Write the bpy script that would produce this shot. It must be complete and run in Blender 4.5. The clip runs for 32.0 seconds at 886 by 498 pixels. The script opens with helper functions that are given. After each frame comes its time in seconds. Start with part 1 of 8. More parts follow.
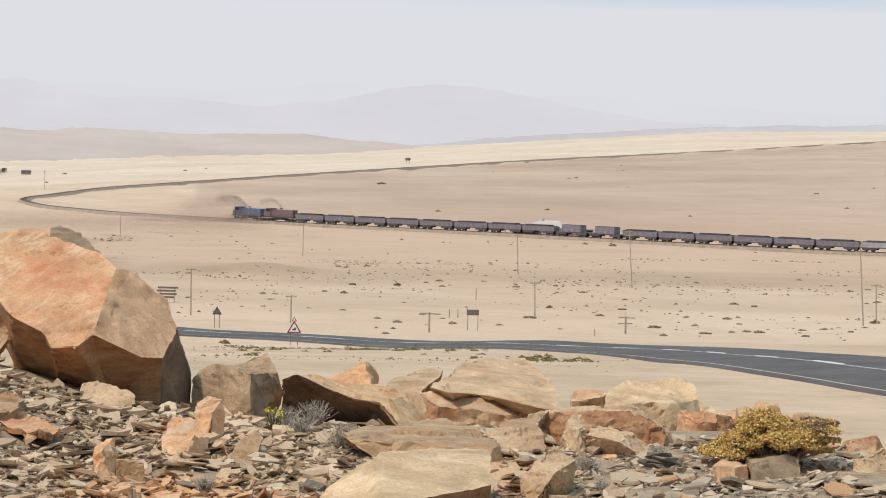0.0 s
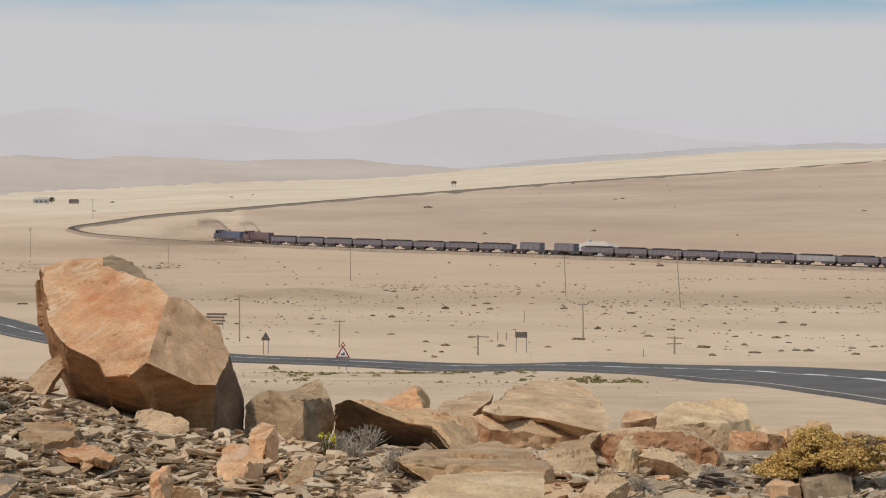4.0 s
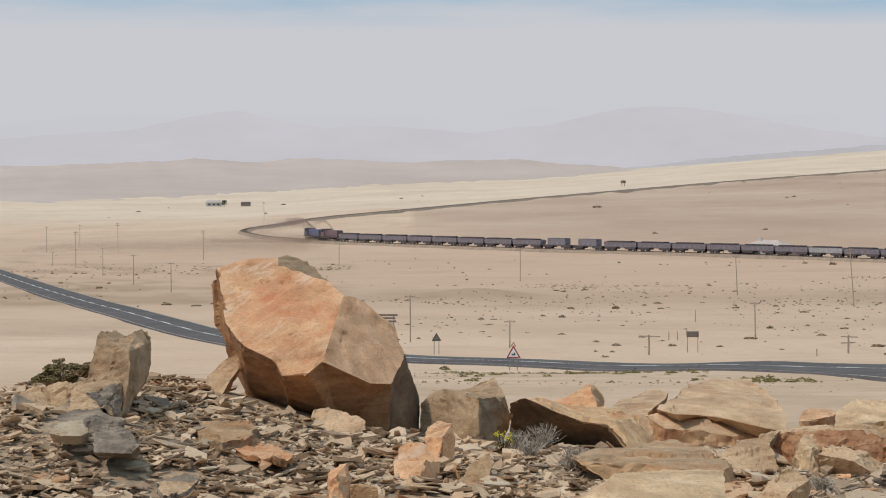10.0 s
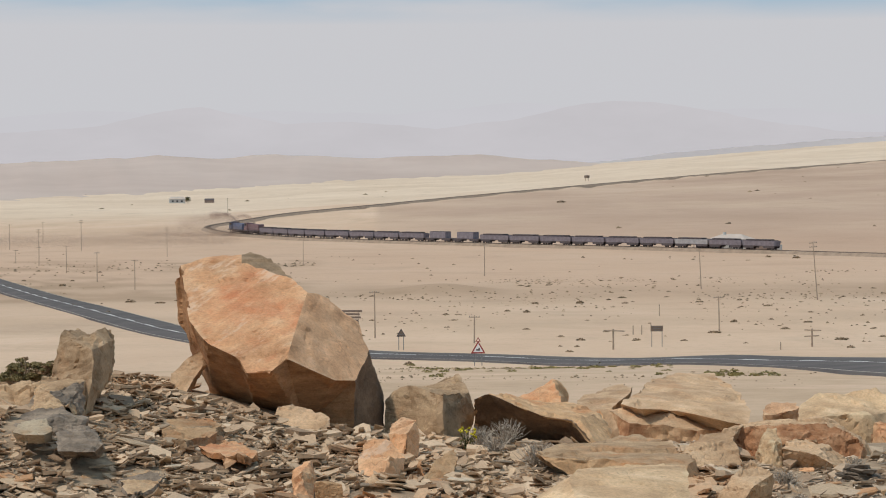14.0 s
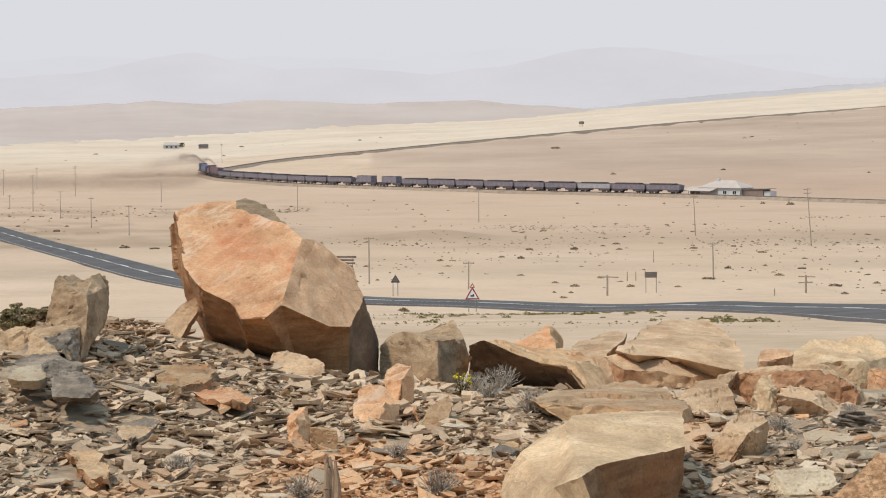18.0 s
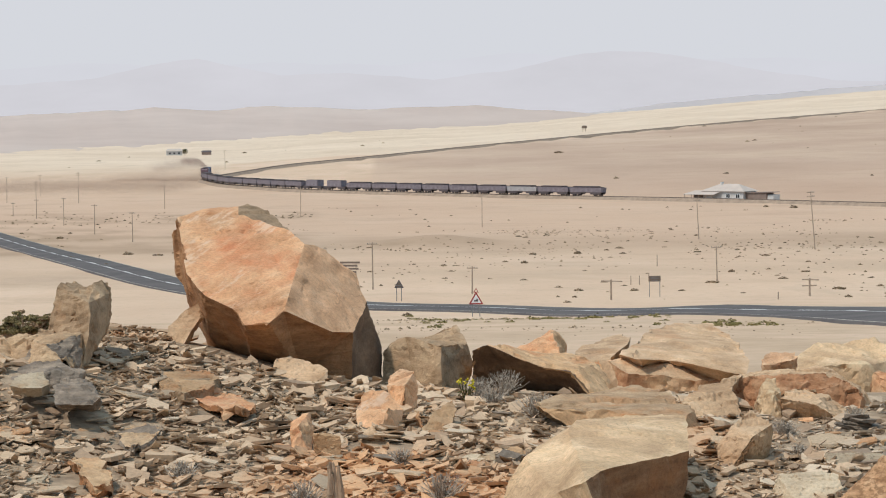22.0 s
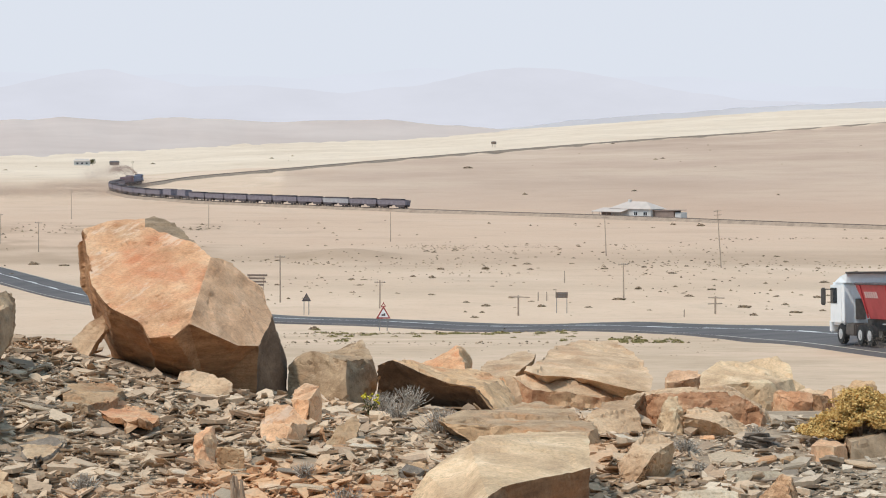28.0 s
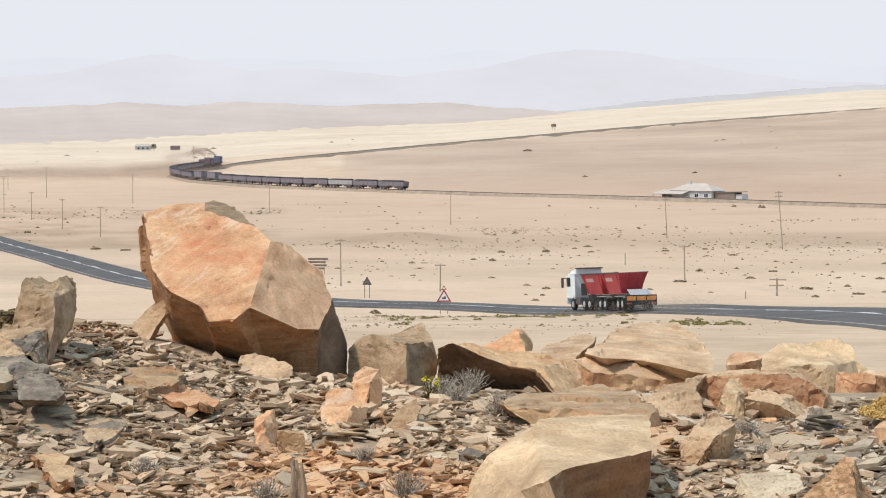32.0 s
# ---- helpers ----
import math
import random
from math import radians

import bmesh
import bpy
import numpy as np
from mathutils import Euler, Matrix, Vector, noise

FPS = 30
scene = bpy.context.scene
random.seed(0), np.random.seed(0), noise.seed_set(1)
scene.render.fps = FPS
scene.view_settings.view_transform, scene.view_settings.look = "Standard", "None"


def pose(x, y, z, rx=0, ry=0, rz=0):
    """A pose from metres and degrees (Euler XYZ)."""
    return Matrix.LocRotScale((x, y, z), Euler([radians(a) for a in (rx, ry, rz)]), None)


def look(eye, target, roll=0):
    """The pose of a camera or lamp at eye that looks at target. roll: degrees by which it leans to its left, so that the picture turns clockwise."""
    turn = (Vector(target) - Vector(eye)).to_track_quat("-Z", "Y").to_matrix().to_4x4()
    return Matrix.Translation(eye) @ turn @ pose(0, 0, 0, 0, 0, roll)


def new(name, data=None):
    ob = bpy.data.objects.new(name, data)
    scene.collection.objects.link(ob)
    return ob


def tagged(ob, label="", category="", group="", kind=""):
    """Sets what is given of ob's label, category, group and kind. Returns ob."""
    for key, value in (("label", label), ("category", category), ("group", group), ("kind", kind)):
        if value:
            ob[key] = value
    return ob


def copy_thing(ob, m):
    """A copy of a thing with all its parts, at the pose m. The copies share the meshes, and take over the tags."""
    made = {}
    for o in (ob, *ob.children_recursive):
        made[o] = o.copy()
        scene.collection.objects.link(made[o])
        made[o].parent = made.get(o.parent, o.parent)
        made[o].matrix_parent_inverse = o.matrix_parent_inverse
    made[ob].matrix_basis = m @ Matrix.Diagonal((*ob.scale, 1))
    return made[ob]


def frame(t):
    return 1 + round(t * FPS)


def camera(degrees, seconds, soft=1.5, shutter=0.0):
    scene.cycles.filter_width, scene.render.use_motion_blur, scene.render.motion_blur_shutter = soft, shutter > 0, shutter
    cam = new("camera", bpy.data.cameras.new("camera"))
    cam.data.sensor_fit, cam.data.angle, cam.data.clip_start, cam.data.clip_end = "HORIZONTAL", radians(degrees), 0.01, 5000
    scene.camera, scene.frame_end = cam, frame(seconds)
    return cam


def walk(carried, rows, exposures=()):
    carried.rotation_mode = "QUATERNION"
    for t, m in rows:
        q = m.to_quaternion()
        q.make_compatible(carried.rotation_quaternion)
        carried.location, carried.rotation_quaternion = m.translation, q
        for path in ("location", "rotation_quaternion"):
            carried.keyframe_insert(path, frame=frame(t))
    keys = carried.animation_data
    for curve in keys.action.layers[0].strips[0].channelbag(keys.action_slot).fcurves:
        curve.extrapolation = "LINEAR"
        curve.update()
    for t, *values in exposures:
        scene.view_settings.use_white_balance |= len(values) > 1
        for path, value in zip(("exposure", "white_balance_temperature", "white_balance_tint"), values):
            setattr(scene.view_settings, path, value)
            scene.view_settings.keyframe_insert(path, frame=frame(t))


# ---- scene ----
import colorsys
import itertools

# ------------------------------------------------------------------ camera
cam = camera(22.18, 32.0, soft=1.05)


def aim(x, y, z, yaw, pitch, roll):
    """A hand-held pose: place, and degrees of yaw, pitch and roll."""
    return pose(x, y, z, 90 + pitch, 0, yaw) @ pose(0, 0, 0, 0, 0, roll)


walk(cam, [
    (0.0, aim(0.060, 0.047, 18.003, -4.551, -2.679, 1.280)),
    (0.5, aim(0.037, -0.017, 18.016, -4.532, -2.405, 1.824)),
    (1.0, aim(0.033, -0.003, 18.013, -4.917, -3.015, 1.399)),
    (1.5, aim(0.029, -0.014, 18.016, -4.502, -2.711, 1.182)),
    (2.0, aim(0.023, -0.034, 18.017, -3.886, -2.654, 0.868)),
    (2.5, aim(0.011, -0.027, 18.013, -2.720, -2.033, 0.508)),
    (4.5, aim(0.048, -0.027, 18.013, -3.466, -2.223, 0.369)),
    (5.0, aim(0.052, -0.019, 18.008, -2.854, -2.998, -0.057)),
    (5.5, aim(0.050, 0.032, 18.002, -2.994, -3.829, -0.113)),
    (6.0, aim(0.039, 0.021, 18.004, -3.231, -3.591, -0.294)),
    (6.5, aim(0.023, 0.023, 18.005, -3.216, -3.269, 0.013)),
    (7.0, aim(0.008, 0.101, 17.999, -3.048, -3.406, 0.183)),
    (7.5, aim(0.006, -0.005, 18.007, -2.928, -3.075, 0.468)),
    (8.0, aim(-0.006, -0.004, 18.003, -3.142, -3.428, 0.652)),
    (8.5, aim(-0.020, 0.012, 17.995, -3.156, -3.098, 0.580)),
    (9.0, aim(-0.046, 0.020, 17.994, -2.486, -1.157, 0.901)),
    (9.5, aim(-0.043, 0.052, 17.993, -0.986, -1.463, 0.047)),
    (10.0, aim(0.007, 0.024, 17.996, 0.949, -2.113, -0.170)),
    (10.5, aim(0.029, 0.021, 17.998, 1.464, -1.946, -0.702)),
    (11.0, aim(0.011, 0.054, 17.995, 1.501, -2.768, -0.647)),
    (11.5, aim(0.019, 0.043, 18.000, 0.829, -2.551, -0.579)),
    (12.0, aim(0.028, 0.065, 17.996, 0.196, -1.846, -0.260)),
    (12.5, aim(0.016, 0.025, 17.996, 0.974, -2.629, -0.447)),
    (13.0, aim(-0.000, -0.000, 18.000, -0.000, -2.617, -0.034)),
    (13.5, aim(-0.001, 0.111, 17.996, -0.630, -2.895, -0.386)),
    (14.0, aim(0.012, 0.014, 18.002, 0.042, -2.231, -0.436)),
    (14.5, aim(0.010, 0.050, 18.000, 0.626, -2.434, -0.688)),
    (16.5, aim(0.006, 0.035, 18.005, 0.167, -2.708, -0.377)),
    (17.0, aim(0.016, 0.062, 17.998, 0.348, -2.962, -0.245)),
    (17.5, aim(0.016, -0.021, 17.999, -0.175, -3.305, -0.584)),
    (18.0, aim(0.007, 0.043, 18.001, -0.094, -3.600, -0.364)),
    (18.5, aim(0.011, 0.031, 18.002, -0.484, -3.202, -0.562)),
    (19.0, aim(0.028, 0.066, 17.995, -0.949, -3.221, -0.626)),
    (19.5, aim(0.021, 0.068, 18.005, -1.000, -3.707, -0.405)),
    (20.0, aim(0.012, 0.069, 18.013, -1.093, -3.504, -0.178)),
    (20.5, aim(0.013, 0.033, 18.012, -2.156, -3.228, 0.323)),
    (21.0, aim(0.008, 0.009, 18.006, -1.615, -3.055, -0.457)),
    (21.5, aim(-0.002, 0.044, 18.003, -0.558, -3.642, -0.219)),
    (22.0, aim(0.012, 0.066, 17.999, -0.007, -3.472, -0.670)),
    (22.5, aim(0.014, 0.066, 17.997, -0.365, -3.652, -0.364)),
    (23.0, aim(0.006, 0.043, 18.002, -0.320, -2.921, -0.180)),
    (23.5, aim(0.012, 0.048, 17.992, -1.791, -5.110, -0.046)),
    (24.0, aim(0.041, 0.028, 17.990, -4.983, -4.914, 0.269)),
    (24.5, aim(0.073, 0.079, 17.985, -6.774, -5.034, 0.280)),
    (25.0, aim(0.070, 0.052, 17.987, -4.403, -4.862, -0.394)),
    (25.5, aim(0.060, 0.081, 17.993, -4.081, -4.768, -0.051)),
    (27.5, aim(0.049, 0.077, 17.998, -2.404, -4.016, -0.055)),
    (28.0, aim(0.023, 0.025, 18.008, -2.338, -3.118, 0.172)),
    (28.5, aim(0.023, -0.001, 18.011, -1.835, -3.443, -0.350)),
    (29.0, aim(0.010, 0.007, 18.013, -1.338, -2.962, 0.078)),
    (29.5, aim(0.012, 0.025, 18.011, -0.949, -3.118, 0.171)),
    (30.0, aim(-0.006, -0.019, 18.004, -0.270, -3.172, 0.346)),
    (30.5, aim(0.002, 0.010, 18.009, -0.793, -3.082, 0.052)),
    (31.0, aim(0.026, 0.009, 18.006, -1.145, -3.508, -0.434)),
    (31.5, aim(0.027, 0.064, 18.000, -1.089, -3.977, -0.427)),
    (32.0, aim(0.028, 0.055, 18.004, -0.807, -3.547, -0.181)),
], exposures=((0, 0.04, 6600, 11), (2.5, -0.1, 6600, 11), (4.5, -0.34, 6950, 12), (5.2, -0.32, 6950, 12), (6, 0.0, 6600, 11), (7, 0.0, 6600, 11), (8, -0.02, 6600, 11), (9, -0.28, 6450, 12), (11, -0.28, 6700, 12), (14.5, -0.3, 6700, 12), (16, -0.31, 6800, 12), (17, -0.31, 6800, 12), (18, 0.0, 6600, 11), (19, 0.03, 6500, 11), (23, -0.08, 6500, 11), (24.5, 0.2, 6300, 11), (28, 0.1, 6220, 10), (30, 0.08, 6350, 11), (32, 0.2, 6450, 11)))

# ------------------------------------------------------------------ light
SUN_AZ, SUN_EL = -124.0, 58.0      # degrees from +y towards +x, and above the horizon
sun = new("sun", bpy.data.lights.new("sun", "SUN"))
sun.data.energy, sun.data.angle, sun.data.color = 2.7, radians(3.0), (1.0, 0.94, 0.85)
_sd = Vector((math.sin(radians(SUN_AZ)) * math.cos(radians(SUN_EL)), math.cos(radians(SUN_AZ)) * math.cos(radians(SUN_EL)), math.sin(radians(SUN_EL))))
sun.matrix_world = look(_sd * 200, (0, 0, 0))


def sky_world():
    """A dusty desert sky: blue above, milky haze towards the horizon, a few thin cloud streaks."""
    w = bpy.data.worlds.new("world")
    scene.world = w
    w.use_nodes = True
    nt = w.node_tree
    nt.nodes.clear()
    N, L = nt.nodes.new, nt.links.new
    sky = N("ShaderNodeTexSky")
    sky.sky_type, sky.sun_disc = "NISHITA", False
    sky.sun_elevation, sky.sun_rotation = radians(SUN_EL), radians(SUN_AZ)
    sky.dust_density, sky.air_density = 2.0, 1.0
    dim = N("ShaderNodeVectorMath")
    dim.operation = "SCALE"
    dim.inputs["Scale"].default_value = 0.10
    L(sky.outputs[0], dim.inputs[0])
    tc = N("ShaderNodeTexCoord")
    sep = N("ShaderNodeSeparateXYZ")
    L(tc.outputs["Generated"], sep.inputs[0])
    hz = N("ShaderNodeMapRange")
    hz.inputs[1].default_value, hz.inputs[2].default_value = 0.03, 0.5
    hz.inputs[3].default_value, hz.inputs[4].default_value = 0.97, 0.86
    L(sep.outputs[2], hz.inputs[0])
    haze = N("ShaderNodeMix")
    haze.data_type = "RGBA"
    haze.inputs["B"].default_value = (0.705, 0.730, 0.778, 1)
    L(hz.outputs[0], haze.inputs["Factor"])
    L(dim.outputs[0], haze.inputs["A"])
    # clear blue gaps between the cloud streaks
    mp = N("ShaderNodeMapping")
    mp.inputs["Scale"].default_value = (5, 5, 30)
    mp.inputs["Location"].default_value = (0.7, 0.2, 0.35)
    L(tc.outputs["Generated"], mp.inputs[0])
    ns = N("ShaderNodeTexNoise")
    ns.inputs["Scale"].default_value, ns.inputs["Detail"].default_value = 1.0, 5
    L(mp.outputs[0], ns.inputs["Vector"])
    rr = N("ShaderNodeMapRange")
    rr.inputs[1].default_value, rr.inputs[2].default_value = 0.36, 0.56
    L(ns.outputs[0], rr.inputs[0])
    up = N("ShaderNodeMapRange")
    up.inputs[1].default_value, up.inputs[2].default_value = 0.060, 0.076
    L(sep.outputs[2], up.inputs[0])
    mul = N("ShaderNodeMath")
    mul.operation = "MULTIPLY"
    L(rr.outputs[0], mul.inputs[0])
    L(up.outputs[0], mul.inputs[1])
    mul2 = N("ShaderNodeMath")
    mul2.operation = "MULTIPLY"
    mul2.inputs[1].default_value = 0.95
    L(mul.outputs[0], mul2.inputs[0])
    blue = N("ShaderNodeMix")
    blue.data_type = "RGBA"
    blue.inputs["B"].default_value = (0.27, 0.53, 0.74, 1)
    L(mul2.outputs[0], blue.inputs["Factor"])
    L(haze.outputs["Result"], blue.inputs["A"])
    bg = N("ShaderNodeBackground")
    L(blue.outputs["Result"], bg.inputs[0])
    out = N("ShaderNodeOutputWorld")
    L(bg.outputs[0], out.inputs[0])


sky_world()


# ------------------------------------------------------------------ materials
def nodes_of(name, rough=0.9):
    m = bpy.data.materials.new(name)
    m.use_nodes = True
    nt = m.node_tree
    b = nt.nodes["Principled BSDF"]
    b.inputs["Roughness"].default_value = rough
    b.inputs["Specular IOR Level"].default_value = 0.25
    return m, nt, b


def noise_node(nt, vec, scale, detail=4.0, rough=0.55):
    n = nt.nodes.new("ShaderNodeTexNoise")
    n.inputs["Scale"].default_value, n.inputs["Detail"].default_value, n.inputs["Roughness"].default_value = scale, detail, rough
    nt.links.new(vec, n.inputs["Vector"])
    return n.outputs[0]


def ramp_node(nt, fac, *stops):
    r = nt.nodes.new("ShaderNodeValToRGB")
    el = r.color_ramp.elements
    while len(el) < len(stops):
        el.new(0.5)
    for e, (p, c) in zip(el, stops):
        e.position, e.color = p, (*c, 1)
    nt.links.new(fac, r.inputs[0])
    return r.outputs[0]


def mix_node(nt, fac, a, b, mode="MIX"):
    m = nt.nodes.new("ShaderNodeMix")
    m.data_type, m.blend_type = "RGBA", mode
    for key, v in (("Factor", fac), ("A", a), ("B", b)):
        if hasattr(v, "is_output"):
            nt.links.new(v, m.inputs[key])
        else:
            m.inputs[key].default_value = v if key == "Factor" else (*v, 1)
    return m.outputs["Result"]


def map_node(nt, v, a, b, c=0.0, d=1.0):
    m = nt.nodes.new("ShaderNodeMapRange")
    for i, x in zip((1, 2, 3, 4), (a, b, c, d)):
        m.inputs[i].default_value = x
    nt.links.new(v, m.inputs[0])
    return m.outputs[0]


def scaled(nt, vec, x, y, z):
    m = nt.nodes.new("ShaderNodeMapping")
    m.inputs["Scale"].default_value = (x, y, z)
    nt.links.new(vec, m.inputs[0])
    return m.outputs[0]


def bump_node(nt, b, height, dist, strength=0.6):
    n = nt.nodes.new("ShaderNodeBump")
    n.inputs["Strength"].default_value, n.inputs["Distance"].default_value = strength, dist
    nt.links.new(height, n.inputs["Height"])
    nt.links.new(n.outputs[0], b.inputs["Normal"])


def stone_material(name, dark, mid, light, stain=None, stain_at=(0.5, 0.62), grain=14.0, layers=(1, 1, 1.5), rough=0.88, vary=0.22, vein=None, speck=None, streak=None):
    """Weathered rock: broad tone, fine grain, bedding, iron stain and pale veins."""
    m, nt, b = nodes_of(name, rough)
    tc = nt.nodes.new("ShaderNodeTexCoord").outputs["Object"]
    info = nt.nodes.new("ShaderNodeObjectInfo")
    add = nt.nodes.new("ShaderNodeVectorMath")
    add.operation = "ADD"
    sc = nt.nodes.new("ShaderNodeVectorMath")
    sc.operation = "SCALE"
    sc.inputs["Scale"].default_value = 37.0
    comb = nt.nodes.new("ShaderNodeCombineXYZ")
    for i in range(3):
        nt.links.new(info.outputs["Random"], comb.inputs[i])
    nt.links.new(comb.outputs[0], sc.inputs[0])
    nt.links.new(tc, add.inputs[0])
    nt.links.new(sc.outputs[0], add.inputs[1])
    v = add.outputs[0]
    bed = scaled(nt, v, *layers)
    broad = noise_node(nt, bed, 4.0, 8, 0.66)
    col = ramp_node(nt, broad, (0.34, dark), (0.5, mid), (0.66, light))
    if stain:
        st = noise_node(nt, v, 2.2, 5, 0.6)
        col = mix_node(nt, map_node(nt, st, *stain_at), col, stain)
    if streak:
        # rub marks slanting over the face
        turn = nt.nodes.new("ShaderNodeMapping")
        turn.inputs["Rotation"].default_value = (0, radians(streak[0]), 0)
        nt.links.new(v, turn.inputs[0])
        slant = scaled(nt, turn.outputs[0], 1.2, 1.2, 7.0)
        rub = noise_node(nt, slant, 2.6, 8, 0.7)
        col = mix_node(nt, map_node(nt, rub, 0.50, 0.66, 0, 0.6), col, streak[1])
        col = mix_node(nt, map_node(nt, rub, 0.34, 0.44, 0.6, 0), col, streak[2])
    fine = noise_node(nt, v, grain * 4, 8, 0.75)
    col = mix_node(nt, 0.8, col, ramp_node(nt, fine, (0.26, (0.62, 0.57, 0.52)), (0.5, (1.04, 1.03, 1.01)), (0.75, (1.34, 1.31, 1.25))), "MULTIPLY")
    blotch = noise_node(nt, v, 1.7, 9, 0.72)
    col = mix_node(nt, 1.0, col, ramp_node(nt, blotch, (0.3, (0.68, 0.64, 0.60)), (0.47, (1.0, 1.0, 1.0)), (0.7, (1.20, 1.19, 1.17))), "MULTIPLY")
    crack = noise_node(nt, scaled(nt, v, 2.0, 2.0, 5.0), 3.2, 9, 0.75)
    col = mix_node(nt, map_node(nt, crack, 0.31, 0.36, 0.35, 0), col, tuple(c * .45 for c in dark))
    if speck:
        sp = noise_node(nt, v, 38, 5, 0.7)
        col = mix_node(nt, map_node(nt, sp, 0.50, 0.55, 0, 0.85), col, speck)
    if vein:
        vn = noise_node(nt, slant if streak else scaled(nt, v, 1.0, 1.0, 2.6), 1.5, 8, 0.72)
        col = mix_node(nt, map_node(nt, vn, 0.56, 0.62, 0, 0.65), col, vein)
    # joints: thin dark cracks between patches of slightly different tone, and paler worn edges
    warp = nt.nodes.new("ShaderNodeVectorMath")
    warp.operation = "MULTIPLY_ADD"
    wn = nt.nodes.new("ShaderNodeTexNoise")
    wn.inputs["Scale"].default_value, wn.inputs["Detail"].default_value = 3.0, 6
    nt.links.new(v, wn.inputs["Vector"])
    nt.links.new(wn.outputs["Color"], warp.inputs[0])
    warp.inputs[1].default_value = (0.45, 0.45, 0.45)
    nt.links.new(v, warp.inputs[2])
    wv = scaled(nt, warp.outputs[0], 1.0, 1.0, 1.8)
    edge = nt.nodes.new("ShaderNodeTexVoronoi")
    edge.feature = "DISTANCE_TO_EDGE"
    edge.inputs["Scale"].default_value = 2.6
    nt.links.new(wv, edge.inputs["Vector"])
    cell = nt.nodes.new("ShaderNodeTexVoronoi")
    cell.inputs["Scale"].default_value = 2.6
    nt.links.new(wv, cell.inputs["Vector"])
    sepc = nt.nodes.new("ShaderNodeSeparateColor")
    nt.links.new(cell.outputs["Color"], sepc.inputs[0])
    col = mix_node(nt, 1.0, col, ramp_node(nt, sepc.outputs[0], (0.0, (0.94, 0.93, 0.92)), (1.0, (1.06, 1.06, 1.06))), "MULTIPLY")
    joint = nt.nodes.new("ShaderNodeMath")
    joint.operation = "MULTIPLY"
    nt.links.new(map_node(nt, edge.outputs["Distance"], 0.004, 0.014, 0.3, 0), joint.inputs[0])
    nt.links.new(map_node(nt, noise_node(nt, v, 1.9, 3, 0.5), 0.50, 0.60), joint.inputs[1])
    col = mix_node(nt, joint.outputs[0], col, tuple(c * .4 for c in dark))
    worn = map_node(nt, nt.nodes.new("ShaderNodeNewGeometry").outputs["Pointiness"], 0.525, 0.58, 0, 0.5)
    col = mix_node(nt, worn, col, tuple(min(.8, c * 1.18 + .03) for c in light))
    rnd = map_node(nt, info.outputs["Random"], 0, 1, 0.87 * (1 - vary), 0.87 * (1 + vary))
    comb2 = nt.nodes.new("ShaderNodeCombineXYZ")
    for i in range(3):
        nt.links.new(rnd, comb2.inputs[i])
    col = mix_node(nt, 1.0, col, comb2.outputs[0], "MULTIPLY")
    col = mix_node(nt, 1.0, col, (1.08, 0.985, 0.90), "MULTIPLY")
    nt.links.new(col, b.inputs["Base Color"])
    hgt = mix_node(nt, 0.5, noise_node(nt, bed, grain, 8, 0.65), fine)
    hgt = mix_node(nt, joint.outputs[0], hgt, (0, 0, 0))
    bump_node(nt, b, hgt, 0.013, 0.9)
    return m


def plain_material(name, color, rough=0.7, metal=0.0, spread=0.12, scale=6.0):
    """Paint or metal with a little dust and wear."""
    m, nt, b = nodes_of(name, rough)
    b.inputs["Metallic"].default_value = metal
    tc = nt.nodes.new("ShaderNodeTexCoord").outputs["Object"]
    n = noise_node(nt, tc, scale, 6, 0.65)
    lo = tuple(c * (1 - spread) for c in color)
    hi = tuple(min(1, c * (1 + spread) + 0.01) for c in color)
    nt.links.new(ramp_node(nt, n, (0.3, lo), (0.7, hi)), b.inputs["Base Color"])
    return m


def soil_patch(nt, pos, col, spots, tone, most):
    """Rust-coloured soil showing through in a few places (x, y, radius)."""
    rag = noise_node(nt, pos, 2.4, 5, 0.65)
    for x, y, r in spots:
        d = nt.nodes.new("ShaderNodeVectorMath")
        d.operation = "DISTANCE"
        flat = nt.nodes.new("ShaderNodeVectorMath")
        flat.operation = "MULTIPLY"
        flat.inputs[1].default_value = (1, 1, 0)
        nt.links.new(pos, flat.inputs[0])
        nt.links.new(flat.outputs[0], d.inputs[0])
        d.inputs[1].default_value = (x, y, 0)
        m = nt.nodes.new("ShaderNodeMath")
        m.operation = "MULTIPLY"
        nt.links.new(map_node(nt, d.outputs["Value"], r * .35, r, most, 0), m.inputs[0])
        nt.links.new(map_node(nt, rag, 0.36, 0.54), m.inputs[1])
        col = mix_node(nt, m.outputs[0], col, tone)
    return col


SOIL = [(-0.10, 9.90, .95), (-0.35, 10.5, .85), (-0.36, 11.10, .6)]


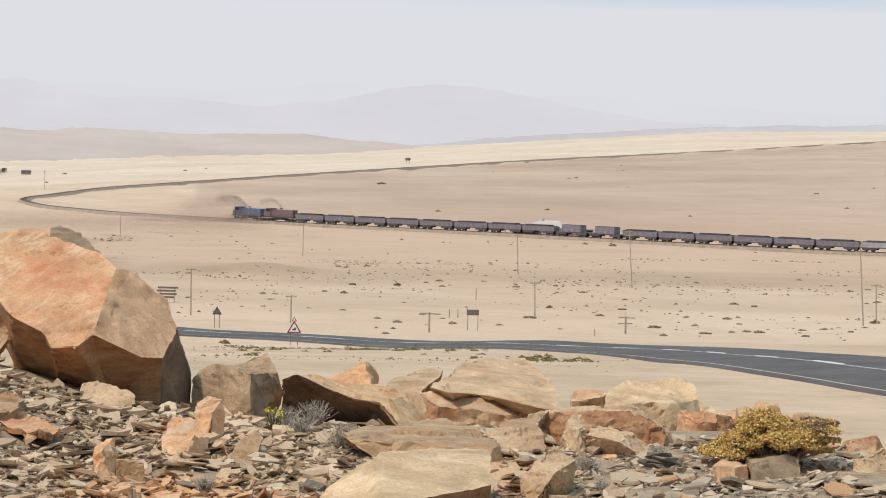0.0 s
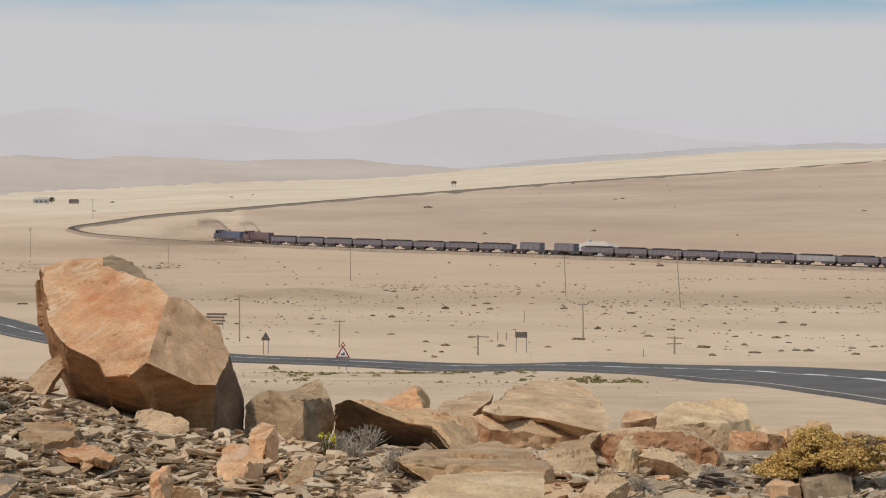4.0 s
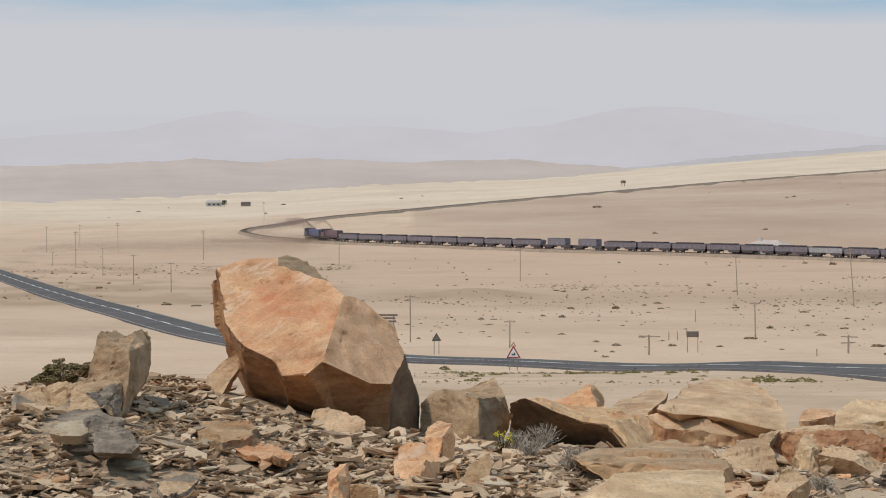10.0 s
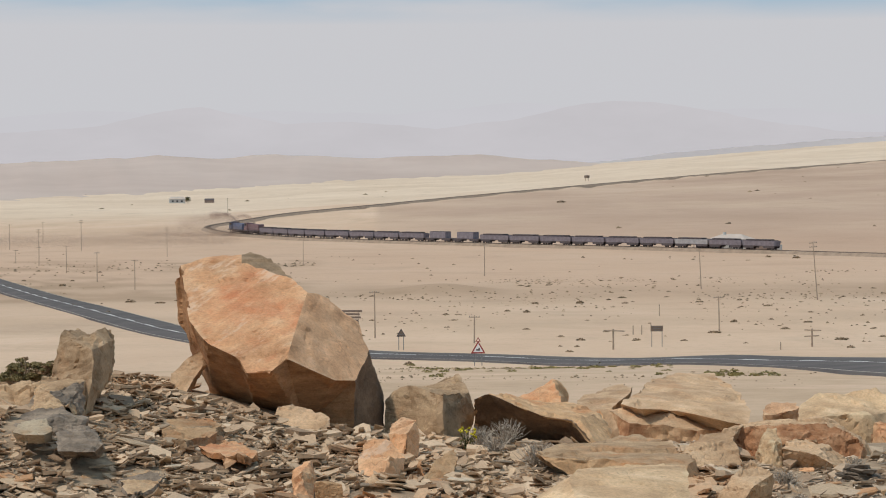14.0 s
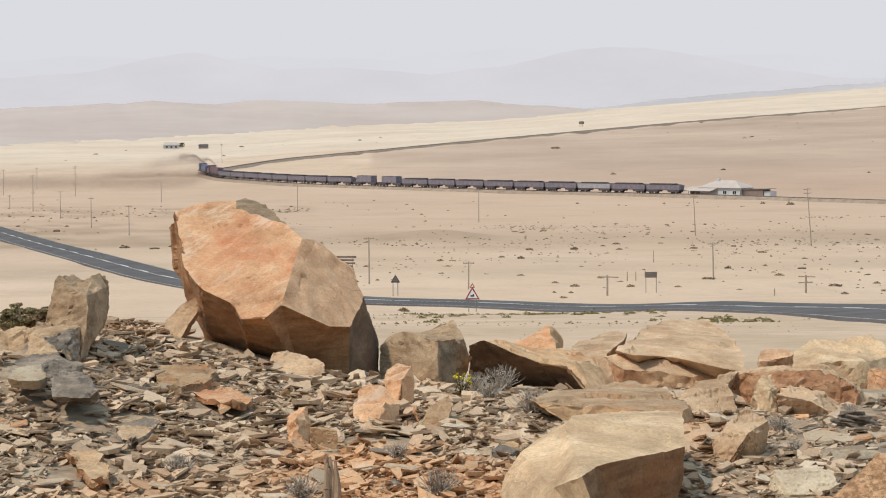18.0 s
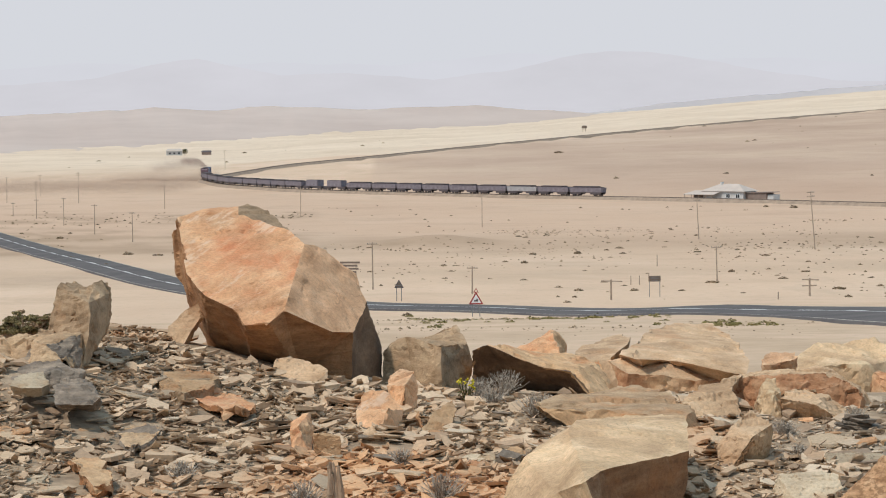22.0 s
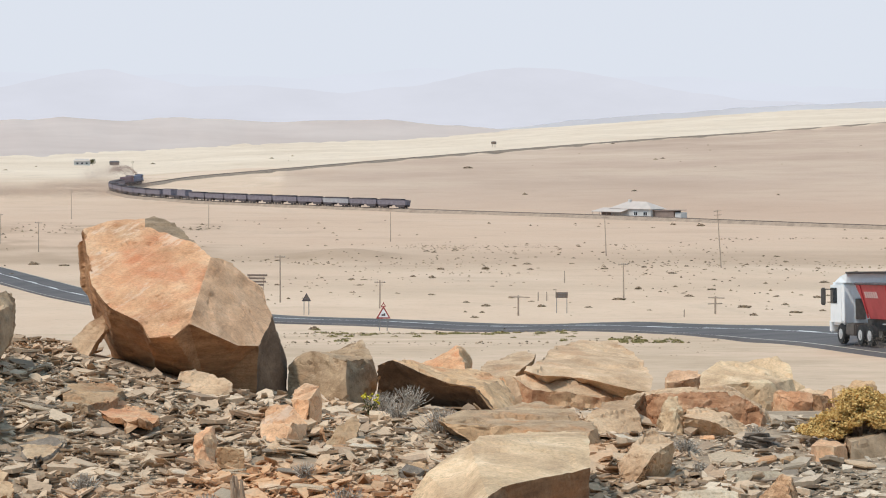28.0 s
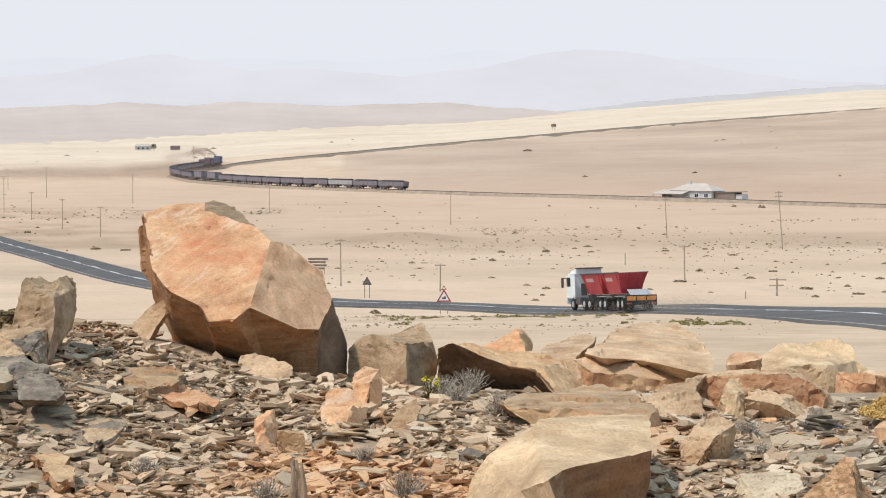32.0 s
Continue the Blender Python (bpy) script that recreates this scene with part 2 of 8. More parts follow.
def ground_material():
    """Desert ground: pink-cream sand on the plain, a slope inside the railway loop browned partly for cloud shade, pale
    flats beyond, and shale grit on the hill top.
    """
    m, nt, b = nodes_of("desert_sand", 0.95)
    b.inputs["Specular IOR Level"].default_value = 0.1
    p = nt.nodes.new("ShaderNodeNewGeometry").outputs["Position"]
    zone = nt.nodes.new("ShaderNodeVertexColor")
    zone.layer_name = "zone"
    sep = nt.nodes.new("ShaderNodeSeparateColor")
    nt.links.new(zone.outputs[0], sep.inputs[0])
    slope, flats, hill = sep.outputs[0], sep.outputs[1], sep.outputs[2]
    streak = noise_node(nt, scaled(nt, p, 0.022, 0.010, 0), 1.0, 8, 0.66)
    sand = ramp_node(nt, streak, (0.30, (0.56, 0.388, 0.268)), (0.5, (0.63, 0.455, 0.322)), (0.70, (0.69, 0.52, 0.385)))
    broad = noise_node(nt, scaled(nt, p, 0.007, 0.0045, 0), 1.0, 7, 0.62)
    # brown of the loop's slope, darkened to hold a cloud's shadow as well
    brown = ramp_node(nt, broad, (0.32, (0.42, 0.29, 0.21)), (0.5, (0.50, 0.355, 0.26)), (0.68, (0.58, 0.43, 0.32)))
    pale = ramp_node(nt, broad, (0.35, (0.63, 0.482, 0.35)), (0.62, (0.725, 0.58, 0.44)))
    col = mix_node(nt, slope, sand, brown)
    col = mix_node(nt, flats, col, pale)
    # pinkish gravel in the middle distance, in long streaks
    xyz = nt.nodes.new("ShaderNodeSeparateXYZ")
    nt.links.new(p, xyz.inputs[0])
    rosy = nt.nodes.new("ShaderNodeMath")
    rosy.operation = "MULTIPLY"
    nt.links.new(map_node(nt, xyz.outputs[1], 255, 420), rosy.inputs[0])
    nt.links.new(map_node(nt, xyz.outputs[1], 640, 860, 0.55, 0), rosy.inputs[1])
    col = mix_node(nt, rosy.outputs[0], col, (0.52, 0.345, 0.24))
    long = noise_node(nt, scaled(nt, p, 0.03, 0.055, 0), 1.0, 8, 0.72)
    col = mix_node(nt, map_node(nt, long, 0.52, 0.68, 0, 0.38), col, (0.40, 0.275, 0.19))
    # stonier earth on the hill's foot, this side of the road
    foot = nt.nodes.new("ShaderNodeMath")
    foot.operation = "MULTIPLY"
    nt.links.new(map_node(nt, xyz.outputs[1], 150, 205, 0.8, 0), foot.inputs[0])
    nt.links.new(map_node(nt, noise_node(nt, p, 0.11, 7, 0.7), 0.36, 0.62), foot.inputs[1])
    col = mix_node(nt, foot.outputs[0], col, (0.455, 0.325, 0.215))
    # stony belts where the shrubs grow
    belt = nt.nodes.new("ShaderNodeMath")
    belt.operation = "MULTIPLY"
    nt.links.new(zone.outputs[1], belt.inputs[0])
    nt.links.new(map_node(nt, streak, 0.36, 0.58, 0.35, 1), belt.inputs[1])
    col = mix_node(nt, belt.outputs[0], col, (0.385, 0.265, 0.175))
    patch = noise_node(nt, scaled(nt, p, 0.035, 0.014, 0), 1.0, 6, 0.7)
    col = mix_node(nt, map_node(nt, patch, 0.57, 0.72, 0, 0.35), col, (0.36, 0.26, 0.185))
    grit = noise_node(nt, p, 0.9, 8, 0.75)
    col = mix_node(nt, map_node(nt, grit, 0.54, 0.72, 0, 0.4), col, (0.30, 0.22, 0.16))
    gr = noise_node(nt, p, 9.0, 8, 0.7)
    gravel = ramp_node(nt, gr, (0.3, (0.20, 0.145, 0.10)), (0.5, (0.36, 0.265, 0.18)), (0.7, (0.54, 0.40, 0.275)))
    rust = noise_node(nt, p, 1.3, 4, 0.6)
    gravel = mix_node(nt, map_node(nt, rust, 0.56, 0.68, 0, 0.45), gravel, (0.58, 0.32, 0.165))
    gravel = soil_patch(nt, p, gravel, SOIL, (0.60, 0.32, 0.16), 0.9)
    col = mix_node(nt, hill, col, gravel)
    nt.links.new(col, b.inputs["Base Color"])
    bump_node(nt, b, gr, 0.03, 0.7)
    return m


M_SAND = ground_material()
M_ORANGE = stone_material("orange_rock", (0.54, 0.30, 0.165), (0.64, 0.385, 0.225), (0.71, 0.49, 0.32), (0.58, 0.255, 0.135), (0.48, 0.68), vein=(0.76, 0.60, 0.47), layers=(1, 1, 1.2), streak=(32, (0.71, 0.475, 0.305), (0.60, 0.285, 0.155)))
M_TAN = stone_material("tan_rock", (0.38, 0.255, 0.15), (0.52, 0.365, 0.225), (0.62, 0.46, 0.305), (0.48, 0.25, 0.125), (0.54, 0.70))
M_PALE = stone_material("pale_sandstone", (0.44, 0.31, 0.20), (0.56, 0.41, 0.275), (0.64, 0.495, 0.35), (0.55, 0.355, 0.22), (0.57, 0.75), vary=0.12)
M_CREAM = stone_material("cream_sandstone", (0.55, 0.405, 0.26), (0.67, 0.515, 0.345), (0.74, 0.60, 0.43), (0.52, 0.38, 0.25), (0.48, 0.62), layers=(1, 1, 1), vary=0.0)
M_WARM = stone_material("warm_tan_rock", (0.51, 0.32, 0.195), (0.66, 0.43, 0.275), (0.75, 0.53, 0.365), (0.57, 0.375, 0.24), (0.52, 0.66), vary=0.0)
# dark crust of the boulder's cap, also put on other rocks' faces as shade
M_CRUST_SHADE = stone_material("dark_crust_and_shade", (0.20, 0.15, 0.10), (0.33, 0.25, 0.17), (0.45, 0.345, 0.24), vary=0.0)
# near-black stone that holds the shade of overhung and sun-averted faces
M_SHADE_DARK = stone_material("shade_darkened_rock", (0.12, 0.082, 0.058), (0.19, 0.132, 0.092), (0.28, 0.195, 0.135), vary=0.0)
# brown stone; under and behind the sunlit faces it also stands for shade
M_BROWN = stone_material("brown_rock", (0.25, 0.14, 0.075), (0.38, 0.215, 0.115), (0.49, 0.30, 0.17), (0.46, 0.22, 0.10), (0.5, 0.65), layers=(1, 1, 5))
M_RUST = stone_material("rust_rock", (0.31, 0.155, 0.085), (0.455, 0.25, 0.14), (0.60, 0.385, 0.245), (0.64, 0.46, 0.30), (0.48, 0.60))
M_GREY = stone_material("grey_rock", (0.27, 0.19, 0.12), (0.42, 0.31, 0.205), (0.54, 0.42, 0.29), (0.44, 0.255, 0.135), (0.56, 0.70), layers=(1, 1, 4))
M_SLATE = stone_material("dark_slate", (0.12, 0.105, 0.09), (0.215, 0.185, 0.155), (0.37, 0.32, 0.265), layers=(1, 1, 6), rough=0.7)
M_WHITE = stone_material("whitish_shale", (0.41, 0.345, 0.26), (0.53, 0.46, 0.355), (0.60, 0.535, 0.42), (0.54, 0.36, 0.21), (0.56, 0.72))
M_SPECKLE = stone_material("speckled_rock", (0.33, 0.195, 0.11), (0.50, 0.315, 0.185), (0.62, 0.44, 0.285), (0.28, 0.165, 0.09), (0.53, 0.62), grain=26, layers=(3, 3, 3), speck=(0.24, 0.14, 0.075))


def shale_material():
    """Loose shale, each flake of a tone of its own."""
    m, nt, b = nodes_of("shale_flakes", 0.75)
    geo = nt.nodes.new("ShaderNodeNewGeometry")
    isl = geo.outputs["Random Per Island"]
    pos = geo.outputs["Position"]
    col = ramp_node(nt, isl, (0.0, (0.20, 0.14, 0.09)), (0.14, (0.42, 0.30, 0.203)), (0.45, (0.63, 0.465, 0.315)), (0.65, (0.53, 0.40, 0.28)), (0.85, (0.67, 0.50, 0.34)), (0.97, (0.70, 0.565, 0.42)))
    zone = noise_node(nt, pos, 0.9, 4, 0.6)
    col = mix_node(nt, map_node(nt, zone, 0.53, 0.66, 0, 0.6), col, (0.62, 0.36, 0.19))
    col = soil_patch(nt, pos, col, SOIL, (0.68, 0.40, 0.215), 0.85)
    # blue-grey slate lies mostly towards the far right of the slope
    xyz = nt.nodes.new("ShaderNodeSeparateXYZ")
    nt.links.new(pos, xyz.inputs[0])
    wob = nt.nodes.new("ShaderNodeMath")
    wob.operation = "MULTIPLY_ADD"
    wob.inputs[1].default_value = 3.0
    nt.links.new(noise_node(nt, pos, 0.8, 4, 0.6), wob.inputs[0])
    nt.links.new(xyz.outputs[0], wob.inputs[2])
    slate = mix_node(nt, isl, (0.30, 0.255, 0.20), (0.74, 0.63, 0.495))
    col = mix_node(nt, map_node(nt, wob.outputs[0], 2.9, 3.9, 0, 0.7), col, slate)
    fine = noise_node(nt, pos, 45, 6, 0.7)
    col = mix_node(nt, 0.6, col, ramp_node(nt, fine, (0.25, (0.51, 0.455, 0.40)), (0.65, (1.09, 0.985, 0.89))), "MULTIPLY")
    nt.links.new(col, b.inputs["Base Color"])
    bump_node(nt, b, fine, 0.006, 0.7)
    return m


def slab_material():
    """Single shale slabs, toned by object."""
    m, nt, b = nodes_of("shale_slab", 0.72)
    info = nt.nodes.new("ShaderNodeObjectInfo").outputs["Random"]
    tc = nt.nodes.new("ShaderNodeTexCoord").outputs["Object"]
    col = ramp_node(nt, info, (0.0, (0.26, 0.205, 0.155)), (0.25, (0.46, 0.355, 0.25)), (0.5, (0.60, 0.46, 0.32)), (0.7, (0.66, 0.475, 0.31)), (0.84, (0.72, 0.60, 0.46)), (0.94, (0.58, 0.33, 0.175)))
    fine = noise_node(nt, scaled(nt, tc, 1, 1, 4), 9, 8, 0.7)
    col = mix_node(nt, 0.6, col, ramp_node(nt, fine, (0.25, (0.52, 0.475, 0.42)), (0.65, (1.14, 1.04, 0.94))), "MULTIPLY")
    nt.links.new(col, b.inputs["Base Color"])
    bump_node(nt, b, fine, 0.02, 0.6)
    return m


M_FLAKE, M_SLAB = shale_material(), slab_material()


def asphalt_material():
    m, nt, b = nodes_of("asphalt", 0.9)
    b.inputs["Specular IOR Level"].default_value = 0.1
    p = nt.nodes.new("ShaderNodeNewGeometry").outputs["Position"]
    n = noise_node(nt, p, 0.25, 6, 0.6)
    col = ramp_node(nt, n, (0.3, (0.095, 0.084, 0.082)), (0.7, (0.15, 0.132, 0.125)))
    n2 = noise_node(nt, p, 30, 4, 0.7)
    col = mix_node(nt, 0.5, col, ramp_node(nt, n2, (0.3, (0.7, 0.7, 0.7)), (0.7, (1.3, 1.3, 1.3))), "MULTIPLY")
    nt.links.new(col, b.inputs["Base Color"])
    bump_node(nt, b, n2, 0.01, 0.4)
    return m


M_ASPHALT = asphalt_material()
M_LINE = plain_material("road_paint", (0.72, 0.70, 0.66), 0.7, 0, 0.15, 3)
M_EDGE = plain_material("yellow_road_paint", (0.50, 0.44, 0.34), 0.7, 0, 0.2, 3)
# pole wood, lightened to put distance haze into its colour
M_WOOD = plain_material("weathered_hazy_pole_wood", (0.38, 0.295, 0.225), 0.9, 0, 0.25, 3)
M_DRYWOOD = stone_material("dry_grey_wood", (0.14, 0.095, 0.065), (0.29, 0.21, 0.145), (0.44, 0.335, 0.245), layers=(6, 6, 0.8), grain=20)
M_STEEL = plain_material("dull_steel", (0.22, 0.22, 0.22), 0.5, 0.6, 0.15, 4)
M_RAIL = plain_material("rail_and_ballast_brown", (0.18, 0.135, 0.105), 0.8, 0, 0.3, 0.5)
M_BALLAST = plain_material("ballast_bank", (0.33, 0.245, 0.18), 0.95, 0, 0.25, 0.6)
M_WAGON = plain_material("wagon_grey_paint", (0.215, 0.19, 0.215), 0.7, 0, 0.3, 0.8)
M_WAGON2 = plain_material("wagon_pale_paint", (0.38, 0.37, 0.38), 0.7, 0, 0.25, 0.8)
M_ORE = plain_material("dark_ore_load", (0.085, 0.068, 0.07), 0.95, 0, 0.35, 2)
M_FRAME = plain_material("wagon_underframe", (0.10, 0.082, 0.085), 0.8, 0, 0.3, 2)
M_LOCO = plain_material("loco_blue_paint", (0.13, 0.15, 0.23), 0.5, 0, 0.25, 1)
M_LOCO2 = plain_material("loco_maroon_paint", (0.20, 0.125, 0.135), 0.55, 0, 0.25, 1)
M_GLASS = plain_material("dark_glass", (0.03, 0.035, 0.04), 0.12, 0, 0.1, 2)
M_RED = plain_material("red_truck_paint", (0.43, 0.055, 0.06), 0.5, 0, 0.15, 1.5)
M_WHITEP = plain_material("white_paint", (0.78, 0.78, 0.77), 0.4, 0, 0.06, 1.5)
M_LETTER = plain_material("faded_lettering", (0.62, 0.42, 0.40), 0.5, 0, 0.1, 2)
M_TYRE = plain_material("tyre_rubber", (0.03, 0.03, 0.03), 0.85, 0, 0.2, 4)
M_RIM = plain_material("pale_rim", (0.52, 0.51, 0.50), 0.45, 0.3, 0.1, 4)
M_CHASSIS = plain_material("dusty_chassis", (0.10, 0.085, 0.075), 0.8, 0, 0.3, 2)
M_COVER = plain_material("dusty_grey_cover", (0.36, 0.36, 0.37), 0.5, 0, 0.15, 2)
M_AMBER = plain_material("orange_tail_board", (0.55, 0.22, 0.06), 0.6, 0, 0.2, 3)
M_WALL = plain_material("whitewashed_wall", (0.55, 0.54, 0.52), 0.9, 0, 0.08, 0.5)
M_ROOF = plain_material("pale_sheet_roof", (0.52, 0.435, 0.375), 0.8, 0, 0.1, 0.4)
M_SHED = plain_material("brown_shed_wall", (0.25, 0.19, 0.16), 0.9, 0, 0.2, 0.5)
M_SIGNBACK = plain_material("dull_sign_metal", (0.19, 0.14, 0.11), 0.7, 0.0, 0.15, 2)
M_SIGNRED = plain_material("sign_red", (0.30, 0.05, 0.045), 0.5, 0, 0.1, 2)


def leaf_material(name, a, b_, c):
    m, nt, b = nodes_of(name, 0.75)
    isl = nt.nodes.new("ShaderNodeNewGeometry").outputs["Random Per Island"]
    nt.links.new(ramp_node(nt, isl, (0.1, a), (0.5, b_), (0.9, c)), b.inputs["Base Color"])
    return m


M_LEAF = leaf_material("yellow_green_leaves", (0.55, 0.335, 0.10), (0.66, 0.42, 0.14), (0.74, 0.52, 0.20))
M_DRYLEAF = leaf_material("brownish_dry_leaves", (0.22, 0.135, 0.075), (0.34, 0.22, 0.125), (0.46, 0.31, 0.18))
M_LEAFG = leaf_material("olive_leaves", (0.035, 0.036, 0.014), (0.085, 0.08, 0.028), (0.15, 0.125, 0.045))
M_LEAFO = leaf_material("dull_olive_leaves", (0.14, 0.11, 0.045), (0.24, 0.185, 0.08), (0.33, 0.255, 0.12))
M_SCRUB = leaf_material("dry_scrub", (0.17, 0.12, 0.072), (0.28, 0.20, 0.122), (0.40, 0.295, 0.185))
M_SCRUBY = leaf_material("yellowish_scrub", (0.17, 0.14, 0.05), (0.30, 0.25, 0.09), (0.42, 0.35, 0.16))
M_TWIG = leaf_material("grey_twigs", (0.25, 0.20, 0.155), (0.41, 0.34, 0.27), (0.56, 0.48, 0.39))
M_FLOWER = leaf_material("yellow_flowers", (0.55, 0.45, 0.02), (0.70, 0.58, 0.03), (0.78, 0.66, 0.08))


M_SMOKE = plain_material("brown_smoke_soot", (0.46, 0.335, 0.28), 1.0, 0, 0.25, 0.4)
M_DUST = plain_material("blown_dust_grains", (0.44, 0.325, 0.255), 1.0, 0, 0.15, 0.2)
M_TRUCKDUST = plain_material("road_dust_grains", (0.42, 0.34, 0.27), 1.0, 0, 0.15, 0.5)


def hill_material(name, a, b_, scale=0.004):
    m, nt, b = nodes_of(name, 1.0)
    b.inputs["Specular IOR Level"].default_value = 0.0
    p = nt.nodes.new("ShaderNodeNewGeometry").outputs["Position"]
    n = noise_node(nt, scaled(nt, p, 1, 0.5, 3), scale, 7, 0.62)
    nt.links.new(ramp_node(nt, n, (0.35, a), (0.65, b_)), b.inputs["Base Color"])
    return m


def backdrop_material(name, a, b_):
    """Mountains so far off that only pale dusty air is seen of them: haze painted as a glow."""
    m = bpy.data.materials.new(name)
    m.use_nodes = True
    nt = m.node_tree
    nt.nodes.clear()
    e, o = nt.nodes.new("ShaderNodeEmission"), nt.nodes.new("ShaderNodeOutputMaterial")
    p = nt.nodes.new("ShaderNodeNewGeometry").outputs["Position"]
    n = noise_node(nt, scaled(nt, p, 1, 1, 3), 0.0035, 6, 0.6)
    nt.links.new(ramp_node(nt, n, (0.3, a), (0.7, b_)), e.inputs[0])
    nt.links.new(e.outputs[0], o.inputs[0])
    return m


# distance haze is put into the colours of both hill ranges
M_HILL = hill_material("haze_paled_brown_hill", (0.495, 0.395, 0.345), (0.56, 0.46, 0.405))
M_PURPLE = hill_material("haze_tinted_violet_hill", (0.47, 0.42, 0.41), (0.53, 0.48, 0.47))
M_FAR = backdrop_material("far_mountain_haze_glow", (0.640, 0.640, 0.680), (0.690, 0.690, 0.735))
M_FAR2 = backdrop_material("farther_mountain_haze_glow", (0.675, 0.690, 0.740), (0.700, 0.715, 0.768))


# ------------------------------------------------------------------ building blocks
def link_mesh(name, bm, mats, parent=None, label="", smooth=False):
    me = bpy.data.meshes.new(name)
    bm.to_mesh(me)
    bm.free()
    for m in mats if isinstance(mats, (list, tuple)) else [mats]:
        me.materials.append(m)
    if smooth:
        me.shade_smooth()
    ob = new(name, me)
    if parent is not None:
        ob.parent = parent
    return tagged(ob, label)


def part(name, bm, material, parent, label=""):
    return link_mesh(name, bm, material, parent, label)


def shared(name, mesh, parent, m=None, label=""):
    """One more part on a mesh that is already there."""
    ob = new(name, mesh)
    ob.parent = parent
    if m is not None:
        ob.matrix_basis = m
    return tagged(ob, label)


def thing(name, m, label, category, group="", kind=""):
    ob = new(name)
    ob.empty_display_size = 0.3
    ob.matrix_basis = m
    return tagged(ob, label, category, group, kind)


def raw(name, verts, faces, mats, parent=None, smooth=False):
    me = bpy.data.meshes.new(name)
    me.from_pydata(verts, [], faces)
    for m in mats if isinstance(mats, (list, tuple)) else [mats]:
        me.materials.append(m)
    if smooth:
        me.shade_smooth()
    ob = new(name, me)
    if parent is not None:
        ob.parent = parent
    return ob


def box(bm, c, s, m=None, taper=(1, 1), bevel=0.0):
    """A box with centre c and size s; taper shrinks its foot in x and y."""
    r = bmesh.ops.create_cube(bm, size=1.0)
    vs = r["verts"]
    for v in vs:
        k = taper if v.co.z < 0 else (1, 1)
        v.co = Vector((v.co.x * s[0] * k[0], v.co.y * s[1] * k[1], v.co.z * s[2])) + Vector(c)
        if m is not None:
            v.co = m @ v.co
    if bevel:
        es = list({e for v in vs for e in v.link_edges})
        bmesh.ops.bevel(bm, geom=es, offset=bevel, segments=2, affect="EDGES")


def rod(bm, a, b, r0, r1=None, n=8):
    a, b = Vector(a), Vector(b)
    q = (b - a).to_track_quat("Z", "Y").to_matrix().to_4x4()
    bmesh.ops.create_cone(bm, cap_ends=True, segments=n, radius1=r0, radius2=r0 if r1 is None else r1, depth=(b - a).length,
                          matrix=Matrix.Translation((a + b) / 2) @ q)


def smooth_line(pts, n=24):
    """A curve through the points, with chord-weighted tangents."""
    P = np.array(pts, float)
    Q = np.vstack([2 * P[0] - P[1], P, 2 * P[-1] - P[-2]])
    out = []
    for i in range(1, len(Q) - 2):
        a, b, c, d = Q[i - 1:i + 3]
        l0, l1, l2 = np.linalg.norm(b - a), np.linalg.norm(c - b), np.linalg.norm(d - c)
        m1 = l1 * ((b - a) / l0 * l1 + (c - b) / l1 * l0) / (l0 + l1)
        m2 = l1 * ((c - b) / l1 * l2 + (d - c) / l2 * l1) / (l1 + l2)
        for u in np.linspace(0, 1, n, endpoint=False):
            out.append((2 * u**3 - 3 * u * u + 1) * b + (u**3 - 2 * u * u + u) * m1 + (3 * u * u - 2 * u**3) * c + (u**3 - u * u) * m2)
    return np.array(out + [Q[-2]])


class Line:
    """A curve by its length: where it is and which way it runs."""

    def __init__(self, pts, n=24):
        self.p = smooth_line(pts, n)
        self.s = np.r_[0, np.cumsum(np.linalg.norm(np.diff(self.p, axis=0), axis=1))]

    def at(self, s):
        return np.array([np.interp(s, self.s, self.p[:, k]) for k in range(3)])


# ------------------------------------------------------------------ the ground
EYE_Z = 18.0
# the railway's course: a long left-hand straight, a tight loop, and the climb back
TRACK = Line([(x, y, z + EYE_Z) for x, y, z in [
    (262, 440, -24.2), (205, 490, -24.1), (169, 524, -24), (137, 545, -24), (100.5, 579, -24), (68.9, 612, -24), (33.5, 641, -24), (-1.75, 674, -24), (-21.5, 695, -24), (-37.7, 712, -24),
    (-61.6, 752, -24), (-75.2, 778, -23.8), (-82.8, 797, -23.1), (-85.5, 828, -22.8), (-81.3, 858, -22.5), (-76, 885, -22), (-62, 940, -20.8), (-45, 976, -19.9),
    (9, 1154, -18), (71.5, 1325, -15.5), (222, 1667, -9), (382, 1950, -2), (627, 2250, 12), (768, 2400, 20), (1000, 2660, 31)]])
TRACK_0 = 75.79      # length of the line up to where the counting of the train's way starts
_bed = TRACK.p[::6]
DK = [7, 8.4, 9.6, 11, 13, 15, 18, 21, 24, 30, 40, 60, 80, 97, 115, 140, 180, 205, 300, 450, 600, 750, 930, 1100, 1500, 1850, 2150, 2600, 3200, 3600, 4800]
NEAR_Z = [-1.76, -1.84, -1.78, -1.71, -1.73, -1.90, -2.30, -2.72, -3.5, -4.7, -6.1, -7.9, -9.1, -10.1, -11.2, -13.1, -16.1, -17.8, -19.3]
AK = [-.25, -.1, -.05, .03, .11, .2, .33]
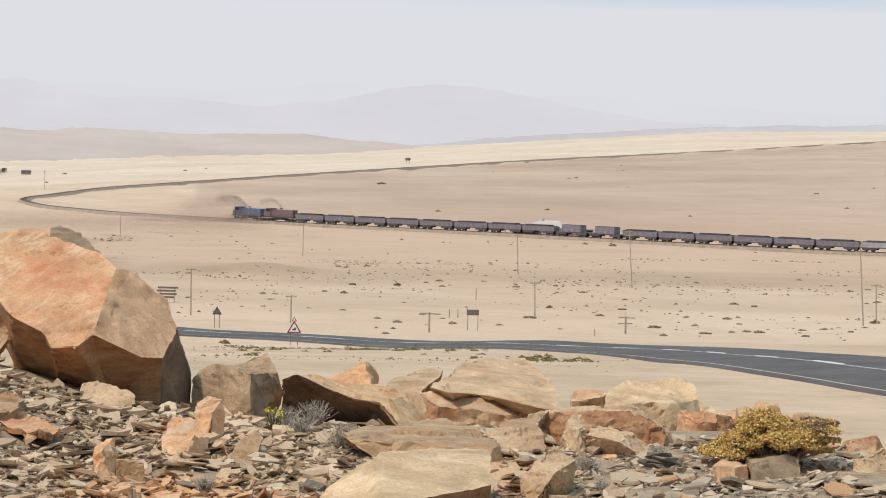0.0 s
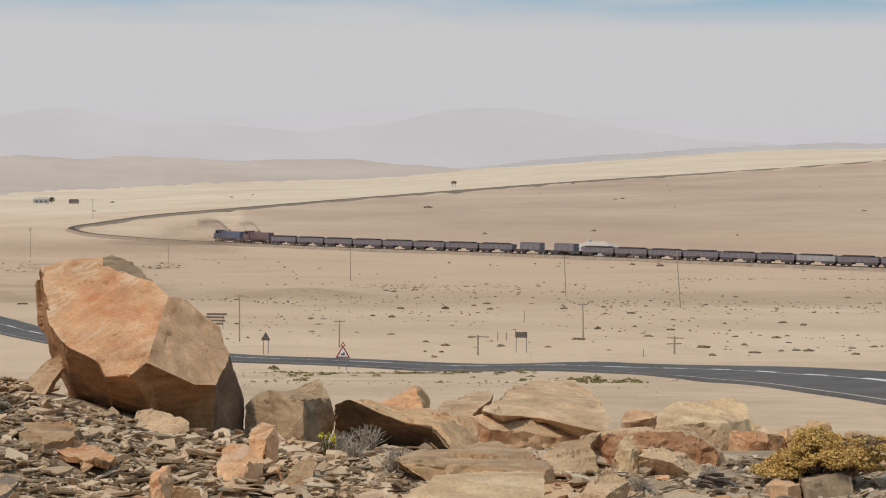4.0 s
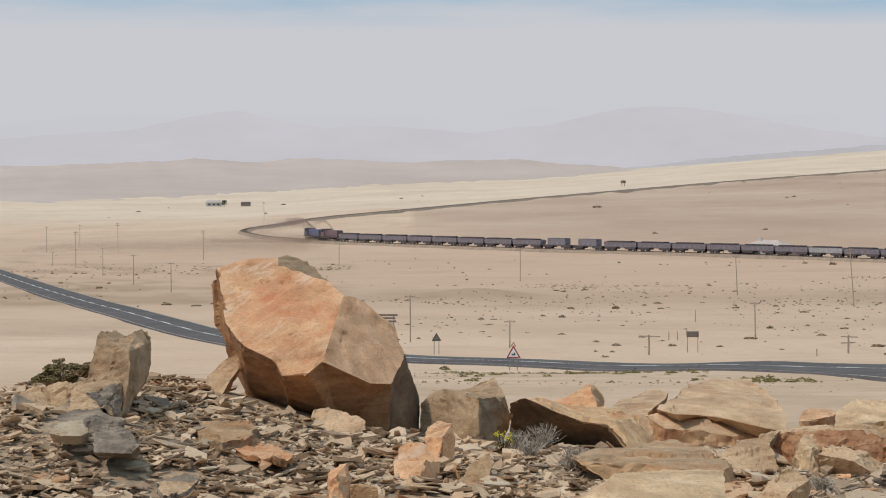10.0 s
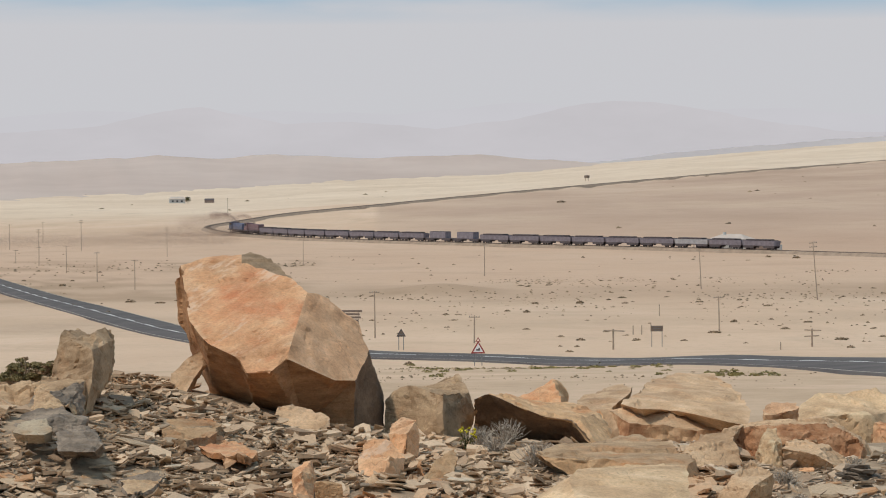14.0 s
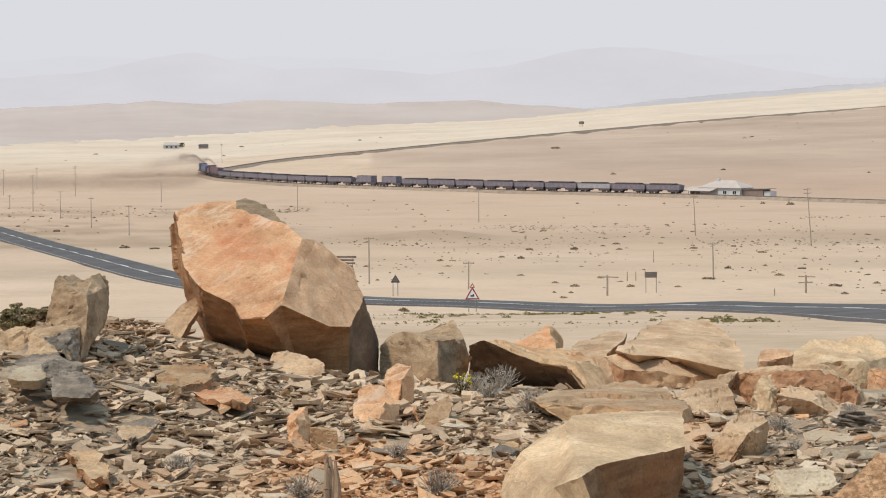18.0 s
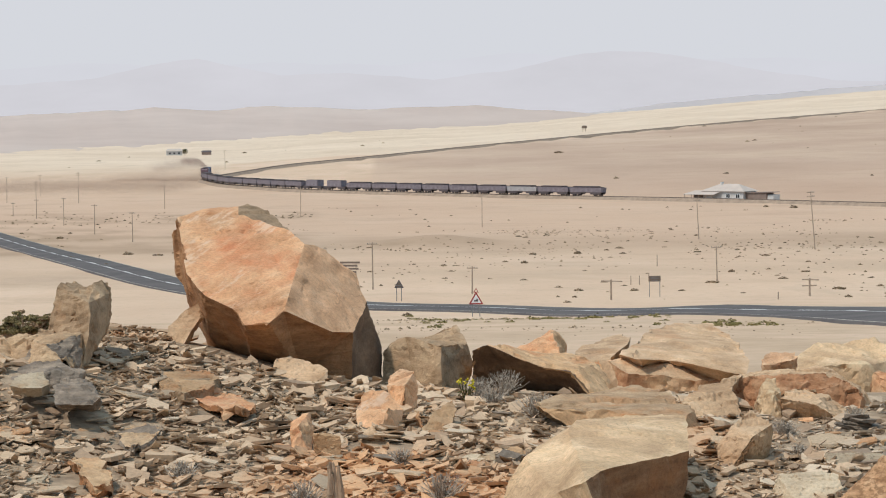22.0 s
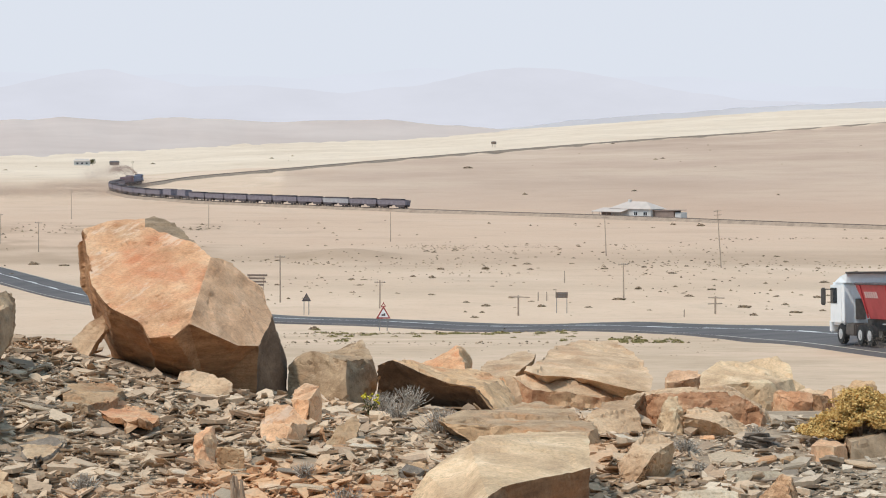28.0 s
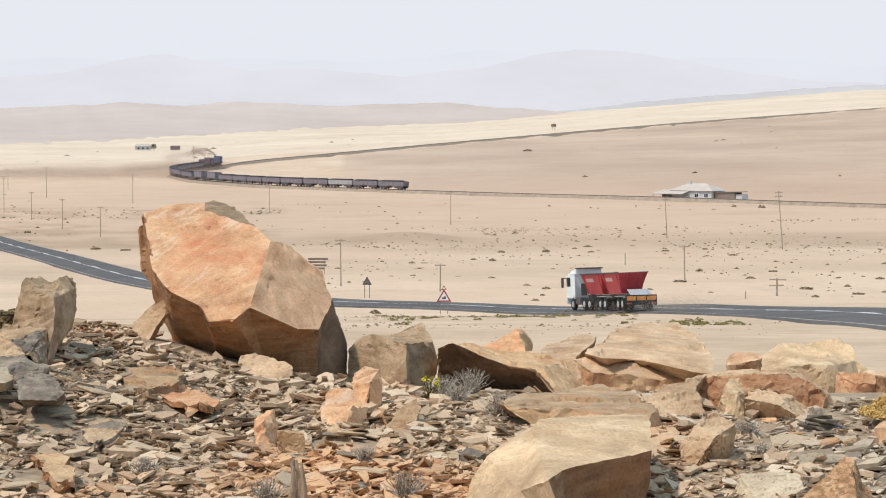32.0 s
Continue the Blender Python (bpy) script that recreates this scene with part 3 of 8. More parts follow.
FAR_Z = [
    [-22.4, -24.3, -25, -25.5, -26, -27, -27.5, -27.5, -26, -22, -20, -20],
    [-22.3, -24.4, -24.8, -23.6, -24, -26.8, -27, -26.5, -25, -22, -20, -20],
    [-22.3, -24.4, -24.4, -21.4, -21.2, -22.5, -23, -23.4, -23, -20, -20, -20],
    [-22.2, -24.3, -24, -21.3, -19.4, -17.6, -19, -19.5, -19.5, -17, -16, -16],
    [-22.2, -24.3, -23.3, -20.8, -18, -12.6, -9, -6.5, -3, 3, 4, 0],
    [-22.1, -23.9, -22, -18.5, -15, -8.5, -3.8, 1, 9, 25, 27, 20],
    [-22, -23.2, -20, -15, -9.5, 0, 7.5, 14.5, 23, 35, 36, 30],
]
_ld = np.linspace(math.log(7), math.log(4800), 700)
_aa = np.linspace(-.25, .33, 117)
_cols = np.array([np.interp(_ld, np.log(DK), NEAR_Z + row) for row in FAR_Z])
_grid = np.array([[np.interp(a, AK, _cols[:, j]) for j in range(len(_ld))] for a in _aa])


def _soften(g, n, axis):
    k = np.ones(n) / n
    pad = [(0, 0), (0, 0)]
    pad[axis] = (n // 2, n // 2)
    return np.apply_along_axis(lambda r: np.convolve(r, k, "valid"), axis, np.pad(g, pad, "edge"))


_grid = _soften(_soften(_grid, 11, 1), 7, 0)


def ground(x, y):
    """The height of the bare ground, for numbers or arrays."""
    x, y = np.asarray(x, float), np.asarray(y, float)
    R, az = np.hypot(x, y), np.arctan2(x, y)
    D = np.clip(R * np.cos(np.clip(np.abs(az), 0, .31)), 7, 4799)
    a = np.clip(np.tan(np.clip(az, -.6, .6)), -.25, .33)
    fi = (a + .25) / .58 * (len(_aa) - 1)
    fj = (np.log(D) - _ld[0]) / (_ld[-1] - _ld[0]) * (len(_ld) - 1)
    i, j = np.clip(fi.astype(int), 0, len(_aa) - 2), np.clip(fj.astype(int), 0, len(_ld) - 2)
    u, v = fi - i, fj - j
    z = (1 - u) * ((1 - v) * _grid[i, j] + v * _grid[i, j + 1]) + u * ((1 - v) * _grid[i + 1, j] + v * _grid[i + 1, j + 1])
    z = z - 0.6 * np.exp(-((D - 183) / 16) ** 2) * np.clip((.13 - a) / .08, 0, 1)
    z = z + 0.055 * np.clip(x - 22.5, 0, 11) * np.clip((215 - D) / 45, 0, 1) * np.clip((D - 50) / 30, 0, 1)
    z = z - 0.55 * np.clip((a - .25) / .05, 0, 1) * np.clip((D - 12.8) / 2.5, 0, 1) * np.clip((40 - D) / 15, 0, 1)
    z = z + 0.35 * np.exp(-((x - 24.5) / 8) ** 2 - ((y - 187) / 11) ** 2)
    # a low sand heap on the plain, and the shale crest beside the boulder
    z = z + 1.3 * np.exp(-((x + 1) / 7.5) ** 2 - ((y - 352) / 16) ** 2)
    z = z + 0.5 * np.exp(-((x + 2.4) / 1.6) ** 2 - ((y - 15.3) / 2.2) ** 2)
    z = z + 0.22 * np.exp(-((x + 2.5) / .75) ** 2 - ((y - 12.6) / 1.1) ** 2)
    z = z + EYE_Z
    # the railway's bed is cut into or heaped on the slope
    shape = z.shape
    zf, xf, yf = z.reshape(-1), x.reshape(-1), y.reshape(-1)
    far = np.nonzero(yf > 400)[0]
    for part_ in np.array_split(far, max(1, len(far) // 4000)):
        if len(part_):
            d2 = (xf[part_, None] - _bed[None, :, 0]) ** 2 + (yf[part_, None] - _bed[None, :, 1]) ** 2
            k = d2.argmin(1)
            d = np.sqrt(d2[np.arange(len(part_)), k])
            wgt = np.clip((70 - d) / 55, 0, 1)
            zf[part_] = zf[part_] + wgt * (_bed[k, 2] - 1.0 - zf[part_])
    return zf.reshape(shape)


def ground_sheet():
    fine = np.arctan(np.arange(-.38, .4801, .004))
    rest = np.linspace(fine[-1], fine[0] + 2 * math.pi, 60)[1:-1]
    az = np.r_[fine, rest]
    R = np.r_[0.6, 2, 4, np.exp(np.linspace(math.log(6), math.log(4900), 300))]
    A, RR = np.meshgrid(az, R)
    X, Y = RR * np.sin(A), RR * np.cos(A)
    Z = ground(X, Y)
    rough = np.array([[noise.fractal(Vector((x * .05, y * .05, 0)), 1.0, 2.0, 4) for x, y in zip(rx, ry)] for rx, ry in zip(X, Y)])
    Z = Z + rough * np.interp(RR, [5, 30, 60, 210, 260, 600, 2000], [.02, .1, .05, .05, .10, .2, 1.2])
    n, k = len(az), len(R)
    verts = np.stack([X, Y, Z], -1).reshape(-1, 3).tolist()
    faces = [(r * n + c, r * n + (c + 1) % n, (r + 1) * n + (c + 1) % n, (r + 1) * n + c) for r in range(k - 1) for c in range(n)]
    faces.append(tuple(range(n - 1, -1, -1)))
    faces = [f[::-1] for f in faces]
    ob = raw("ground", verts, faces, M_SAND, smooth=True)
    # where the slope inside the railway loop, the flats beyond it and the hill top lie
    low, high = _bed[:70], _bed[70:]
    aa = X / np.maximum(Y, 1)
    lo = np.interp(aa, (low[:, 0] / low[:, 1])[::-1], low[::-1, 1])
    hi = np.interp(aa, high[:, 0] / high[:, 1], high[:, 1])
    wob = rough * 60
    slope = np.clip((Y - lo + 10) / 50, 0, 1) * np.clip((hi - Y) / 25, 0, 1) * np.clip((aa + .09) / .10, 0, 1) * (Y > 300)
    flats = np.clip((Y - hi) / 25, 0, 1) * (aa > -.095) + np.clip((Y - 880 + wob) / 200, 0, 1) * (aa <= -.095)
    hill = np.clip((34 - RR) / 6, 0, 1)
    belts = (.75 * np.exp(-((Y - 345 + wob * .4) / 38) ** 2) + .45 * np.exp(-((Y - 265 + wob * .3) / 14) ** 2)) * (Y > 0)
    left = np.clip((-.05 - aa) / .03, 0, 1) * (Y > 0)
    belts = belts + left * (1.7 * np.exp(-((Y - 500 + wob * 1.2) / 20) ** 2) + 1.5 * np.exp(-((Y - 405 + wob * .9) / 13) ** 2) + 1.1 * np.exp(-((Y - 345 + wob * .6) / 9) ** 2))
    belts = np.clip(belts + 1.5 * np.exp(-((X + 1) / 6.5) ** 2 - ((Y - 352) / 14) ** 2), 0, 1)
    layer = ob.data.color_attributes.new("zone", "FLOAT_COLOR", "POINT")
    layer.data.foreach_set("color", np.stack([slope, np.clip(flats, 0, 1) * (Y > 300), hill, belts], -1).astype(np.float32).reshape(-1))
    return tagged(ob, "pale desert sand and gravel plain below a shale hill", "ground", kind="structure")


GROUND = ground_sheet()


def on(x, y):
    return float(ground(x, y))


def ridge(name, label, mat, tops, d0, d1, base, kind="structure", rough=1.0, seed=0.0, step=.0015):
    """A range of hills: tops are (x/y slope, rise/y slope) at distance d1; its foot lies at d0."""
    aa = np.arange(tops[0][0], tops[-1][0], step)
    et = np.interp(aa, [t[0] for t in tops], [t[1] for t in tops])
    rows = 14
    verts, faces = [], []
    for r in range(rows + 2):
        u = min(r / rows, 1.0)
        for a, e in zip(aa, et):
            f = d0(a) if callable(d0) else d0
            D = f + (d1 - f) * u + (260 if r > rows else 0)
            zt = e * d1
            zb = base(a, f)
            s = u ** 1.5
            n = noise.fractal(Vector((a * 45 + seed, u * 2.0, seed)), 1.0, 2.0, 6)
            z = zb + (zt - zb) * s + n * rough * d1 * .0022 * (0.25 + u)
            if r > rows:
                z = zb
            verts.append((a * D, D, z + EYE_Z))
    n = len(aa)
    for r in range(rows + 1):
        for c in range(n - 1):
            faces.append((r * n + c, r * n + c + 1, (r + 1) * n + c + 1, (r + 1) * n + c))
    ob = raw(name, verts, faces, mat, smooth=True)
    return tagged(ob, label, "hills" if kind == "structure" else "mountains", kind="structure")


def hills():
    foot = lambda a: float(np.interp(a, [-.26, -.196, -.12, -.046, .03, .09], [1400, 1500, 1800, 2450, 2900, 3100]))
    under = lambda a, D: on(a * D, D) - EYE_Z - 2.0
    ridge("hill_range", "low brown desert hills with distance haze in their colour", M_HILL,
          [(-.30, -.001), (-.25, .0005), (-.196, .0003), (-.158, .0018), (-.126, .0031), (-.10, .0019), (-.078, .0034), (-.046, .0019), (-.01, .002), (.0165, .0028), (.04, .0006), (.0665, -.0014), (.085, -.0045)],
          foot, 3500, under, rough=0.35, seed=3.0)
    ridge("violet_hill_range", "violet-grey ridge with haze in its colour behind a pale slope", M_PURPLE,
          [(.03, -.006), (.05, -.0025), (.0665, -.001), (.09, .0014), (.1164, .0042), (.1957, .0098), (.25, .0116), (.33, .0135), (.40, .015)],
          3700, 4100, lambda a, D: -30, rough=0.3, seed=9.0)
    ridge("mountain_backdrop", "pale glowing mountain backdrop with painted dust haze", M_FAR,
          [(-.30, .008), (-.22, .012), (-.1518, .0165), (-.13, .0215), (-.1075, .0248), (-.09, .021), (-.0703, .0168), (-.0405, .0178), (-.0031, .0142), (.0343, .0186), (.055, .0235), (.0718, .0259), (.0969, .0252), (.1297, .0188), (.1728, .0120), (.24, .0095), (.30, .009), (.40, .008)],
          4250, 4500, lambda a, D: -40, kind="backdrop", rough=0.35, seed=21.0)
    ridge("far_mountain_backdrop", "faintest glowing mountain line with painted haze", M_FAR2,
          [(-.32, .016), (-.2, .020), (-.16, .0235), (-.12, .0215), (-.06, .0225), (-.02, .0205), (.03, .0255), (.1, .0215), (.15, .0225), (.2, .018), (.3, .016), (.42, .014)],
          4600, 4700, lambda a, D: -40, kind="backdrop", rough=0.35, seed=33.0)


hills()

# ------------------------------------------------------------------ the road
ROAD_PTS = [(330, -260), (200, -120), (105, -30), (55, 15), (36.5, 44), (30.4, 65), (28.9, 83), (28.3, 100), (27.6, 118), (27, 138), (25.6, 157), (21.5, 175), (13.5, 191), (3.5, 201.5),
            (-6.5, 207), (-17, 220), (-28.2, 242.6), (-38.3, 271), (-52.2, 313), (-72.5, 379), (-97, 460), (-135, 580), (-190, 740), (-260, 930)]
ROAD = Line([(x, y, 0) for x, y in ROAD_PTS])


def half_width(s):
    """Half the road's width: it is widened in the bend below the hill."""
    return float(np.interp(s, [440, 540, 595, 650], [4.7, 4.7, 4.3, 3.5]))



def road_frame(s):
    p, q = ROAD.at(s - .6), ROAD.at(s + .6)
    d = (q - p) / np.linalg.norm(q - p)
    return ROAD.at(s), d, np.array([d[1], -d[0], 0])     # place, way, right-hand side


def road_point(s, off, lift=0.0):
    p, d, r = road_frame(s)
    w = p + r * off
    return (w[0], w[1], on(w[0], w[1]) + lift)


def strip(name, s0, s1, offs, lifts, mat, parent=None, step=3.0):
    """A band of the road; offs are shares of its half width."""
    ss = np.arange(s0, s1 + .01, min(step, s1 - s0))
    verts = [road_point(s, o * half_width(s), l) for s in ss for o, l in zip(offs, lifts)]
    n = len(offs)
    faces = [(r * n + c, r * n + c + 1, (r + 1) * n + c + 1, (r + 1) * n + c) for r in range(len(ss) - 1) for c in range(n - 1)]
    return raw(name, verts, faces, mat, parent)


def road():
    end = ROAD.s[-1]
    ob = strip("road", 5, end - 5, [-1.06, -1.012, -1, -.5, 0, .5, 1, 1.012, 1.06], [-.25, .10, .14, .18, .20, .18, .14, .10, -.25], M_ASPHALT)
    tagged(ob, "two-lane dark asphalt road with a dashed white middle line", "road", kind="structure")
    s = 20.0
    while s < 900:
        strip("lane_dash", s, s + 5.0, [-.005, .055], [.208, .208], M_LINE, ob, 1.25)
        s += 12.0 if s > 230 else 24.0
    strip("centre_line", 20, 1100, [-.035, -.01], [.207, .207], M_LINE, ob, 4.0)
    for o in (-.95, .95):
        strip("edge_line", 20, 1100, [o - .016, o + .016], [.155, .155], M_EDGE, ob, 4.0)


road()

# ------------------------------------------------------------------ the railway
def track_frame(s):
    p, q = TRACK.at(s - 1), TRACK.at(s + 1)
    d = (q - p) / np.linalg.norm(q - p)
    return TRACK.at(s), d, np.array([d[1], -d[0], 0])


def along_track(name, s0, s1, profile, mat, parent=None, step=8.0, grounded=()):
    """A profile of (across, up) swept along the line; the points named in grounded go down to the ground."""
    ss = np.arange(s0, s1, step)
    verts = []
    for s in ss:
        p, d, r = track_frame(s)
        for i, (o, u) in enumerate(profile):
            w = p + r * o
            z = w[2] + u
            if i in grounded:
                z = min(z, on(w[0], w[1]) - 0.3)
            verts.append((w[0], w[1], z))
    n = len(profile)
    faces = [(r * n + c, r * n + c + 1, (r + 1) * n + c + 1, (r + 1) * n + c) for r in range(len(ss) - 1) for c in range(n - 1)]
    return raw(name, verts, faces, mat, parent)


def railway():
    end = TRACK.s[-1] - 4
    bank = along_track("railway", 4, end, [(-2.6, -1.3), (-1.5, -.40), (-1.2, -.16), (1.2, -.16), (1.5, -.40), (2.6, -1.3)], M_BALLAST, grounded=(0, 5))
    tagged(bank, "single railway track on a low gravel bank", "railway", kind="structure")
    for o in (-.53, .53):
        along_track("rail", 4, end, [(o - .07, -.15), (o - .07, .0), (o + .07, .0), (o + .07, -.15)], M_RAIL, bank)
    bm = bmesh.new()
    box(bm, (0, 0, 0), (2.2, .24, .14))
    me = bpy.data.meshes.new("sleeper")
    bm.to_mesh(me)
    bm.free()
    me.materials.append(M_RAIL)
    for k in range(160):
        s = 30 + k * 2.0
        p, d, r = track_frame(s)
        shared("sleeper", me, bank, Matrix.Translation(p - np.array([0, 0, .13])) @ Matrix.Rotation(math.atan2(-d[0], d[1]), 4, "Z"))
    verts, faces = [], []
    for k in range(900):
        p, d, r = track_frame(352 + k * 2.4)
        b = len(verts)
        for o, w, z in itertools.product((-1.1, 1.1), (-.12, .12), (-.2, -.06)):
            verts.append(tuple(p + r * o + d * w + np.array([0, 0, z])))
        faces += [tuple(b + i for i in f) for f in ((0, 1, 3, 2), (4, 6, 7, 5), (0, 4, 5, 1), (2, 3, 7, 6), (1, 5, 7, 3))]
    tagged(raw("sleepers", verts, faces, M_RAIL, bank), kind="stuff")


railway()


# ------------------------------------------------------------------ rocks
def rock_mesh(name, pts, cuts=3, rough=0.02, bevel=0.015, seed=0, mats=None, pick=None, scale=6.0):
    """Rough faceted rock: the hull of a few corners, edges broken, faces weathered."""
    bm = bmesh.new()
    for p in pts:
        bm.verts.new(p)
    r = bmesh.ops.convex_hull(bm, input=bm.verts)
    bmesh.ops.delete(bm, geom=[v for v in bm.verts if not v.link_faces], context="VERTS")
    bmesh.ops.dissolve_limit(bm, angle_limit=radians(7), verts=bm.verts[:], edges=bm.edges[:])
    if bevel:
        bmesh.ops.bevel(bm, geom=bm.edges[:], offset=bevel, segments=1, affect="EDGES", clamp_overlap=True)
    return weather(name, bm, cuts, rough, seed, mats, pick, scale)


def weather(name, bm, cuts, rough, seed, mats, pick, scale):
    """Breaks up the faces of a rough shape: chipped edges, splits, flat scars and grain."""
    bm.normal_update()
    bmesh.ops.triangulate(bm, faces=bm.faces[:])
    size = max((v.co.length for v in bm.verts), default=1)
    sharp = bm.edges.layers.int.new("sharp")
    for e in bm.edges:
        e[sharp] = 1 if e.calc_face_angle(0.0) > radians(14) else 0
    goal = {1: .7, 2: .4, 3: .2, 4: .075, 5: .042, 6: .022}[cuts] * size
    for _ in range(cuts + 3):
        long = [e for e in bm.edges if e.calc_length() > goal]
        if not long:
            break
        bmesh.ops.subdivide_edges(bm, edges=long, cuts=1)
        bmesh.ops.triangulate(bm, faces=[f for f in bm.faces if len(f.verts) > 3])
    bm.normal_update()
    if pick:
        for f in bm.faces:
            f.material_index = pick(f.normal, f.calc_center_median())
    rim = [v for v in bm.verts if any(e[sharp] for e in v.link_edges)]
    on_rim = set(rim)
    near_rim = {e.other_vert(v) for v in rim for e in v.link_edges} - on_rim
    off = Vector((seed * 3.7, seed * 1.3, seed * 7.1))
    tip = Matrix.Rotation(.5 + seed % 7 * .13, 3, (1, .4, 0))
    moves = []
    for v in bm.verts:
        q = v.co * scale / max(size, .2) * .5 + off
        w = tip @ q
        near, cells = noise.voronoi(Vector((w.x * 1.1, w.y * 1.1, w.z * 1.9)))
        step = noise.cell(cells[0] * 9.7) - .5
        split = max(0.0, 1 - (near[1] - near[0]) / .06)
        n = step * .8 - split * .5 + noise.fractal(q, .9, 2.1, 6) * .8 + noise.fractal(v.co * (9 / max(size, .3)) * 2 + off, .8, 2.2, 5) * .55
        bed = tip @ v.co
        n += noise.fractal(Vector((bed.x * 7, bed.y * 7, bed.z * 16)) + off, 1.0, 2.0, 3) * .08
        if v in on_rim:
            n -= 1.3 * max(0.0, noise.fractal(q * 3.1, .7, 2.2, 4) + .15)
        elif v in near_rim:
            n -= .7 * max(0.0, noise.fractal(q * 3.1, .7, 2.2, 4) + .1)
        moves.append(v.normal * n * rough)
    for v, d in zip(bm.verts, moves):
        v.co += d
    bm.normal_update()
    for e in bm.edges:
        e.smooth = e.calc_face_angle(0.0) < radians(20)
    for f in bm.faces:
        f.smooth = True
    me = bpy.data.meshes.new(name)
    bm.to_mesh(me)
    bm.free()
    for m in mats or [M_TAN]:
        me.materials.append(m)
    return me


def hull_of(pts):
    bm = bmesh.new()
    for p in pts:
        bm.verts.new(p)
    bmesh.ops.convex_hull(bm, input=bm.verts)
    bmesh.ops.delete(bm, geom=[v for v in bm.verts if not v.link_faces], context="VERTS")
    return bm


def rock_points(rng, w, d, h, style):
    """Corners of a broken block, slab, wedge, round or tall rock that stands on z = 0: a box from which pieces were knocked off."""
    n, lo, hi = {"block": (11, .62, .92), "round": (34, .80, .93), "tall": (12, .66, .92), "wedge": (10, .6, .9), "slab": (12, .70, .95)}[style]
    top = [1, 1, 1, 1]
    if style == "wedge":
        top = [.35, 1, 1, .35]
    elif style != "slab":
        top = [rng.uniform(.72, 1) for _ in range(4)]
    pts = []
    for k, (sx, sy) in enumerate(((-1, -1), (1, -1), (1, 1), (-1, 1))):
        pts.append((sx * .5, sy * .5, -.12))
        t = .82 if style == "tall" else .94
        pts.append((sx * .5 * t + rng.uniform(-.05, .05), sy * .5 * t, top[k]))
    for _ in range(n):
        bm = hull_of(pts)
        z = rng.uniform(-.25, .25) if style == "slab" else rng.uniform(-.45, .95)
        a = rng.uniform(0, 6.283)
        q = math.sqrt(max(0.0, 1 - z * z))
        nrm = Vector((math.cos(a) * q, math.sin(a) * q, z))
        c = Vector((0, 0, .45))
        reach = max((v.co - c).dot(nrm) for v in bm.verts)
        bmesh.ops.bisect_plane(bm, geom=bm.verts[:] + bm.edges[:] + bm.faces[:], plane_co=c + nrm * reach * rng.uniform(lo, hi), plane_no=nrm, clear_outer=True)
        pts = [tuple(v.co) for v in bm.verts]
        bm.free()
    xs, zs = [p[0] for p in pts], [p[2] for p in pts]
    ys = [p[1] for p in pts]
    kx, ky, kz = 1 / (max(xs) - min(xs)), 1 / (max(ys) - min(ys)), 1 / max(zs)
    return [((x - (max(xs) + min(xs)) / 2) * kx * w, y * ky * d, z * kz * h) for x, y, z in pts]


def rock(label, x, y, z, w, d, h, style, mat, seed, rz=0.0, tilt=0.0, lean=0.0, cuts=3, name="rock", rough=None):
    rng = random.Random(seed)
    pts = rock_points(rng, w, d, h, style)
    r = (0.027 if style != "slab" else 0.016) * max(w, h) if rough is None else rough
    me = rock_mesh(name, pts, min(cuts + 1, 5), r, 0.018 * min(w, h), seed, [mat])
    ob = new(name, me)
    ob.matrix_basis = pose(x, y, z, tilt, lean, rz)
    return tagged(ob, label, "rock", "rocks on the hill top")


FEET = []      # where the larger rocks lie: x from, to, y from, to


def plate_rock(label, outline, drop, mats, pick=None, cuts=5, rough=.02, seed=1, thick=0.0, name="rock", group="rocks on the hill top"):
    """A rock with a flattish top of any outline, broken off steeply all round."""
    rng = random.Random(seed)
    ragged = []
    for a, b in zip(outline, outline[1:] + outline[:1]):
        a, b = Vector(a), Vector(b)
        side = Vector((b.y - a.y, a.x - b.x, 0))
        ragged.append(a)
        for u in (.33, .67):
            ragged.append(a.lerp(b, u + rng.uniform(-.12, .12)) + side * rng.uniform(-.07, .07) + Vector((0, 0, rng.uniform(-.12, .06) * min((b - a).length, .3))))
    P = np.array(ragged, float)
    FEET.append((P[:, 0].min(), P[:, 0].max(), P[:, 1].min(), P[:, 1].max()))
    o = np.array([P[:, 0].mean(), P[:, 1].mean(), P[:, 2].min() - drop])
    P = P - o
    bm = bmesh.new()
    f = bm.faces.new([bm.verts.new(p) for p in P])
    if f.normal.z < 0 or P[:, 0] @ np.roll(P[:, 1], -1) < P[:, 1] @ np.roll(P[:, 0], -1):
        f.normal_flip()
    r = bmesh.ops.extrude_face_region(bm, geom=[f])
    top = [g for g in r["geom"] if isinstance(g, bmesh.types.BMVert)]
    for v in bm.verts:
        if v not in top:
            v.co.z = v.co.z - thick * rng.uniform(.8, 1.25) if thick else min(v.co.z - drop * .6, -.05)
            k = 1 + rng.uniform(-.12, .08)
            v.co.x, v.co.y = v.co.x * k, v.co.y * k
    ob = new(name, weather(name, bm, cuts, rough, seed, mats, pick, 6.0))
    ob.matrix_basis = Matrix.Translation(o)
    return tagged(ob, label, "rock", group)




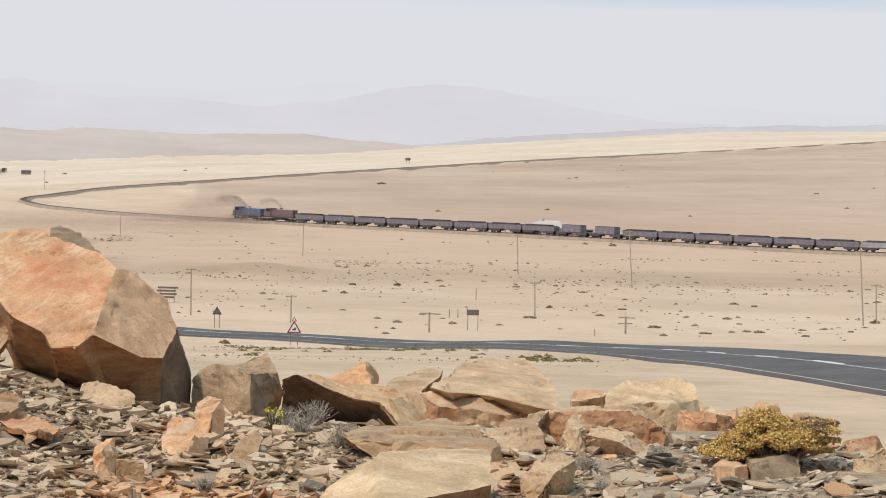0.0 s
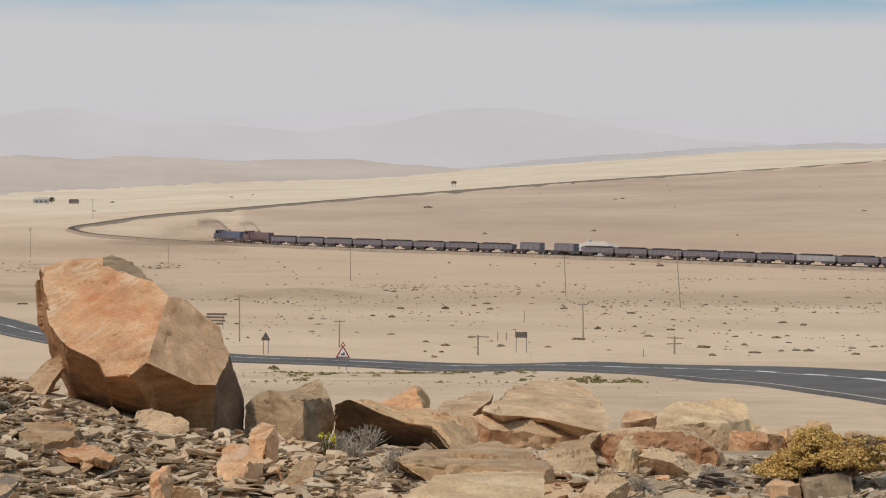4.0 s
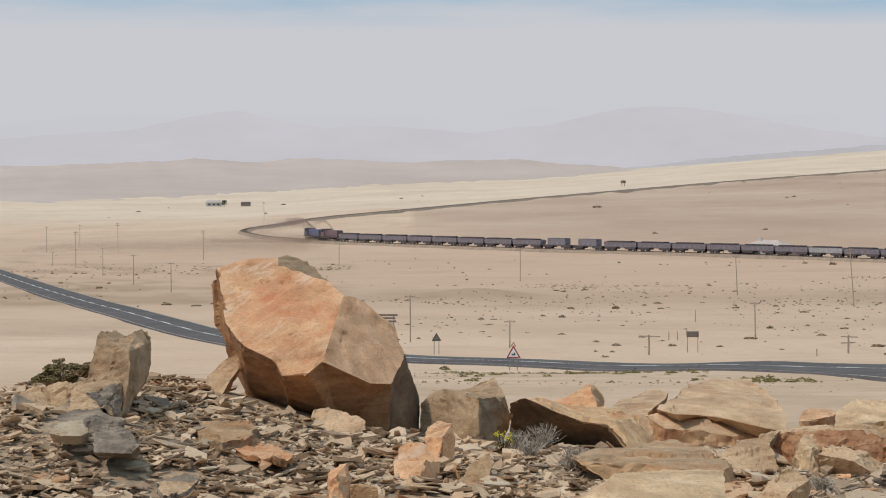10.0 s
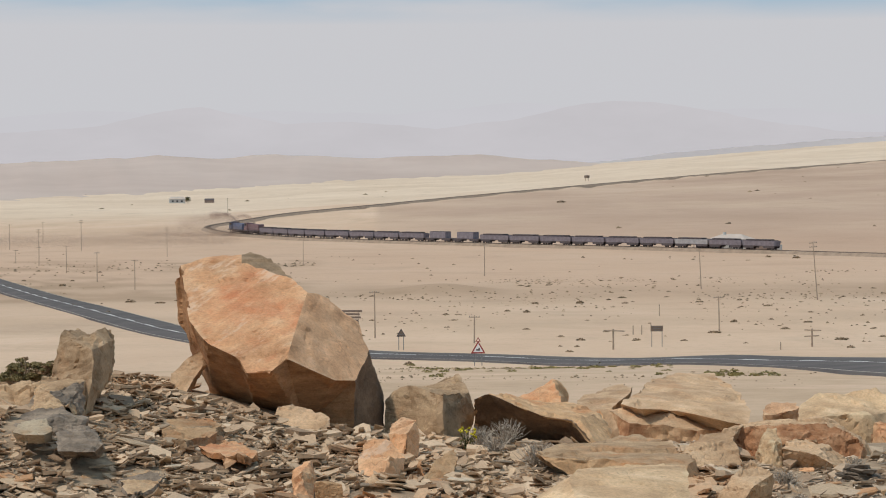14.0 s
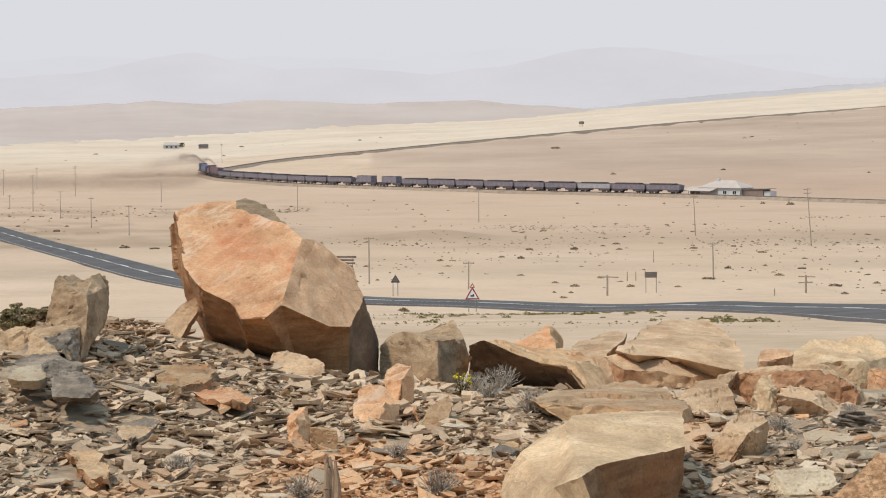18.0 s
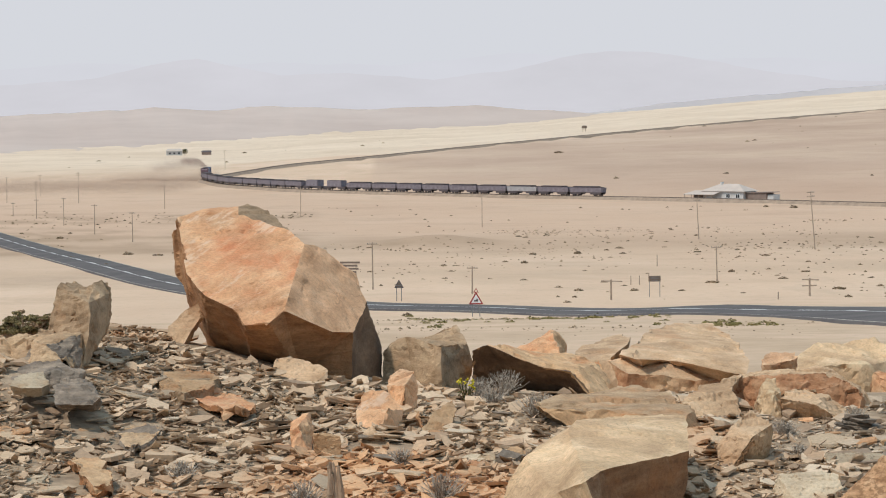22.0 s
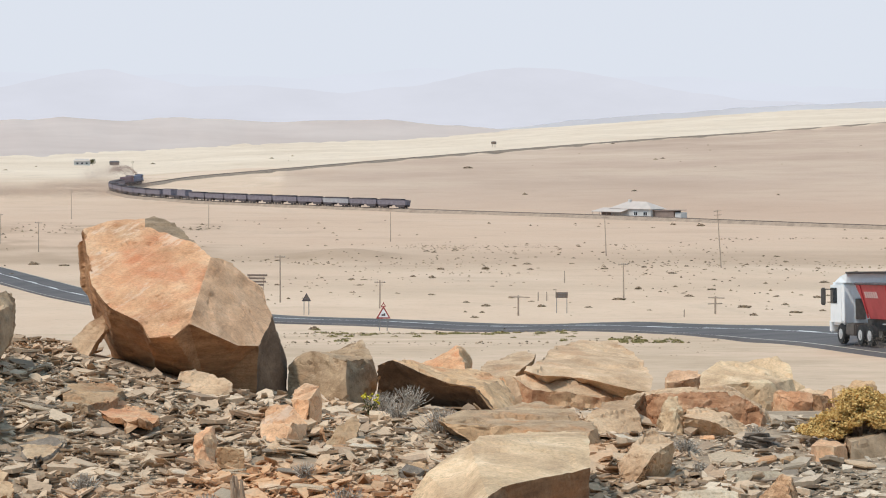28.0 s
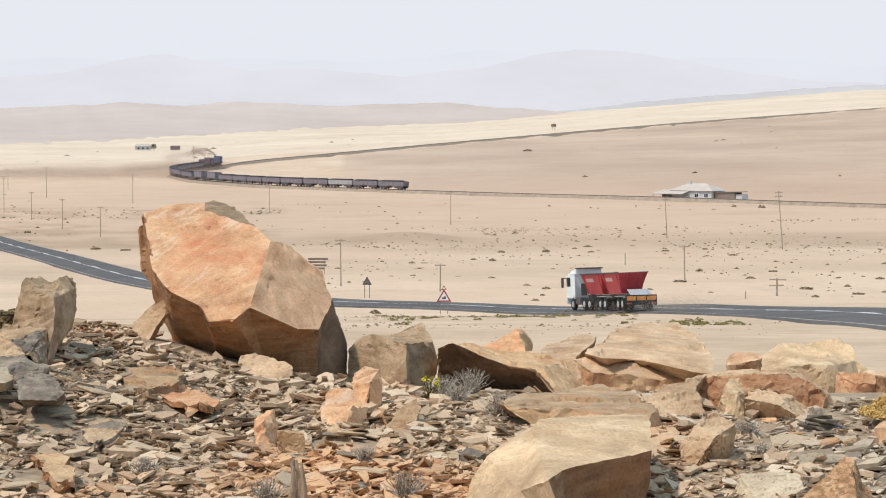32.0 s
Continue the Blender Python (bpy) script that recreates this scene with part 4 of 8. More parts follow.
def chunk(label, corners, faces, rim, push, mats, cuts=5, rough=.012, seed=1, shrink=.78, name="rock"):
    """A broken rock from its named corners: the faces that show, each with its stone, and a smaller back face pushed away from the rim."""
    P = {k: Vector(v) for k, v in corners.items()}
    for v in P.values():
        z = on(v.x, v.y)
        if -.1 < v.z - z < .08:
            v.z = z - .04
    o = sum(P.values(), Vector()) / len(P)
    o.z = min(v.z for v in P.values())
    bm = bmesh.new()
    V = {k: bm.verts.new(v - o) for k, v in P.items()}
    for stone, names in faces:
        bm.faces.new([V[k] for k in names]).material_index = stone
    ring = [V[k] for k in rim]
    mid = sum((v.co for v in ring), Vector()) / len(ring)
    far = [bm.verts.new(mid + (v.co - mid) * shrink + Vector(push)) for v in ring]
    for i in range(len(ring)):
        j = (i + 1) % len(ring)
        bm.faces.new((ring[i], ring[j], far[j], far[i]))
    bm.faces.new(far)
    xs, ys = [v.x for v in P.values()], [v.y for v in P.values()]
    FEET.append((min(xs), max(xs), min(ys), max(ys)))
    bmesh.ops.recalc_face_normals(bm, faces=bm.faces[:])
    ob = new(name, weather(name, bm, cuts, rough, seed, mats, None, 6.0))
    ob.matrix_basis = Matrix.Translation(o)
    return tagged(ob, label, "rock", "rocks on the hill top")


# right flank is coloured as shade, the brown underside partly so
chunk("large split boulder with an orange stained face and a brown underside darkened for shade", dict(A=(-1.84, 15.80, 17.29), D=(-1.03, 15.50, 17.20), G=(-1.00, 14.40, 16.75), M=(-1.90, 15.95, 17.16), N=(-1.88, 16.00, 16.90), O=(-1.78, 15.85, 16.67), P=(-1.59, 15.50, 16.49), Q=(-1.27, 15.10, 16.36), R=(-0.92, 14.95, 16.31), S=(-0.60, 14.95, 16.26), T=(-0.40, 15.30, 16.18), U=(-0.41, 15.55, 16.39), V=(-0.49, 15.30, 16.73), a=(-1.43, 16.05, 17.35), b=(-1.37, 16.10, 17.36), c=(-1.17, 15.95, 17.30), B=(-1.68, 15.90, 17.34), C=(-1.41, 15.82, 17.32), E=(-0.92, 15.29, 17.12), F=(-0.96, 14.89, 16.95), H=(-1.09, 14.26, 16.68), I=(-1.26, 14.25, 16.67), J=(-1.34, 14.47, 16.76), K=(-1.54, 14.65, 16.83), L=(-1.69, 14.98, 16.96), W=(-0.57, 14.85, 16.56), X=(-0.70, 14.67, 16.58), Y=(-0.57, 15.46, 16.91), Z=(-0.78, 15.42, 17.08)),
      [(0, 'ABCDEFGHIJKL'), (1, 'EZYVWXGF'), (2, 'MALKON'), (2, 'KJPO'), (2, 'JIQP'), (2, 'IHRQ'), (2, 'HGXR'), (2, 'XWSR'), (4, 'WVUTS'), (3, 'CabcD'), (0, 'BaC')], "MABabcDEZYVUTSRQPON", (-0.04, 1.0, -0.22), [M_ORANGE, M_WARM, M_BROWN, M_CRUST_SHADE, M_SHADE_DARK], cuts=6, rough=0.014, seed=5, shrink=.62, name='boulder')
# the front's brown also holds the shade it stands in
chunk("pale sandstone block with a brown broken front darkened for shade", dict(A=(0.25, 9.62, 16.35), D=(0.55, 9.92, 16.60), E=(0.60, 10.10, 16.61), F=(0.78, 10.35, 16.58), G=(1.13, 10.45, 16.58), H=(1.10, 10.05, 16.56), I=(1.07, 9.75, 16.53), L=(0.57, 8.98, 16.53), O=(0.26, 9.58, 16.30), P=(0.60, 8.98, 16.45), Q=(0.64, 8.96, 16.32), R=(0.68, 8.92, 16.23), S=(0.68, 8.74, 16.03), T=(0.19, 9.28, 15.91), U=(0.20, 9.45, 16.13), V=(1.07, 9.80, 16.40), W=(0.99, 9.72, 16.19), X=(0.92, 9.62, 16.17), Y=(1.02, 9.75, 15.80), Z=(0.68, 9.12, 16.20), B=(0.28, 9.68, 16.42), C=(0.35, 9.75, 16.51), J=(0.98, 9.64, 16.53), K=(0.65, 9.20, 16.54), M=(0.46, 9.20, 16.45), N=(0.31, 9.45, 16.35)),
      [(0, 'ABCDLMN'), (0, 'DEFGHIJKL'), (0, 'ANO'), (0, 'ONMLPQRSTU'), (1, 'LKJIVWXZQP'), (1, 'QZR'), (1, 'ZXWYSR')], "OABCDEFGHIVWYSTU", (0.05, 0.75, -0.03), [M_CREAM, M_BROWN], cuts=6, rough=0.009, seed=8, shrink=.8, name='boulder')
chunk("brown speckled pointed rock", dict(A=(1.83, 9.35, 16.56), B=(1.86, 9.32, 16.55), F=(1.35, 9.00, 16.23), G=(1.28, 8.95, 16.08), H=(1.63, 8.75, 16.07), I=(1.83, 9.10, 16.44), J=(1.91, 9.35, 16.45), K=(1.97, 9.30, 16.35), L=(2.03, 9.25, 16.22), M=(2.08, 9.15, 16.02), N=(1.84, 8.85, 16.27), C=(1.78, 9.31, 16.52), D=(1.64, 9.21, 16.43), E=(1.50, 9.10, 16.33)),
      [(0, 'ACDEFGHNI'), (0, 'AIJB'), (0, 'IJKLMHN')], "ABJKLMHGFEDC", (0.02, 0.5, -0.12), [M_SPECKLE], cuts=5, rough=0.012, seed=11, shrink=.7, name='boulder')
# its right face takes the dark stone as shade
chunk("grey-brown broken rock with a loose flake on top beside a boulder", dict(A=(-0.42, 15.35, 16.37), B=(-0.35, 15.40, 16.44), C=(-0.25, 15.35, 16.48), D=(-0.00, 15.05, 16.46), E=(-0.01, 14.98, 16.35), F=(-0.00, 15.00, 16.19), G=(-0.19, 15.10, 16.17), H=(-0.42, 15.25, 16.11), I=(0.17, 15.50, 16.41), J=(0.20, 15.50, 16.26), K=(0.17, 15.35, 16.09), L=(-0.14, 15.60, 16.45), M=(0.02, 15.80, 16.49), N=(0.10, 15.85, 16.50), O=(0.14, 15.70, 16.46)),
      [(0, 'ABCDEFGH'), (1, 'DIJKFE'), (0, 'CLMNOID')], "ABCLMNOIJKFGH", (0, 0.5, -0.03), [M_GREY, M_CRUST_SHADE], cuts=5, rough=0.015, seed=21)
# the overhung front has its shade put into the stone colour
chunk("long wedge of rock with a pale top and a shade-coloured front", dict(A=(0.20, 15.15, 16.40), B=(0.30, 15.15, 16.44), C=(0.45, 15.05, 16.38), D=(0.68, 15.05, 16.29), E=(0.85, 15.00, 16.27), F=(1.03, 15.00, 16.14), G=(0.74, 15.40, 16.06), H=(0.51, 15.55, 16.07), I=(0.20, 15.55, 16.10), J=(0.40, 15.70, 16.38), K=(0.56, 16.10, 16.30), L=(0.96, 16.30, 16.23), M=(1.14, 16.00, 16.22), N=(1.17, 15.20, 16.13)),
      [(1, 'ABCDEFGHI'), (0, 'BJKC'), (0, 'KLDC'), (0, 'LMED'), (0, 'MNFE')], "ABJKLMNFGHI", (0, 0.4, -0.05), [M_TAN, M_SHADE_DARK], cuts=5, rough=0.017, seed=14)
chunk("orange pointed slab standing among rocks behind the crest", dict(A=(0.67, 20.50, 15.84), B=(0.83, 20.60, 15.92), C=(1.00, 20.70, 16.00), D=(1.06, 20.40, 15.88), E=(1.08, 20.00, 15.42), F=(0.66, 20.00, 15.42), G=(1.06, 20.90, 15.95), H=(1.17, 20.90, 15.80), I=(1.22, 20.50, 15.35)),
      [(0, 'ABCDEF'), (1, 'CGHIED')], "ABCGHIEF", (0, 0.5, 0), [M_ORANGE, M_TAN], cuts=4, rough=0.021, seed=23)
chunk("pale flat-backed rock split from its neighbour by a dark crack", dict(A=(1.16, 19.80, 15.81), D=(1.72, 21.80, 15.84), H=(1.47, 19.70, 15.84), I=(1.54, 19.55, 15.70), J=(1.58, 19.50, 15.56), K=(1.16, 19.60, 15.54), B=(1.26, 21.01, 15.80), C=(1.49, 21.55, 15.82), E=(1.79, 21.41, 15.85), F=(1.72, 20.82, 15.85), G=(1.55, 20.05, 15.85)),
      [(0, 'ABCDEFGH'), (0, 'AHIJK')], "ABCDEFGHIJK", (0, 0.4, -0.25), [M_PALE], cuts=5, rough=0.017, seed=41, shrink=.85)
chunk("broad pale rock split from its neighbour by a dark crack", dict(A=(1.56, 19.70, 15.86), E=(2.70, 22.60, 15.86), H=(2.71, 19.90, 15.78), I=(2.65, 19.60, 15.69), L=(1.96, 19.50, 15.84), B=(1.72, 20.46, 15.89), C=(1.99, 21.72, 15.90), D=(2.30, 22.34, 15.89), F=(2.78, 21.74, 15.82), G=(2.78, 20.81, 15.80), J=(2.38, 19.00, 15.79), K=(2.14, 19.32, 15.82), M=(1.68, 19.31, 15.87)),
      [(0, 'ABCDEFGHIJKLM')], "ABCDEFGHIJKLM", (0, 0.16, -0.13), [M_PALE], cuts=5, rough=0.021, seed=43, shrink=.9)
chunk("rusty broken slab lying under a pale split rock", dict(A=(1.44, 19.60, 15.83), B=(1.59, 19.75, 15.85), C=(1.97, 19.60, 15.81), D=(2.35, 19.65, 15.73), E=(2.61, 19.60, 15.68), F=(2.61, 19.40, 15.50), G=(2.22, 19.30, 15.51), H=(2.05, 19.35, 15.57), I=(1.88, 19.35, 15.51), J=(1.53, 19.40, 15.50), K=(1.87, 19.32, 15.74), L=(2.17, 19.32, 15.69), M=(1.59, 19.40, 15.74), N=(2.34, 19.40, 15.68)),
      [(0, 'ABCDENLKM'), (1, 'AMKLNEFGHIJ')], "ABCDEFGHIJ", (0, 1.2, -0.2), [M_PALE, M_RUST], cuts=5, rough=0.021, seed=44, shrink=.85)
chunk("small pale block with a rusty foot resting on slabs", dict(A=(2.45, 17.40, 16.07), B=(2.55, 17.60, 16.11), C=(2.76, 17.65, 16.10), D=(2.76, 17.50, 16.07), E=(2.75, 17.45, 16.00), F=(2.68, 17.35, 16.00), G=(2.51, 17.30, 15.99), H=(2.46, 17.32, 16.03), I=(2.69, 17.32, 16.07), J=(2.52, 17.28, 16.04)),
      [(0, 'ABCDIJH'), (1, 'HJIFG'), (1, 'IDEF')], "ABCDEFGH", (0, 0.2, -0.32), [M_WARM, M_RUST], cuts=4, rough=0.011, seed=29)
chunk("large smooth sand-coloured boulder behind the crest", dict(A=(2.87, 18.90, 15.79), B=(3.03, 19.10, 15.92), C=(3.23, 19.40, 15.99), D=(3.46, 19.50, 15.97), E=(3.73, 19.50, 16.01), F=(3.82, 19.40, 15.96), G=(3.83, 19.20, 15.86), H=(3.93, 19.20, 15.79), I=(3.93, 18.90, 15.39), J=(3.41, 18.60, 15.39), K=(2.85, 18.70, 15.38), L=(3.23, 18.75, 15.87), M=(3.55, 18.75, 15.87)),
      [(0, 'ABCDL'), (0, 'DEFGML'), (0, 'ALJK'), (0, 'LMJ'), (0, 'MGHIJ')], "ABCDEFGHIJK", (0, 0.9, -0.1), [M_CREAM], cuts=5, rough=0.018, seed=27, shrink=.75)
chunk("low pale hump of rock beside a smooth boulder", dict(A=(3.43, 17.60, 15.75), B=(3.51, 17.80, 15.88), C=(3.72, 18.10, 15.92), D=(3.98, 18.20, 15.88), E=(4.11, 18.00, 15.83), F=(4.15, 17.80, 15.72), G=(4.07, 17.40, 15.60), H=(3.37, 17.30, 15.61), I=(3.77, 17.60, 15.84)),
      [(0, 'ABCDI'), (0, 'DEFI'), (0, 'AIFGH')], "ABCDEFGH", (0, 0.5, -0.1), [M_PALE], cuts=4, rough=0.021, seed=28, shrink=.75)
chunk("arched rusty ledge on the crest with a pale upper edge", dict(A=(1.66, 13.10, 16.42), B=(1.76, 13.30, 16.44), C=(1.93, 13.35, 16.45), D=(2.12, 13.40, 16.45), E=(2.25, 13.40, 16.47), F=(2.35, 13.30, 16.44), G=(2.46, 13.20, 16.38), H=(2.51, 13.00, 16.32), I=(2.50, 12.85, 16.30), J=(2.36, 12.85, 16.30), K=(2.23, 12.90, 16.33), L=(2.13, 12.95, 16.37), M=(1.98, 12.95, 16.38), N=(1.84, 12.95, 16.33), O=(1.63, 12.90, 16.28), P=(1.79, 13.05, 16.46), Q=(2.09, 13.08, 16.48), R=(2.22, 13.08, 16.48), S=(2.33, 13.00, 16.44), T=(2.42, 12.95, 16.37)),
      [(0, 'ABCDEFGHTSRQP'), (1, 'APQRSTHIJKLMNO')], "ABCDEFGHIJKLMNO", (0, 0.5, -0.12), [M_PALE, M_RUST], cuts=6, rough=0.017, seed=84, shrink=.85)
chunk("pale slab tilted against a rusty ledge", dict(A=(1.32, 12.60, 16.37), B=(1.49, 13.00, 16.42), C=(1.74, 13.10, 16.46), D=(1.65, 12.85, 16.41), E=(1.72, 12.60, 16.33), F=(1.54, 12.50, 16.32), G=(1.37, 12.50, 16.34)),
      [(0, 'ABCD'), (0, 'ADEFG')], "ABCDEFG", (0, 0.25, -0.15), [M_PALE], cuts=5, rough=0.012, seed=82, shrink=.85)
chunk("pale upright stone standing before a rusty ledge", dict(A=(1.75, 12.60, 16.37), B=(1.79, 12.65, 16.45), C=(1.83, 12.75, 16.48), D=(1.88, 12.75, 16.48), E=(1.89, 12.62, 16.41), F=(1.90, 12.50, 16.33), G=(1.79, 12.50, 16.32), H=(1.84, 12.52, 16.41)),
      [(0, 'ABCDH'), (0, 'AHFG'), (0, 'DEFH')], "ABCDEFG", (0, 0.2, -0.06), [M_CREAM], cuts=4, rough=0.009, seed=85)
chunk("thin pale plate lying below a rusty ledge", dict(A=(1.86, 12.50, 16.40), B=(1.94, 12.75, 16.40), C=(2.06, 12.85, 16.41), D=(2.19, 12.70, 16.38), E=(2.33, 12.60, 16.35), F=(2.52, 12.50, 16.33), G=(2.28, 12.30, 16.34), H=(2.04, 12.35, 16.38)),
      [(0, 'ABCDEFGH')], "ABCDEFGH", (0, 0.1, -0.12), [M_PALE], cuts=4, rough=0.011, seed=86, shrink=.92)
chunk("long layered grey ledge behind a sandstone block", dict(A=(0.50, 12.30, 16.40), B=(0.63, 12.75, 16.39), C=(0.91, 13.20, 16.37), D=(1.15, 13.50, 16.37), E=(1.28, 13.20, 16.37), F=(1.37, 12.50, 16.37), G=(1.37, 12.20, 16.38), H=(1.30, 12.00, 16.38), I=(1.07, 12.00, 16.39), J=(0.90, 12.10, 16.40), K=(0.72, 12.15, 16.40), L=(0.54, 12.25, 16.37), M=(0.72, 12.15, 16.35), N=(1.07, 11.95, 16.31), O=(1.28, 11.85, 16.27), P=(1.39, 12.10, 16.26)),
      [(0, 'ABCDEFGHIJK'), (1, 'AKJIHONML'), (1, 'HGPO')], "ABCDEFGPONML", (0, 0.6, -0.1), [M_GREY, M_TAN], cuts=6, rough=0.017, seed=81, shrink=.85)
# a darker tan on the flank puts its shade into the stone
chunk("pale tilted block on the shale with a shaded flank", dict(A=(1.33, 10.95, 16.38), B=(1.41, 11.00, 16.45), C=(1.51, 11.10, 16.52), D=(1.62, 11.05, 16.46), E=(1.63, 11.10, 16.40), F=(1.59, 11.05, 16.36), G=(1.47, 10.90, 16.32), H=(1.37, 10.85, 16.30), I=(1.33, 10.85, 16.33), J=(1.50, 10.85, 16.43), K=(1.40, 10.78, 16.34)),
      [(0, 'ABCDJKHI'), (1, 'DEFGHKJ')], "ABCDEFGHI", (0.02, 0.2, -0.05), [M_PALE, M_TAN], cuts=5, rough=0.009, seed=35)
# right face is darkened in colour, since it turns from the sun
chunk("upright grey-brown rock with a jagged top beside a bush", dict(A=(-2.33, 13.35, 16.74), B=(-2.29, 13.35, 16.90), C=(-2.28, 13.40, 17.00), D=(-2.26, 13.45, 17.02), E=(-2.17, 13.40, 16.99), F=(-2.11, 13.42, 16.98), G=(-2.07, 13.50, 17.01), H=(-2.03, 13.55, 17.02), I=(-1.98, 13.50, 16.94), J=(-1.97, 13.40, 16.75), K=(-2.00, 13.20, 16.65), L=(-2.07, 12.95, 16.56), M=(-2.29, 13.10, 16.54), N=(-2.04, 13.10, 16.92), O=(-2.02, 13.05, 16.86), P=(-2.03, 13.00, 16.74)),
      [(0, 'ABCDNOPLM'), (0, 'DEFGN'), (1, 'GHIJKLPON')], "ABCDEFGHIJKLM", (0, 0.4, 0), [M_GREY, M_CRUST_SHADE], cuts=5, rough=0.012, seed=61, shrink=.8)
chunk("pale triangular stone leaning on a boulder", dict(A=(-1.83, 14.90, 16.53), B=(-1.81, 14.95, 16.61), C=(-1.71, 15.10, 16.70), D=(-1.64, 15.20, 16.74), E=(-1.61, 15.20, 16.71), F=(-1.61, 15.05, 16.64), G=(-1.65, 14.90, 16.58), H=(-1.71, 14.80, 16.52)),
      [(0, 'ABCDEFGH')], "ABCDEFGH", (0.05, 0.14, 0.02), [M_PALE], cuts=4, rough=0.006, seed=47, shrink=.85)
chunk("grey broken rock at the foot of an upright stone", dict(A=(-2.36, 12.90, 16.75), B=(-2.32, 13.10, 16.77), C=(-2.20, 13.10, 16.75), D=(-2.07, 13.00, 16.75), E=(-2.04, 12.75, 16.61), F=(-2.11, 12.65, 16.64), G=(-2.22, 12.70, 16.73), H=(-2.30, 12.60, 16.60)),
      [(0, 'ABCDG'), (1, 'DEFG'), (0, 'AGFH')], "ABCDEFH", (0, 0.4, -0.05), [M_GREY, M_SLATE], cuts=5, rough=0.015, seed=75)
chunk("grey rock in a heap of slates beside a bush", dict(A=(-2.70, 13.00, 16.70), B=(-2.52, 13.10, 16.72), C=(-2.43, 13.20, 16.75), D=(-2.34, 13.00, 16.72), E=(-2.32, 12.80, 16.64), F=(-2.64, 12.70, 16.60), G=(-2.42, 12.85, 16.69)),
      [(0, 'ABCDG'), (1, 'AGDEF')], "ABCDEF", (0, 0.4, -0.05), [M_GREY, M_SLATE], cuts=5, rough=0.015, seed=76)
chunk("large dark slate slab sloping down from grey rocks", dict(A=(-2.47, 12.50, 16.62), B=(-2.34, 12.80, 16.68), C=(-2.22, 12.75, 16.68), D=(-2.07, 12.55, 16.63), E=(-1.96, 12.40, 16.60), F=(-1.99, 12.25, 16.54), G=(-2.15, 12.20, 16.54), H=(-2.42, 12.25, 16.54), I=(-2.15, 12.30, 16.61)),
      [(0, 'ABCDEI'), (0, 'AIGH'), (0, 'IEFG')], "ABCDEFGH", (0, 0.35, -0.08), [M_SLATE], cuts=5, rough=0.012, seed=73)
chunk("whitish shale plate on darker slates", dict(A=(-2.28, 11.90, 16.59), B=(-2.28, 12.15, 16.62), C=(-2.15, 12.20, 16.63), D=(-2.07, 11.95, 16.59), E=(-2.10, 11.85, 16.58), F=(-2.21, 11.85, 16.58)),
      [(0, 'ABCDEF')], "ABCDEF", (0, 0.06, -0.06), [M_WHITE], cuts=4, rough=0.006, seed=72, shrink=.92)
chunk("dark slate block at the foot of grey rocks", dict(A=(-2.05, 11.90, 16.58), B=(-2.04, 12.10, 16.60), C=(-1.90, 12.10, 16.61), D=(-1.77, 11.75, 16.54), E=(-1.80, 11.65, 16.51), F=(-2.01, 11.70, 16.51), G=(-1.89, 11.85, 16.59)),
      [(0, 'ABCG'), (0, 'CDEG'), (0, 'AGEF')], "ABCDEF", (0, 0.2, -0.08), [M_SLATE], cuts=4, rough=0.011, seed=74)
chunk("pale orange stone standing upright in a cluster", dict(A=(-0.32, 13.00, 16.43), B=(-0.31, 13.05, 16.49), C=(-0.25, 13.10, 16.52), D=(-0.16, 13.10, 16.50), E=(-0.14, 13.05, 16.43), F=(-0.15, 12.90, 16.32), G=(-0.21, 12.80, 16.29), H=(-0.27, 12.80, 16.32), I=(-0.21, 12.85, 16.45), J=(-0.24, 12.78, 16.35)),
      [(0, 'ABCDI'), (1, 'DEFGJI'), (1, 'AIJGH')], "ABCDEFGH", (0, 0.15, 0), [M_WARM, M_ORANGE], cuts=4, rough=0.009, seed=49)
chunk("orange-stained pale stone in a cluster", dict(A=(-0.47, 12.30, 16.38), B=(-0.45, 12.40, 16.45), C=(-0.39, 12.50, 16.48), D=(-0.32, 12.50, 16.47), E=(-0.21, 12.35, 16.38), F=(-0.23, 12.20, 16.32), G=(-0.35, 12.10, 16.29), H=(-0.46, 12.15, 16.28), I=(-0.29, 12.15, 16.41)),
      [(0, 'ABCDEI'), (1, 'AIEFGH')], "ABCDEFGH", (0, 0.2, -0.04), [M_ORANGE, M_WARM], cuts=4, rough=0.009, seed=50)
chunk("dark brown stone between paler stones", dict(A=(-0.24, 12.15, 16.33), B=(-0.20, 12.30, 16.36), C=(-0.13, 12.35, 16.37), D=(-0.08, 12.15, 16.28), E=(-0.15, 12.00, 16.24), F=(-0.23, 12.05, 16.24)),
      [(0, 'ABCDEF')], "ABCDEF", (0, 0.15, -0.05), [M_BROWN], cuts=4, rough=0.011, seed=52)
chunk("tan wedge-shaped stone in a cluster", dict(A=(-0.14, 12.10, 16.33), B=(-0.06, 12.30, 16.37), C=(0.06, 12.45, 16.42), D=(0.08, 12.35, 16.38), E=(0.02, 12.10, 16.31), F=(-0.08, 12.00, 16.29), G=(-0.13, 12.05, 16.30)),
      [(0, 'ABCDEFG')], "ABCDEFG", (0, 0.15, -0.08), [M_TAN], cuts=4, rough=0.009, seed=51)
